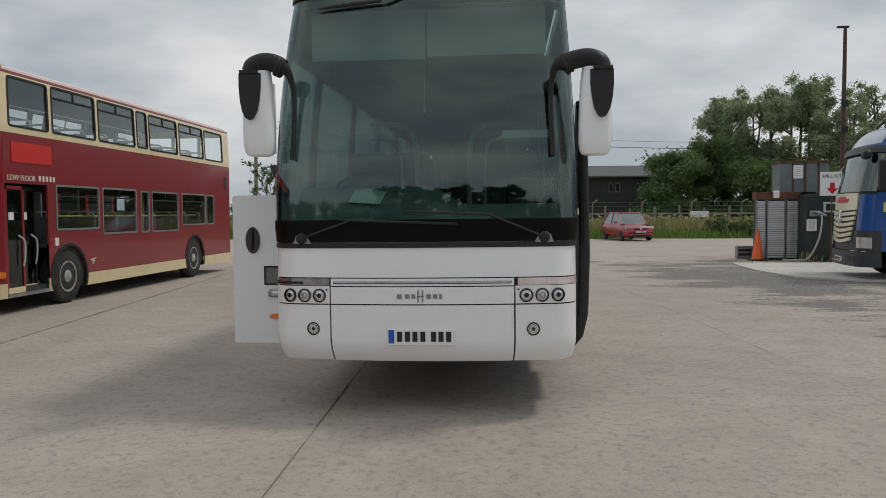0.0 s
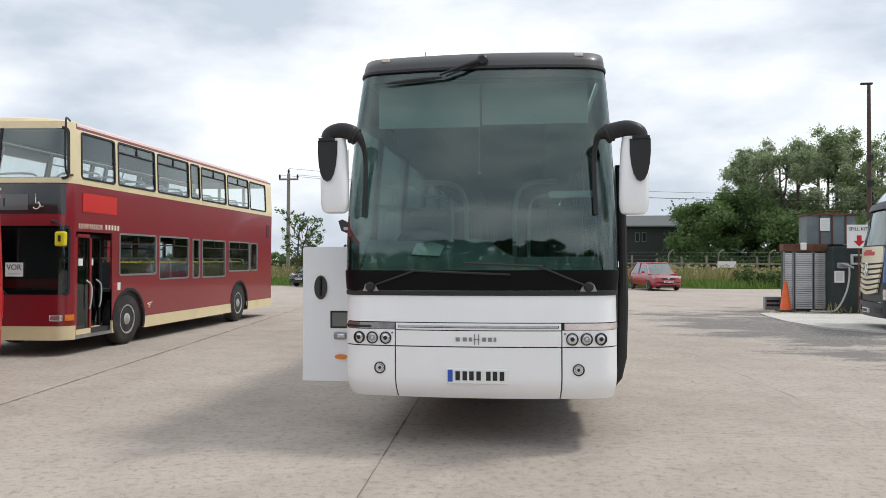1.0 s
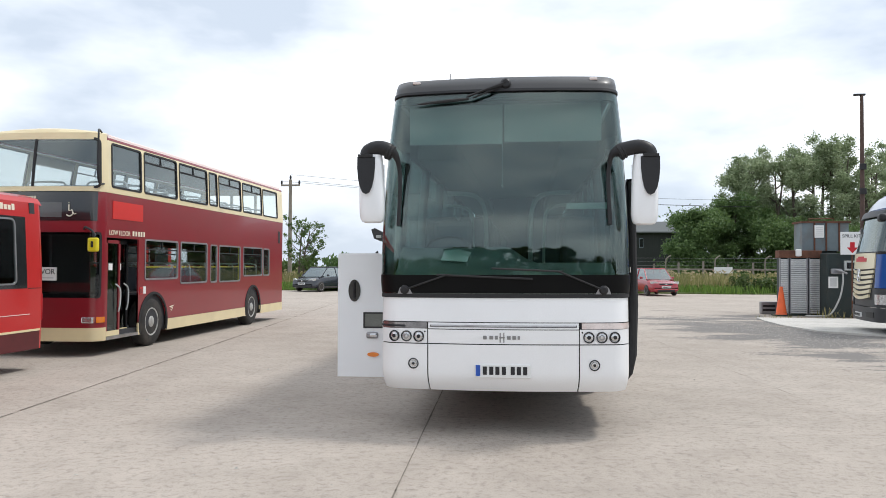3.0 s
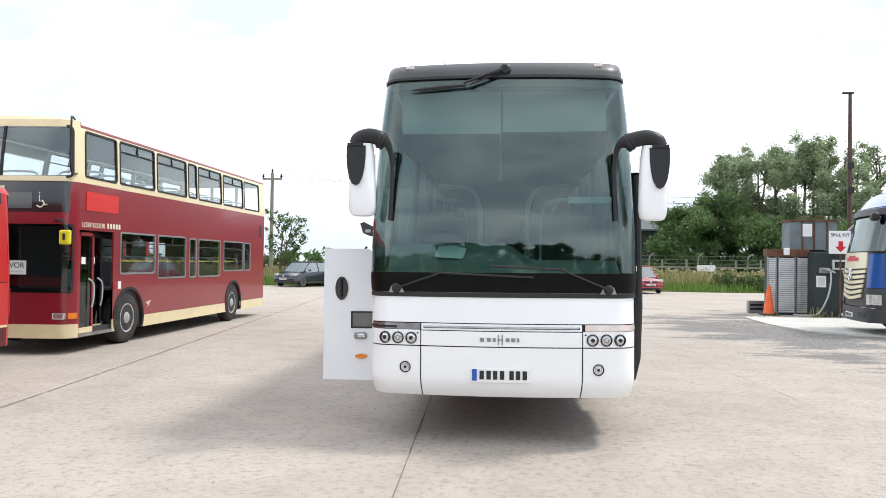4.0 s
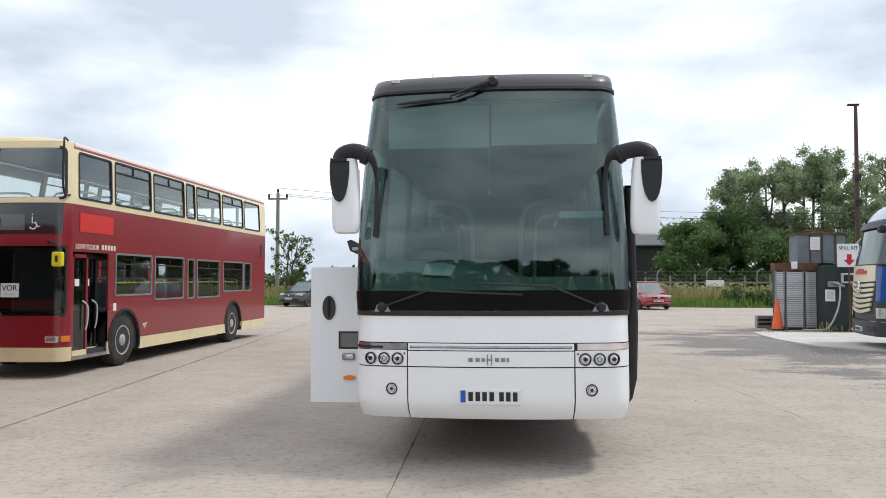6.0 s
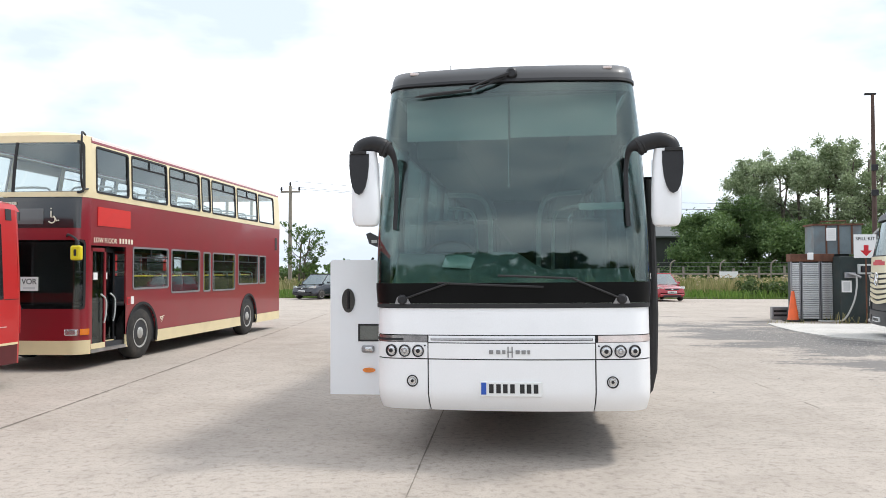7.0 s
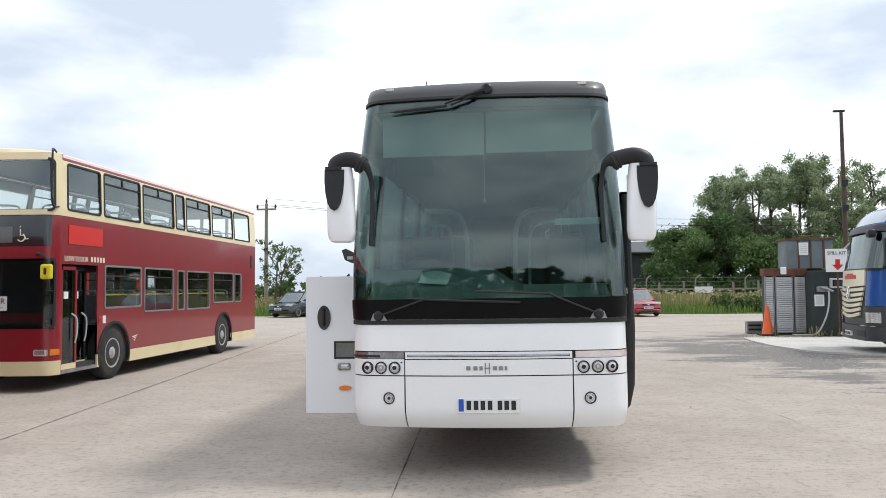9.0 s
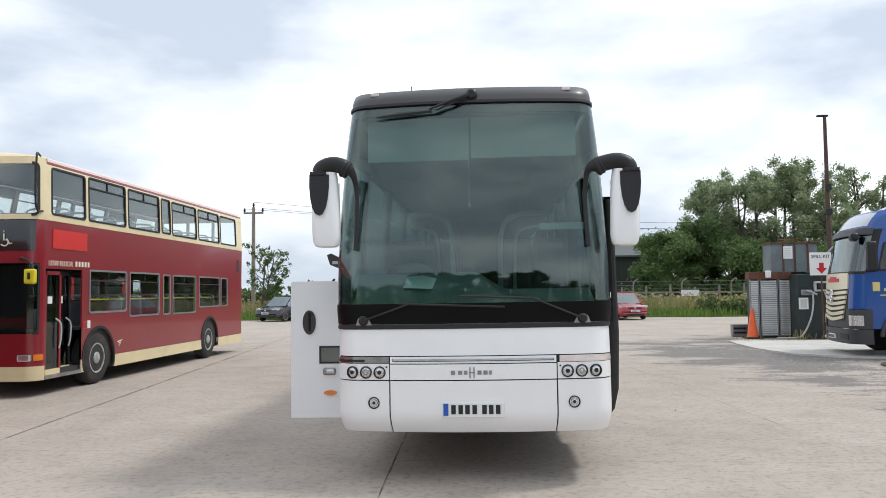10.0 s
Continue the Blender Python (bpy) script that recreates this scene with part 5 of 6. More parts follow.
for sg in (-1, 1):
    hs = [(a, b, c, d) if sg > 0 else (-b, -a, c, d) for a, b, c, d in swin]
    a, b = sorted((sg * 1.0, sg * R_END))
    bm = bmesh.new()
    S.wall(bm, a, b, 0.63, 1.245)
    S.wall(bm, a, b, 2.30, 2.52)
    S.wall(bm, *sorted((sg * 1.0, sg * 1.32)), 1.245, 2.30)
    part("side_panel", bm, RED_BUS, red)
    bm = bmesh.new()
    S.wall(bm, *sorted((sg * 1.32, sg * R_END)), 1.245, 2.30, hs, off=0.003)
    part("window_band", bm, BLACK_GLOSS, red, "black window band")
    bm = bmesh.new()
    S.wall(bm, a, b, 0.60, 0.632, off=0.006)
    part("cream_line", bm, CREAM, red)
    bm = bmesh.new()
    S.wall(bm, a, b, 0.33, 0.60)
    part("skirt", bm, MAROON_SKIRT, red, "dark red skirt")
    bm = bmesh.new()
    S.wall(bm, *sorted((sg * 1.25, sg * R_END)), 0.855, 0.865, off=0.006)
    part("rub_rail", bm, ROOF_PINK, red)
    for h in hs:
        bm = bmesh.new()
        S.ring(bm, *h, 0.025, 0.09, 0.010, 0.03)
        w = part("window", bm, STEEL_DULL, red)
        bm = bmesh.new()
        S.patch(bm, h[0] + 0.01, h[1] - 0.01, h[2] + 0.01, h[3] - 0.01, -0.006, 0.006)
        g = part("pane", bm, glass("red_bus_glass", (0.26, 0.29, 0.30), 0.02, 0.05), w)
        g.visible_shadow = False
    bm = bmesh.new()
    S.patch(bm, *sorted((sg * 1.10, sg * 1.22)), 2.36, 2.52, 0.008, 0.02)
    part("corner_vent", bm, BUS_DARK, red)
    bm = bmesh.new()
    S.patch(bm, *sorted((sg * 1.0, sg * 1.30)), 1.238, 1.248, 0.003, 0.01)
    part("panel_seam", bm, SEAM, red)
for k in range(17):
    bm = bmesh.new()
    S.patch(bm, -1.55 - 0.083 * k - 0.06, -1.55 - 0.083 * k, 2.385, 2.455 if k % 3 else 2.475, 0.007, 0.006)
    part("address_bar", bm, LETTER, red)
bm = bmesh.new()
S.patch(bm, -1.0, 1.0, 0.33, 2.52, 0, 0.04, 24, 8)
part("tail_panel", bm, RED_BUS, red, smooth=True)
# dark panels added to the unseen tail, so the double-decker's windscreen mirrors less red
bm = bmesh.new()
S.patch(bm, -0.72, 0.72, 1.25, 2.30, 0.006, 0.02, 20, 4)
part("added_rear_window", bm, BLACK_GLOSS, red, "dark rear window, added out of view to darken a reflection", smooth=True)
bm = bmesh.new()
S.patch(bm, -0.66, 0.66, 0.62, 1.08, 0.006, 0.02, 20, 2)
part("added_engine_grille", bm, BUS_DARK, red, smooth=True)
for sg in (-1, 1):
    bm = bmesh.new()
    S.patch(bm, *sorted((sg * 0.78, sg * 0.93)), 0.75, 1.15, 0.008, 0.02, 4, 2)
    part("tail_lamp", bm, SIGN_RED, red)
bm = bmesh.new()
prism(bm, [(-1.19, 2.50), (-1.12, 2.60), (-0.9, 2.66), (0, 2.70), (0.9, 2.66), (1.12, 2.60), (1.19, 2.50)], lambda u, v, d: Vector((u, 0.12 + d, v)), 9.6)
part("roof", bm, RED_BUS, red, smooth=True)
bm = bmesh.new()
box(bm, -1.15, 1.15, 0.2, 9.7, 0.42, 0.5)
box(bm, -1.15, 1.15, 9.6, 9.7, 0.42, 2.5)
part("floor", bm, BUS_DARK, red)
for k in range(6):
    for sg in (-1, 1):
        y = 0.9 + 0.95 * k
        bm = bmesh.new()
        box(bm, sg * 0.62 - 0.42, sg * 0.62 + 0.42, y, y + 0.08, 0.9, 1.75, 0.03)
        box(bm, sg * 0.62 - 0.42, sg * 0.62 + 0.42, y - 0.4, y, 0.9, 1.05, 0.03)
        st = part("seat", bm, BUS_SEAT, red)
        part("grab_handle", tube(bmesh.new(), [(sg * 0.62 - 0.36, y + 0.04, 1.7), (sg * 0.62 - 0.33, y + 0.04, 1.82), (sg * 0.62 + 0.33, y + 0.04, 1.82), (sg * 0.62 + 0.36, y + 0.04, 1.7)], 0.016, 6), RAIL_PALE, st)
for y in (2.9, 8.2):
    for sg, rot in ((1, OUT_RIGHT), (-1, OUT_LEFT)):
        wheel(red, Matrix.Translation((sg * 1.05, y, 0.46)) @ rot, 0.46, 0.26)
part("exhaust", tube(bmesh.new(), [(-0.9, 0.3, 0.34), (-0.95, 0.02, 0.30)], 0.03, 10), STEEL_DULL, red)

# a second red bus standing behind them, roof and windows showing
far_red = base("single_decker_bus", pose(-13.6, 9.0, 0), "red bus standing behind the double-decker", "bus")
part("body", bbox(-1.2, 1.2, 0, 10, 0.35, 2.95, 0.12, 3), RED_BUS, far_red)
for sg in (-1, 1):
    for k in range(6):
        part("window", bbox(sg * 1.2 - 0.01, sg * 1.2 + 0.01, 0.5 + 1.55 * k, 1.9 + 1.55 * k, 1.5, 2.4, 0.008), BLACK_GLOSS, far_red)
part("windscreen", bbox(-1.05, 1.05, -0.012, 0.02, 1.2, 2.4, 0.01), BLACK_GLOSS, far_red)
part("roof", bbox(-1.0, 1.0, 0.2, 9.8, 2.94, 3.1, 0.06, 3), RED_BUS, far_red)
for y in (2.3, 7.6):
    for sg, rot in ((1, OUT_RIGHT), (-1, OUT_LEFT)):
        wheel(far_red, Matrix.Translation((sg * 1.06, y, 0.47)) @ rot, 0.47, 0.26)


# ---- the blue lorry ----
lorry = base("articulated_lorry", pose(8.50, 13.13, 0.0, 0, 0, -99), "blue articulated lorry with a cream slatted grille and grey curtain trailer", "lorry")


def cab_yf(z):
    if z < 1.0:
        return 0.0 + 0.05 * max(0, 0.55 - z)
    if z < 2.0:
        return 0.06 * (z - 1.0)
    if z < 2.9:
        return 0.06 + 0.22 * (z - 2.0)
    return 0.26 + 0.55 * (z - 2.9) + 0.9 * max(0.0, z - 3.1) ** 2


T = Shell(lambda z: 1.245 - 0.05 * max(0, z - 2.0) - 0.25 * max(0.0, (z - 3.2) / 0.4) ** 2, cab_yf, R=0.26, bow=0.14)
CAB = 1 + 1.85
# bumper and lower corner, grey
bm = bmesh.new()
T.patch(bm, -1.12, 1.12, 0.32, 0.66, 0.03, 0.06, 30, 4)
part("bumper", bm, TRUCK_GREY, lorry, "dark grey bumper", smooth=True)
bm = bmesh.new()
for sg in (-1, 1):
    T.patch(bm, *sorted((sg * 0.52, sg * 1.12)), 0.67, 1.12, 0.02, 0.05, 14, 4)
T.patch(bm, -0.52, 0.52, 0.67, 0.84, -0.02, 0.05, 14, 2)
part("lower_front", bm, TRUCK_GREY, lorry, smooth=True)
for sg in (-1, 1):
    bm = bmesh.new()
    T.patch(bm, *sorted((sg * 0.62, sg * 0.93)), 0.74, 0.98, 0.035, 0.04, 10, 3)
    part("headlamp", bm, LENS, lorry, smooth=True)
    bm = bmesh.new()
    T.patch(bm, *sorted((sg * 0.3, sg * 0.58)), 0.42, 0.55, 0.04, 0.03, 5, 1)
    part("air_intake", bm, BLACK, lorry)
part("number_plate", bbox(-0.26, 0.26, -0.06, 0.0, 0.40, 0.51, 0.005), PLATE_W, lorry)
for k in range(7):
    x = -0.2 + 0.066 * k
    part("bar", bbox(x - 0.02, x + 0.02, -0.064, -0.05, 0.42, 0.49), INK, lorry)
# grille: cream slats with dark gaps
bm = bmesh.new()
T.patch(bm, -0.55, 0.55, 0.84, 1.98, -0.01, 0.03, 20, 8)
gr = part("grille_backing", bm, BLACK, lorry)
def chevron(bm, wd, z0, z1, dip, off=0.035, thick=0.04, top_dip=None, n=16):
    """A slat across the front whose middle dips below its ends."""
    top_dip = dip if top_dip is None else top_dip
    cols = []
    for i in range(n + 1):
        u = -1 + 2 * i / n
        lo, hi = z0 - dip * (1 - abs(u) ** 1.4), z1 - top_dip * (1 - abs(u) ** 1.4)
        cols.append([bm.verts.new(T.at(wd * u, z, q)) for z, q in ((lo, off), (hi, off), (hi, off - thick), (lo, off - thick))])
    for p, q in zip(cols, cols[1:]):
        for j in range(4):
            bm.faces.new((p[j], q[j], q[(j + 1) % 4], p[(j + 1) % 4]))
    bm.faces.new(cols[0][::-1])
    bm.faces.new(cols[-1])
    return bm


for k in range(6):
    z0 = 0.90 + 0.117 * k
    part("slat", chevron(bmesh.new(), 0.39 + 0.024 * k, z0, z0 + 0.074, 0.075 - 0.008 * k), GRILLE_CREAM, gr, smooth=False)
part("grille_top", chevron(bmesh.new(), 0.54, 1.60, 1.97, 0.03, 0.03, 0.04, 0.0), GRILLE_CREAM, gr)
bm = bmesh.new()
T.patch(bm, -0.25, 0.25, 1.76, 1.85, 0.038, 0.02, 8, 1)
T.patch(bm, -0.14, 0.14, 1.85, 1.89, 0.038, 0.02, 6, 1)
part("name_ribbon", bm, SIGN_RED, gr, "red ribbon sign")
bm = bmesh.new()
p = T.at(0, 1.42, 0.05)
tube(bm, [p + Vector((0.155 * math.cos(a), 0, 0.155 * math.sin(a))) for a in np.linspace(0, 2 * math.pi, 29)], 0.016, 6)
for k in range(3):
    a = math.pi / 2 + 2 * math.pi * k / 3
    tube(bm, [p, p + Vector((0.155 * math.cos(a), 0, 0.155 * math.sin(a)))], [0.03, 0.006], 6)
part("round_emblem", bm, CHROME, gr)
# blue skin
bm = bmesh.new()
for sg in (-1, 1):
    T.patch(bm, *sorted((sg * 0.55, sg * 1.0)), 1.13, 1.98, 0.0, 0.03, 12, 6)
    T.wall(bm, *sorted((sg * 1.0, sg * CAB)), 1.13, 1.98)
    w = (1.20, 1.92, 1.98, 2.66)
    T.wall(bm, *sorted((sg * 1.12, sg * CAB)), 1.98, 2.85, [(w[0], w[1], w[2] + 0.02, w[3]) if sg > 0 else (-w[1], -w[0], w[2] + 0.02, w[3])])
    T.arch(bm, *sorted((sg * 1.30, sg * CAB)), 0.50, 1.13, sg * 1.97, 0.52, 0.66, n=30)
    T.wall(bm, *sorted((sg * 1.0, sg * 1.30)), 0.67, 1.13)
T.patch(bm, -CAB, -1.0, 2.85, 3.42, 0, 0.03, 10, 8)
T.patch(bm, 1.0, CAB, 2.85, 3.42, 0, 0.03, 10, 8)
T.patch(bm, -1.0, 1.0, 2.98, 3.42, 0, 0.03, 30, 8)
part("cab_body", bm, BLUE, lorry, "blue cab with a silver roof peak", smooth=True)
bm = bmesh.new()
T.patch(bm, -0.75, 0.75, 3.05, 3.36, 0.012, 0.02, 22, 6)
part("roof_peak", bm, mat("silver_cab_paint", (0.52, 0.56, 0.62), 0.3, 0.3, vary=0.08, coat=0.5), lorry, smooth=True)
bm = bmesh.new()
prism(bm, [(0.62, 3.30), (1.0, 3.46), (2.2, 3.52), (2.25, 3.30)], lambda u, v, d: Vector((-0.95 + d, u, v)), 1.9)
part("roof_top", bm, BLUE, lorry)
bm = bmesh.new()
prism(bm, [(1.15, 3.50), (2.2, 3.95), (2.28, 3.95), (2.28, 3.5)], lambda u, v, d: Vector((-1.0 + d, u, v)), 2.0)
part("air_deflector", bm, BLUE, lorry)
bm = bmesh.new()
T.patch(bm, -0.94, 0.94, 2.0, 2.86, 0.0, 0.01, 28, 6)
g = part("windscreen", bm, glass("lorry_glass", (0.35, 0.42, 0.42), 0.02, 0.08), lorry, smooth=True)
g.visible_shadow = False
bm = bmesh.new()
for sg in (-1, 1):
    T.patch(bm, *sorted((sg * 0.94, sg * 1.12)), 1.99, 2.98, 0.004, 0.03, 5, 6)
T.patch(bm, -0.94, 0.94, 1.94, 2.0, 0.01, 0.03, 24, 1)
part("screen_pillar", bm, BLACK, lorry)
bm = bmesh.new()
T.patch(bm, -0.94, 0.94, 2.84, 2.98, 0.07, 0.03, 26, 2)
part("sun_visor", bm, TRUCK_GREY, lorry, smooth=True)
for sg in (-1, 1):
    w = (1.20, 1.92, 2.0, 2.66)
    a, b = sorted((sg * w[0], sg * w[1]))
    bm = bmesh.new()
    T.ring(bm, a, b, w[2], w[3], 0.04, 0.08, 0.008, 0.02)
    sw = part("side_window", bm, BLACK, lorry)
    bm = bmesh.new()
    T.patch(bm, a + 0.02, b - 0.02, w[2] + 0.02, w[3] - 0.02, -0.006, 0.006)
    part("pane", bm, SIDE_GLASS, sw)
    x = sg * 1.42
    ma = part("mirror_housing", bbox(min(x, x + sg * 0.12) - 0.06, max(x, x + sg * 0.12) + 0.02, 0.38, 0.60, 1.98, 2.68, 0.06, 3), BLACK, lorry, "black mirror housing")
    part("mirror_bracket", tube(bmesh.new(), [(sg * 1.2, 0.5, 2.6), (x, 0.5, 2.6)], 0.03, 8), BLACK, ma)
    if sg > 0:
        part("kerb_mirror", bbox(1.02, 1.30, 0.12, 0.30, 2.70, 2.90, 0.07, 3), BLACK, lorry)
for y, w in ((0.62, 0.15), (0.80, 0.04), (0.93, 0.15), (1.08, 0.04), (1.22, 0.17), (1.43, 0.14), (1.61, 0.14), (1.80, 0.16), (2.02, 0.20)):
    part("name_bar", bbox(1.235, 1.256, y - w / 2, y + w / 2, 1.54, 1.56 + (0.19 if w > 0.05 else 0.05)), GOLD, lorry)
part("small_name_bars", bbox(1.235, 1.252, 0.70, 1.25, 1.43, 1.46), GOLD, lorry)
part("small_name_bars", bbox(1.235, 1.252, 1.60, 2.10, 1.43, 1.46), GOLD, lorry)
part("thin_line", bbox(1.235, 1.252, 0.85, 2.10, 1.84, 1.86), HUB_BLUE, lorry)
part("door_crest", bbox(1.235, 1.252, 1.75, 2.02, 2.2, 2.5, 0.004), GOLD, lorry)
for k in range(8):
    y = 0.75 + 0.17 * k
    p = T.at(1 + y - 0.5, 3.02, 0.008)
    part("web_bar", bbox(p.x - 0.01, p.x + 0.004, p.y - 0.07, p.y + 0.07, 3.0, 3.055), PAPER, lorry)
bm = bmesh.new()
T.lip(bm, 1.97, 0.52, 0.62, 0.5, 0.07, 0.04, 0.1)
part("wheel_arch", bm, TRUCK_GREY, lorry)
part("wheel_arch", T.lip(bmesh.new(), -1.97, 0.52, 0.62, 0.5, 0.07, 0.04, 0.1), TRUCK_GREY, lorry)
for y in (1.37, 5.1, 10.6, 11.9):
    for sg, rot in ((1, OUT_RIGHT), (-1, OUT_LEFT)):
        t_ = wheel(lorry, Matrix.Translation((sg * 1.05, y, 0.52)) @ rot, 0.51, 0.32, rim_mat=HUB_BLUE, cap_mat=SIGN_RED, hub_out=0.04, rim_ratio=0.52)
        bm = bmesh.new()
        lathe(bm, [(0.235, 0.10), (0.225, 0.135), (0.12, 0.17), (0.11, 0.12)], Matrix.Translation((sg * 1.05, y, 0.52)) @ rot, 28)
        part("wheel_trim_ring", bm, CREAM, t_)
bm = bmesh.new()
box(bm, -0.45, 0.45, 0.8, 13, 0.75, 1.05)
box(bm, -1.1, 1.1, 0.5, 2.3, 1.0, 1.12)
box(bm, 0.75, 1.2, 2.6, 4.2, 0.45, 1.05, 0.06)
part("chassis", bm, BLACK, lorry)
bm = bmesh.new()
box(bm, -1.0, 1.0, 0.7, 2.2, 1.12, 1.2)
box(bm, -1.0, 1.0, 2.1, 2.2, 1.12, 3.3)
box(bm, 0.3, 0.8, 1.0, 1.5, 1.2, 2.3, 0.08)
part("cab_interior", bm, BUS_DARK, lorry)
tr = part("trailer_side", bbox(-1.27, 1.27, 2.75, 14.5, 1.15, 4.15, 0.02), CURTAIN, lorry, "grey curtain-sided trailer")
part("front_post", bbox(1.24, 1.31, 2.70, 2.95, 1.1, 4.2, 0.01), ALLOY, tr)
for k in range(9):
    part("curtain_strap", bbox(1.268, 1.28, 3.3 + 1.2 * k, 3.35 + 1.2 * k, 1.2, 4.05), BUS_LINING, tr)
part("side_rail", bbox(1.22, 1.30, 2.75, 14.5, 1.08, 1.17), ALLOY, tr)


# ---- fuelling point ----
cab = base("shutter_cabinet", pose(9.25, 19.6, 0), "galvanised roller-shutter cabinet with a rusty steel top beam", "cabinet")
part("carcass", bbox(-0.64, 0.66, 0.06, 0.36, 0.0, 1.95), PUMP, cab)
for a, b in ((-0.66, -0.36), (-0.33, 0.24), (0.27, 0.66)):
    bm = bmesh.new()
    box(bm, a, a + 0.03, -0.01, 0.06, 0.05, 1.93)
    box(bm, b - 0.03, b, -0.01, 0.06, 0.05, 1.93)
    sh = part("shutter", bm, STEEL_DULL, cab)
    n = 26
    me = None
    for k in range(n):
        z = 0.08 + 1.82 * k / n
        if me is None:
            first = part("slat", bbox(a + 0.03, b - 0.03, 0.0, 0.045, 0.0, 1.82 / n - 0.010, 0.014, 2), ZINC, sh)
            me = first.data
            first.location.z = z
        else:
            o = new("slat", me)
            o.parent = sh
            o.location.z = z
part("top_beam", bbox(-0.68, 0.68, -0.03, 0.40, 1.93, 2.18, 0.01), RUST, cab, "rusty steel top beam")
part("lamp_box", bbox(-0.16, 0.02, -0.10, 0.0, 1.98, 2.22, 0.03), PAPER, cab, "white lamp housing")
pump = base("pump_cabinet", pose(10.3, 19.0, 0), "dark green fuel pump cabinet with hose and meter", "fuel pump")
part("body", bbox(-0.42, 0.75, 0.0, 0.9, 0.0, 2.08, 0.02), PUMP, pump)
part("meter", bbox(0.10, 0.55, -0.09, 0.02, 1.52, 1.84, 0.02), RAIL_PALE, pump, "pale meter box")
part("meter_face", bbox(0.16, 0.49, -0.1, -0.08, 1.58, 1.78), BLACK_GLOSS, pump)
part("notice", bbox(-0.38, -0.08, -0.012, 0.0, 0.95, 1.32), PAPER, pump)
part("notice_panel", bbox(-0.33, -0.13, -0.016, -0.01, 1.0, 1.27), BUS_LINING, pump)
part("nozzle_holder", bbox(-0.32, 0.02, -0.12, 0.0, 1.40, 1.58, 0.03), STEEL_DULL, pump)
part("nozzle", tube(bmesh.new(), [(-0.2, -0.13, 1.55), (-0.05, -0.2, 1.5), (0.12, -0.2, 1.42)], 0.035, 8), STEEL_DULL, pump)
part("hose", tube(bmesh.new(), smooth_path([(0.0, -0.18, 1.5), (-0.05, -0.3, 1.1), (-0.2, -0.4, 0.6), (-0.5, -0.45, 0.12), (-0.9, -0.4, 0.06), (-1.2, -0.3, 0.06)], 6), 0.028, 8), HOSE, pump)
part("hose", tube(bmesh.new(), smooth_path([(0.4, -0.1, 1.5), (0.5, -0.16, 1.0), (0.5, -0.16, 0.3), (0.3, -0.3, 0.07), (0.9, -0.5, 0.06)], 6), 0.025, 8), HOSE, pump)
tank = base("steel_tank", pose(10.0, 20.0, 0), "rust-streaked grey steel tank on top of the cabinets", "tank")
part("body", bbox(-0.55, 0.95, 0.0, 0.8, 2.18, 3.12), TANK, tank)
part("support_frame", bbox(-0.5, 0.6, 0.1, 0.7, 0.0, 2.18), PUMP, tank)
for x in (-0.18, 0.20, 0.62):
    part("rib", bbox(x, x + 0.05, -0.03, 0.0, 2.18, 3.14), RUST, tank)
part("rim", bbox(-0.6, 1.0, -0.05, 0.85, 3.12, 3.18), RUST, tank)
part("handle_bar", tube(bmesh.new(), [(-0.3, 0.1, 3.16), (-0.3, 0.1, 3.26), (0.5, 0.1, 3.28), (0.5, 0.1, 3.16)], 0.02, 6), RUST, tank)
sg_ = part("notice", bbox(-0.16, 0.14, -0.045, -0.03, 2.62, 3.04), PAPER, tank)
for k in range(5):
    part("line_bar", bbox(-0.12, 0.10, -0.049, -0.045, 2.70 + 0.065 * k, 2.72 + 0.065 * k), BUS_LINING, sg_)
spill = base("spill_sign", pose(10.45, 18.7, 1.98), "white metal spill-kit sign with a red arrow", "sign")
part("panel", bbox(-0.27, 0.40, -0.02, 0.0, 0.05, 0.78, 0.006), PAPER, spill)
writing("sign_words", "SPILL KIT", 0.145, pose(0.07, -0.026, 0.60, 90, 0, 0), INK, spill)
bm = bmesh.new()
prism(bm, [(0.02, 0.45), (0.16, 0.45), (0.16, 0.28), (0.26, 0.28), (0.09, 0.10), (-0.08, 0.28), (0.02, 0.28)], lambda u, v, d: Vector((u, -0.026 + d, v)), 0.008)
part("arrow", bm, SIGN_RED, spill)
part("sign_post", tube(bmesh.new(), [(0.1, 0.03, -1.98), (0.1, 0.03, 0.5)], 0.025, 8), RUST, spill)
bm = bmesh.new()
tube(bm, smooth_path([(10.5, 19.0, 2.1), (10.9, 18.7, 2.9), (11.6, 18.2, 3.3), (12.2, 17.5, 3.4)], 6), 0.03, 8)
tagged(part("fuel_hose", bm, HOSE), "pale overhead fuel hose hanging from the tank", "hose")

cone = base("traffic_cone", pose(8.62, 19.55, 0), "tall orange traffic cone standing by the cabinet", "traffic cone")
part("cone_body", lathe(bmesh.new(), [(0.19, 0.04), (0.175, 0.06), (0.05, 0.95), (0.04, 0.97), (0.0, 0.97)], Matrix(), 28), ORANGE, cone, smooth=True)
part("base_plate", bbox(-0.26, 0.26, -0.26, 0.26, 0.0, 0.045, 0.015), RUBBER, cone, "black rubber base")
blk = base("kerb_barrier", pose(8.5, 20.6, 0), "low grey slotted steel barrier block", "barrier")
part("block", bbox(-0.25, 0.28, -0.12, 0.12, 0.0, 0.42, 0.02), STEEL_DULL, blk)
for z in (0.1, 0.24):
    part("slot", bbox(-0.2, 0.22, -0.125, -0.11, z, z + 0.07), BLACK, blk)

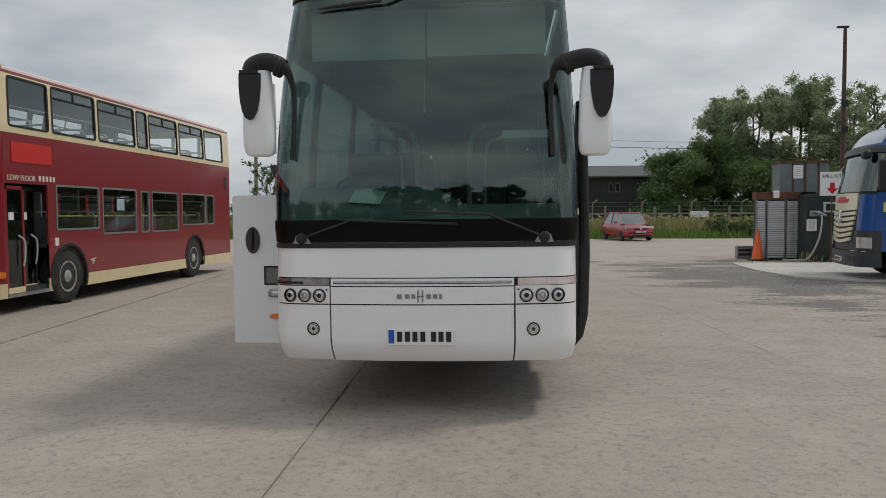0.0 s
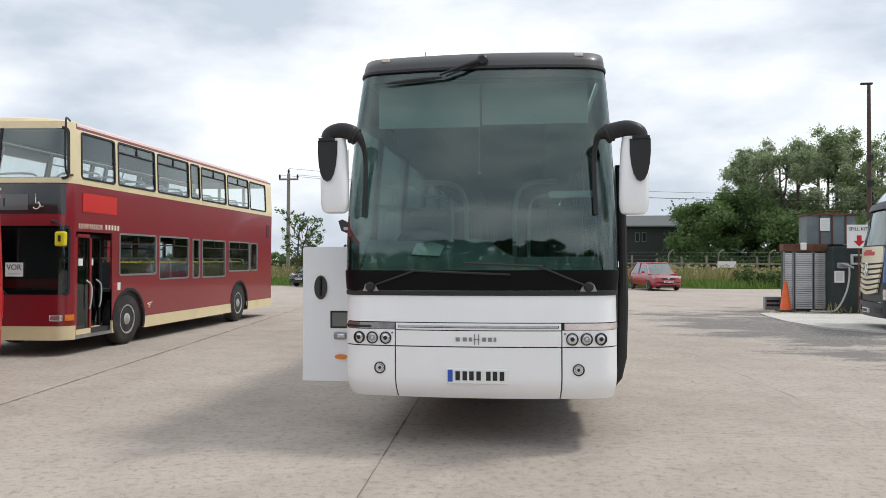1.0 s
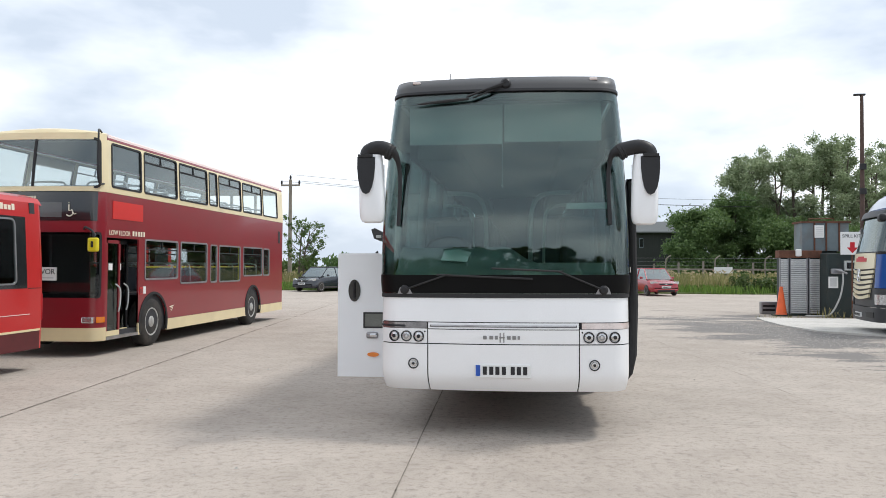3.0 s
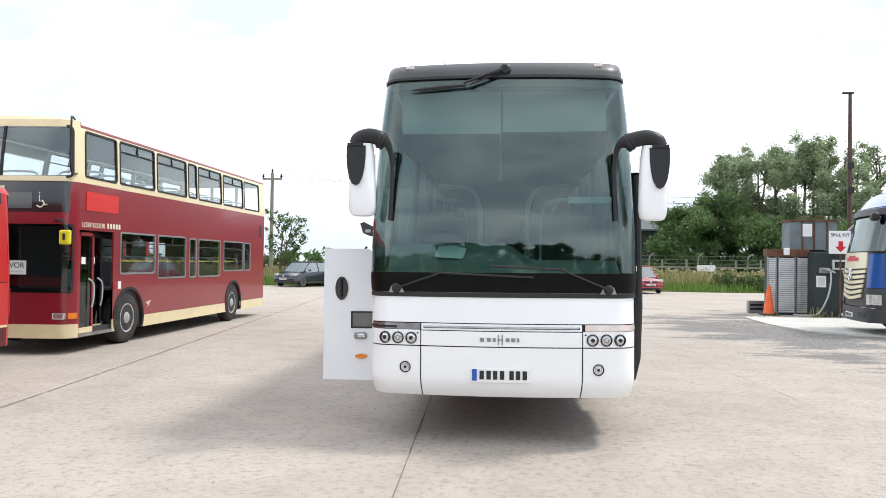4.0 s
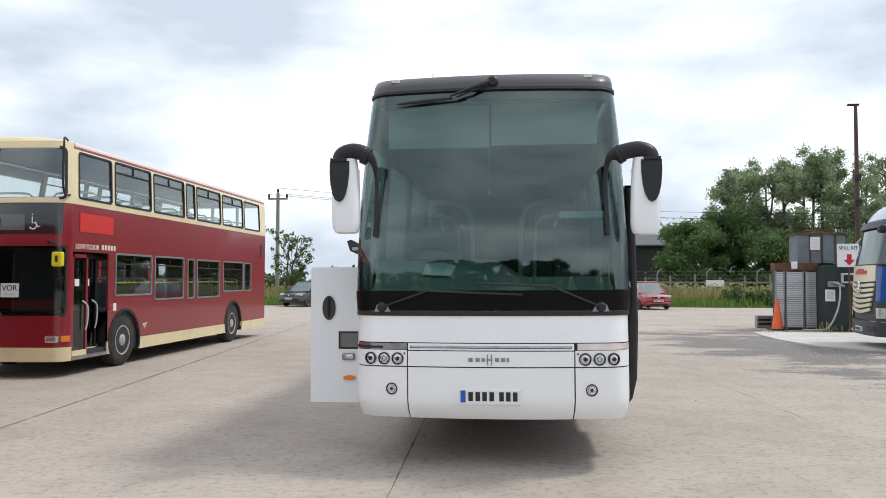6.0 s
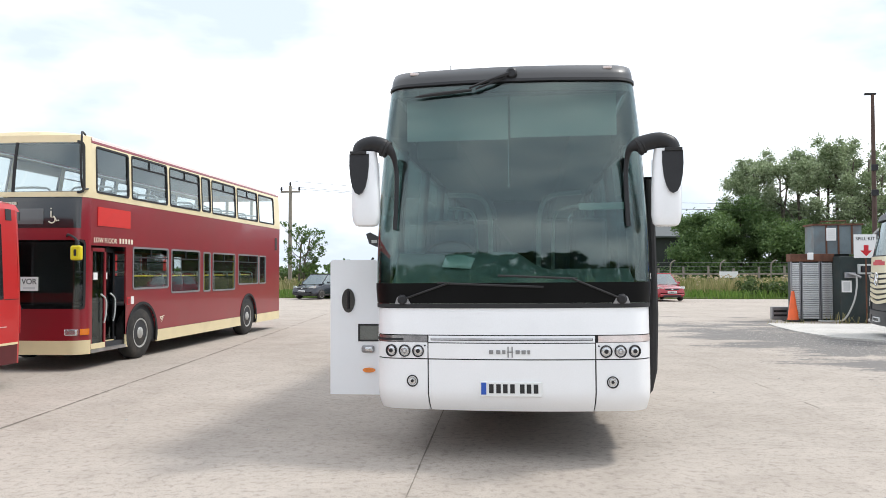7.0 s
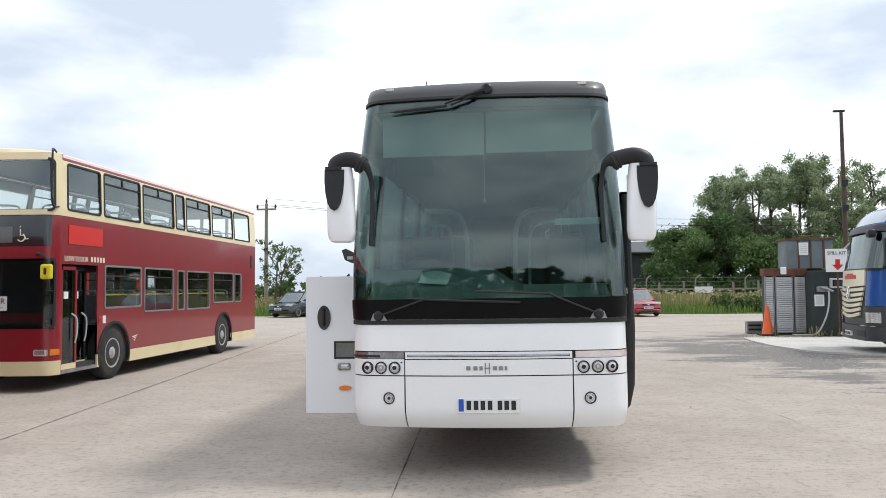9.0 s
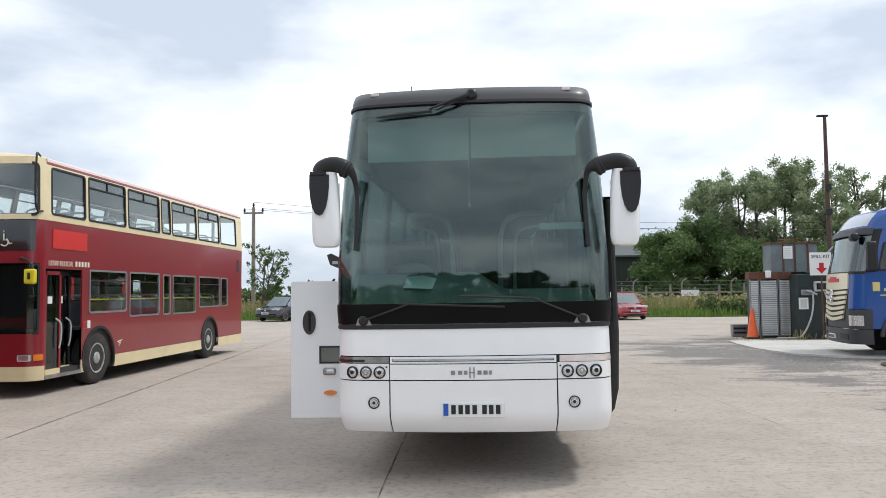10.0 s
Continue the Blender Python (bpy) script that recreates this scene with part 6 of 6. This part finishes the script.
# poles
COLUMN = mat("dark_brown_column_paint", (0.075, 0.045, 0.035), 0.75, vary=0.4, scale=3, bump=0.3)
pl = base("lamp_column", pose(12.38, 22.4, 0), "slim dark brown steel column with a small head", "pole")
part("shaft", lathe(bmesh.new(), [(0.085, 0), (0.08, 4), (0.06, 7.6), (0.055, 7.95), (0, 7.95)], Matrix(), 16), COLUMN, pl, smooth=True)
part("head", bbox(-0.28, 0.12, -0.06, 0.06, 7.93, 8.0, 0.015), BLACK, pl)
for z in (4.3, 5.2):
    part("bracket_box", bbox(-0.12, 0.1, -0.14, -0.05, z, z + 0.22, 0.01), BLACK, pl)
up_ = base("utility_pole", pose(-18.1, 50.5, 0), "wooden electricity pole with a crossarm and insulators", "pole")
part("shaft", lathe(bmesh.new(), [(0.17, 0), (0.12, 8.2), (0, 8.25)], Matrix(), 14), WOOD_GREY, up_, smooth=True)
part("crossarm", bbox(-0.75, 0.75, -0.08, 0.06, 7.7, 7.83), WOOD_GREY, up_)
for x in (-0.7, 0.0, 0.7):
    part("insulator", lathe(bmesh.new(), [(0.05, 0), (0.09, 0.12), (0.06, 0.3), (0, 0.32)], Matrix.Translation((x, 0, 7.83 + (0.4 if x == 0 else 0))), 10), BLACK, up_)
for x in (-0.7, 0.0, 0.7):
    z = 8.1 + (0.5 if x == 0 else 0)
    w_ = part("power_line", tube(bmesh.new(), [(-18.1 + x * (1 - k / 20) + 75 * k / 20, 50.5 + 14 * k / 20, z - 1.6 * 4 * (k / 20) * (1 - k / 20)) for k in range(21)], 0.014, 4), BLACK)
    tagged(w_, "thin black overhead power line", "cable", "overhead lines")


# ---- parked cars ----
def car(name, m, label, paint, length, width, height, nose, style):
    """Local: front faces -y, wheels on z = 0."""
    c = base(name, m, label, "car", "cars parked by the grass")
    hw = width / 2
    belt = 0.90
    # body: stations from nose to tail (y, half width, low z, top z)
    st = [(0.0, 0.72 * hw, 0.34, 0.58), (0.06, 0.86 * hw, 0.24, 0.68), (0.25, 0.95 * hw, 0.2, 0.74 + nose), (0.7, hw, 0.19, 0.84 + nose), (1.05, hw, 0.19, belt), (2.0, hw, 0.19, belt + 0.02), (length - 0.7, hw, 0.19, belt + 0.04), (length - 0.15, 0.95 * hw, 0.24, belt), (length, 0.84 * hw, 0.36, 0.8)]
    bm = bmesh.new()
    rings = []
    for y, w, z0, z1 in st:
        prof = [(-0.84 * w, z0), (-w, z0 + 0.12), (-w, z1 - 0.22), (-0.96 * w, z1 - 0.06), (-0.86 * w, z1), (-0.4 * w, z1 + 0.015), (0.4 * w, z1 + 0.015), (0.86 * w, z1), (0.96 * w, z1 - 0.06), (w, z1 - 0.22), (w, z0 + 0.12), (0.84 * w, z0)]
        rings.append([bm.verts.new((x, y, z)) for x, z in prof])
    for a, b in zip(rings, rings[1:]):
        for i in range(12):
            bm.faces.new((a[i], a[(i + 1) % 12], b[(i + 1) % 12], b[i]))
    bm.faces.new(rings[0])
    bm.faces.new(rings[-1][::-1])
    part("body", bm, paint, c, smooth=True)
    # cabin: glass below, painted roof and pillars over it
    y0, y1, y2, y3 = 0.88, 1.62, length - 0.85, length - 0.2
    def cabin(lo, hi, grow):
        bm = bmesh.new()
        a = [bm.verts.new(v) for v in ((-0.88 * hw - grow, y0 + 0.02 - grow, lo), (0.88 * hw + grow, y0 + 0.02 - grow, lo), (0.88 * hw + grow, y3 + grow, lo), (-0.88 * hw - grow, y3 + grow, lo))]
        k = (hi - belt) / (height - belt)
        ya, yb, w = y0 + (y1 - y0) * k, y3 + (y2 - y3) * k * 0.8, hw * (0.88 - 0.18 * k)
        b = [bm.verts.new(v) for v in ((-w, ya, hi), (w, ya, hi), (w, yb, hi), (-w, yb, hi))]
        bm.faces.new(b)
        for i in range(4):
            bm.faces.new((a[i], a[(i + 1) % 4], b[(i + 1) % 4], b[i]))
        return bm
    g = part("cabin_glass", cabin(belt, height - 0.06, 0), CAR_GLASS, c)
    g.visible_shadow = False
    bm = bmesh.new()
    w = hw * 0.72
    box(bm, -w, w, y1 - 0.08, y2 + 0.08, height - 0.08, height, 0.035, 3)
    part("roof", bm, paint, c)
    for sg in (-1, 1):
        for (ya, yb) in ((y0, y1), (2.35, 2.3), (y3 - 0.05, y2)):
            bm = bmesh.new()
            tube(bm, [(sg * 0.88 * hw, ya, belt - 0.02), (sg * 0.715 * hw, yb, height - 0.04)], 0.035, 6)
            part("pillar", bm, paint, c)
        part("door_mirror", bbox(sg * (hw + 0.08) - 0.09, sg * (hw + 0.08) + 0.09, 1.2, 1.3, 0.93, 1.05, 0.04, 3), paint, c)
        bm = bmesh.new()
        prism(bm, [(0.42, 0.60), (0.78, 0.66), (0.82, 0.80), (0.62, 0.80), (0.45, 0.72)], lambda u, v, d: Vector((sg * u * hw / 0.85, 0.06 + 0.35 * max(0, u - 0.45) + d, v)), 0.1)
        part("headlamp", bm, LENS, c)
    part("grille", bbox(-0.38, 0.38, -0.005, 0.1, 0.60, 0.69, 0.02), BLACK, c)
    part("grille_badge", bbox(-0.06, 0.06, -0.015, 0.02, 0.61, 0.68, 0.02), CHROME, c)
    part("front_bumper", bbox(-0.80 * hw, 0.80 * hw, -0.03, 0.2, 0.27, 0.40, 0.04, 3), BLACK if style == "dark" else paint, c)
    part("lower_intake", bbox(-0.5, 0.5, -0.035, 0.05, 0.24, 0.34, 0.015), BLACK, c)
    pt = part("number_plate", bbox(-0.26, 0.26, -0.045, 0.0, 0.43, 0.54, 0.004), PLATE_W, c)
    for k in range(7):
        x = -0.2 + 0.066 * k
        part("bar", bbox(x - 0.02, x + 0.02, -0.048, -0.04, 0.45, 0.52), INK, pt)
    bm = bmesh.new()
    box(bm, -0.9 * hw, 0.9 * hw, 0.7, length - 0.4, 0.22, 0.85)
    for sg in (-1, 1):
        box(bm, sg * 0.36 - 0.22, sg * 0.36 + 0.22, 1.95, 2.1, 0.8, 1.25, 0.05)
        box(bm, sg * 0.36 - 0.22, sg * 0.36 + 0.22, length - 1.1, length - 0.95, 0.8, 1.2, 0.05)
    part("interior", bm, BUS_DARK, c)
    for y in (0.75, length - 0.75):
        for sg, rot in ((1, OUT_RIGHT), (-1, OUT_LEFT)):
            wheel(c, Matrix.Translation((sg * (hw - 0.07), y, 0.3)) @ rot, 0.30, 0.18, bolts=5, rim_ratio=0.66)
    return c


car("hatchback_car", pose(7.75, 36.0, 0, 0, 0, 14), "small bright red hatchback car facing the yard", CAR_RED, 3.9, 1.70, 1.53, 0.0, "red")
car("hatchback_car", pose(-13.25, 37.6, 0, 0, 0, -24), "dark blue hatchback car with black bumper", CAR_DARK, 4.15, 1.80, 1.50, -0.02, "dark")


# ---- barn ----
barn = base("barn", pose(-6.0, 76.0, 0), "dark sheeted barn with a shallow grey roof", "barn")
W_, D_ = 24.0, 16.0
bm = bmesh.new()
box(bm, 0, W_, 0, D_, 0, 5.2)
part("wall", bm, BARN_WALL, barn)
bm = bmesh.new()
prism(bm, [(-0.5, 5.15), (-0.5, 5.3), (6.5, 6.75), (8, 6.8), (9.5, 6.75), (D_ + 0.5, 5.3), (D_ + 0.5, 5.15)], lambda u, v, d: Vector((-0.4 + d, u, v)), W_ + 0.8)
part("roof", bm, BARN_ROOF, barn)
for x in (17.2, 17.9, 20.7, 21.4):
    w = part("window", bbox(x, x + 0.45, -0.05, 0.02, 3.6, 4.6), TANK, barn)
    part("pane", bbox(x + 0.06, x + 0.39, -0.06, -0.04, 3.68, 4.52), BLACK_GLOSS, w)
for k in range(60):
    part("sheet_rib", bbox(0.2 + 0.4 * k, 0.24 + 0.4 * k, -0.03, 0.0, 0.0, 5.15), BARN_WALL, barn)


# ---- planting ----
def leaves(centres, radii, counts, size, seed, flat=0.85):
    """Leaf clumps: bent quads scattered through overlapping balls, denser towards the outside."""
    rg = np.random.default_rng(seed)
    vs, fs = [], []
    for (c, r, n) in zip(centres, radii, counts):
        d = rg.normal(size=(n, 3))
        d /= np.linalg.norm(d, axis=1)[:, None]
        q = np.asarray(c) + d * (r * np.minimum(1.7, np.abs(rg.normal(0.55, 0.38, size=(n, 1))))) * np.array([1, 1, flat])
        u = rg.normal(size=(n, 3))
        u /= np.linalg.norm(u, axis=1)[:, None]
        v = np.cross(u, rg.normal(size=(n, 3)))
        v /= np.linalg.norm(v, axis=1)[:, None] + 1e-9
        s = size * rg.uniform(0.6, 1.4, size=(n, 1))
        nrm = np.cross(u, v) * s * 0.25
        pts = np.stack([q - u * s, q - v * s * 0.55 + nrm, q + u * s, q + v * s * 0.55 + nrm], 1).reshape(-1, 3)
        k0 = len(vs)
        vs.extend(pts.tolist())
        fs.extend([(k0 + 4 * i, k0 + 4 * i + 1, k0 + 4 * i + 2, k0 + 4 * i + 3) for i in range(n)])
    return vs, fs


def tree(x, y, h, crown_r, leaf, label, seed, low=0.2, clumps=60, per=110, size=0.17, trunks=1, lean=0.0, ragged=1.0, upswept=0.0):
    rnd = random.Random(seed)
    ob = base("tree", pose(x, y, 0), label, "tree", "trees beyond the yard")
    cs, rs = [], []
    bm = bmesh.new()
    for k in range(trunks):
        bx, by = (rnd.uniform(-0.35, 0.35) * crown_r, rnd.uniform(-0.3, 0.3) * crown_r) if trunks > 1 else (0, 0)
        path = [(bx, by, -0.1)]
        for j in range(1, 6):
            path.append((bx + lean * j / 5 + rnd.uniform(-0.12, 0.12) * j * 0.5, by + rnd.uniform(-0.1, 0.1) * j * 0.5, h * 0.88 * j / 5))
        tube(bm, smooth_path(path, 3), [h * 0.019 * (1 - 0.85 * i / 15) + 0.012 for i in range(16)], 8)
        for b in range(int(16 / trunks) + 5):
            t = rnd.uniform(max(0.22, low), 0.95)
            z = h * 0.88 * t
            a = rnd.uniform(0, 6.283)
            reach = crown_r * (0.35 + 0.65 * math.sin(math.pi * min(1, (t - low * 0.5) / (1.05 - low * 0.5))) ** 0.7) * rnd.uniform(0.6, 1.1)
            s = Vector(path[min(5, int(t * 5))])
            s.z = z
            e = Vector((s.x + reach * math.cos(a), s.y + reach * math.sin(a), z + (upswept + rnd.uniform(0.15, 0.5)) * reach))
            mid = (s + e) / 2 + Vector((0, 0, rnd.uniform(-0.1, 0.25) * reach))
            tube(bm, smooth_path([s, mid, e], 3), [0.055 * h / 9 * (1 - 0.8 * i / 6) for i in range(7)], 5)
            for q in (0.55, 0.8, 1.0):
                p = s.lerp(e, q) + Vector((rnd.uniform(-0.3, 0.3), rnd.uniform(-0.3, 0.3), rnd.uniform(-0.1, 0.4)))
                cs.append(tuple(p))
                rs.append(crown_r * rnd.uniform(0.20, 0.36) * ragged)
    part("trunk", bm, BARK, ob, smooth=True)
    rnd2 = random.Random(seed + 1)
    while len(cs) < clumps:
        a, k, t = rnd2.uniform(0, 6.283), rnd2.random() ** 0.5, rnd2.uniform(low, 1.0)
        w = crown_r * math.sin(math.pi * min(1.0, (t - low) / (1.02 - low) * 0.82 + 0.14)) ** 0.6
        cs.append((w * k * math.cos(a) + lean * t, w * k * math.sin(a), h * t))
        rs.append(crown_r * rnd2.uniform(0.14, 0.32) * ragged)
    vs, fs = leaves(cs, rs, [int(per * 1.12 * (r / (0.22 * crown_r)) ** 2) for r in rs], size, seed)
    raw("crown", vs, fs, leaf, ob)
    return ob


GREY_T = "tall grey-green poplar-like tree with a ragged airy crown"
DARK_T = "dense dark green tree at the edge of the field"
tree(15.3, 62, 6.4, 2.7, LEAF_DARK, DARK_T, 11, 0.02, 117, 225, 0.115, 2)
tree(18.6, 64, 7.8, 2.8, LEAF_DARK, DARK_T, 12, 0.02, 117, 225, 0.115, 2)
tree(20.9, 66, 12.4, 2.7, LEAF_GREY, GREY_T, 13, 0.12, 117, 190, 0.11, 3, ragged=0.9, upswept=0.3)
tree(23.4, 65, 12.0, 2.7, LEAF_GREY, GREY_T, 14, 0.15, 104, 165, 0.11, 3, ragged=0.85, upswept=0.35)
tree(26.2, 66, 13.6, 3.0, LEAF_GREY, GREY_T, 15, 0.15, 117, 172, 0.11, 3, ragged=0.85, upswept=0.35)
tree(29.0, 65, 13.0, 2.7, LEAF_GREY, GREY_T, 16, 0.15, 104, 150, 0.11, 3, ragged=0.85, upswept=0.35)
tree(31.4, 67, 12.2, 2.2, LEAF_GREY, GREY_T, 17, 0.2, 78, 110, 0.11, 3, ragged=0.8, upswept=0.4)
tree(34.9, 70, 14.8, 2.3, LEAF_GREY, GREY_T, 18, 0.25, 70, 85, 0.11, 3, ragged=0.75, upswept=0.4)
tree(38.0, 70, 13.6, 2.2, LEAF_GREY, GREY_T, 19, 0.25, 66, 85, 0.11, 3, ragged=0.75, upswept=0.4)
tree(42.4, 72, 13.0, 2.8, LEAF_GREY, GREY_T, 20, 0.2, 78, 120, 0.11, 3)
tree(21.6, 60, 5.5, 2.6, LEAF_DARK, DARK_T, 21, 0.0, 104, 225, 0.115, 2)
tree(25.5, 60, 5.2, 3.0, LEAF_DARK, DARK_T, 22, 0.0, 117, 225, 0.115, 2)
tree(30.5, 61, 5.4, 3.2, LEAF_DARK, DARK_T, 23, 0.0, 117, 225, 0.115, 2)
tree(36.5, 62, 4.8, 3.4, LEAF_DARK, DARK_T, 24, 0.0, 117, 225, 0.115, 2)
tree(-15.7, 46.5, 4.6, 1.75, LEAF_BRIGHT, "young ash-like tree with upswept feathery branches", 30, 0.16, 120, 48, 0.085, 2, ragged=0.5, upswept=0.55)


def hedge(name, label, x0, x1, y0, y1, h, leaf, seed, n, size):
    rg = np.random.default_rng(seed)
    cs, rs = [], []
    for _ in range(n):
        x = rg.uniform(x0, x1)
        hh = h * (0.62 + 0.38 * noise.noise((x * 0.16, seed, 0)) + 0.2 * rg.uniform(-1, 1))
        cs.append((x, rg.uniform(y0, y1), max(0.15, hh * rg.uniform(0.25, 0.85))))
        rs.append(h * rg.uniform(0.2, 0.38))
    vs, fs = leaves(cs, rs, [90] * n, size, seed)
    return tagged(raw(name, vs, fs, leaf), label, "hedge", kind="stuff")


hedge("hedge", "rough green hedge and scrub along the field edge", -60, -17, 52, 58, 2.4, HEDGE, 41, 170, 0.16)
hedge("hedge", "rough green hedge and scrub along the field edge", -17, 6, 56, 62, 2.0, HEDGE, 42, 90, 0.16)
hedge("hedge", "low dark scrub under the tall trees", 12, 60, 58, 63, 3.6, LEAF_DARK, 43, 240, 0.15)
hedge("scrub", "bramble scrub beside the fuelling point", 13, 26, 40, 44, 1.6, HEDGE, 44, 60, 0.11)
hedge("far_woods", "distant line of low woods on the horizon", -220, 220, 190, 215, 5.5, LEAF_DARK, 45, 260, 0.55)


# grass verge: blades and weeds, one mesh each
def blades(name, label, x0, x1, y0, y1, n, h0, h1, w, leaf, seed, edge=0.0):
    rg = np.random.default_rng(seed)
    x, y = rg.uniform(x0, x1, n), rg.uniform(y0, y1, n)
    y = y + edge * np.sin(x * 0.9) * 0.3
    h, a = rg.uniform(h0, h1, n), rg.uniform(0, 6.283, n)
    lean = rg.normal(0, 0.25, (n, 2)) * h[:, None]
    ww = w * rg.uniform(0.6, 1.4, n)
    p0 = np.stack([x - ww * np.cos(a), y - ww * np.sin(a), np.full(n, -0.02)], 1)
    p1 = np.stack([x + ww * np.cos(a), y + ww * np.sin(a), np.full(n, -0.02)], 1)
    p2 = np.stack([x + lean[:, 0] + ww * 0.4 * np.cos(a), y + lean[:, 1] + ww * 0.4 * np.sin(a), h], 1)
    p3 = np.stack([x + lean[:, 0] - ww * 0.4 * np.cos(a), y + lean[:, 1] - ww * 0.4 * np.sin(a), h * 0.96], 1)
    vs = np.stack([p0, p1, p2, p3], 1).reshape(-1, 3).tolist()
    return tagged(raw(name, vs, [(4 * i, 4 * i + 1, 4 * i + 2, 4 * i + 3) for i in range(n)], leaf), label, "grass", kind="stuff")


verge = part("verge_bank", bbox(-70, 70, 40.2, 58, -0.3, 0.06, 0.05), GRASS_GROUND)
tagged(verge, "grassy verge bank along the yard's far edge", "verge", kind="structure")
blades("grass", "rough bright green grass along the yard's edge", -40, 42, 40.1, 46, 26000, 0.15, 0.55, 0.035, GRASS, 51, 1)
blades("tall_grass", "tall seeding grass and weeds in the verge", -40, 42, 43, 55, 26000, 0.5, 1.25, 0.04, WEEDS, 52)
rg = np.random.default_rng(53)
cs = [(x, y, z) for x, y, z in zip(rg.uniform(-36, 40, 900), rg.uniform(44, 53, 900), rg.uniform(0.75, 1.35, 900))]
vs, fs = leaves(cs, [0.16] * 900, [7] * 900, 0.075, 53, 0.4)
tagged(raw("wild_flowers", vs, fs, FLOWER), "pale flowering weed heads in the verge", "flowers", kind="stuff")
blades("weeds", "dry weeds growing at the foot of the cabinets", 9.4, 11.2, 18.2, 19.4, 70, 0.08, 0.35, 0.012, WEEDS, 54)
blades("weeds", "dry weeds growing in the cracked tarmac edge", 7.4, 9.2, 17.9, 18.5, 45, 0.04, 0.16, 0.012, WEEDS, 55)

# field fence
fence = base("field_fence", pose(0, 55.5, 0), "post-and-rail field fence with cranked wire posts", "fence")
for k in range(26):
    x = 4.5 + 1.9 * k
    part("post", bbox(x - 0.07, x + 0.07, -0.07, 0.07, 0, 1.85 + 0.1 * ((k * 7) % 3)), WOOD_GREY, fence)
    if k % 2:
        part("cranked_post", tube(bmesh.new(), smooth_path([(x + 0.9, 0, 0), (x + 0.9, 0, 1.9), (x + 1.0, 0, 2.3), (x + 1.3, 0, 2.5)], 4), 0.05, 6), WOOD_GREY, fence)
for z in (0.85, 1.35):
    part("rail", bbox(4.5, 52, -0.11, -0.07, z, z + 0.13), WOOD_GREY, fence)
for z in (1.7, 2.0, 2.3):
    part("wire", tube(bmesh.new(), [(4.5, 0, z), (52, 0, z)], 0.012, 4), STEEL_DULL, fence)
part("fence_board", bbox(14.8, 16.2, -0.14, -0.11, 1.1, 1.6), PAPER, fence)

# row of trees and a long shed behind the camera, closing the yard
hedge("hedge", "high dark hedge closing the yard behind", -80, 80, -84, -78, 6.0, HEDGE, 61, 330, 0.3)
for k, (x, h) in enumerate(((-22, 11), (-15, 13), (-6, 10.5), (5, 12), (13, 11), (21, 13))):
    tree(x, -79 - (k % 3) * 3, h, 4.5, HEDGE, DARK_T, 70 + k, 0.05, 60, 70, 0.3, 2)
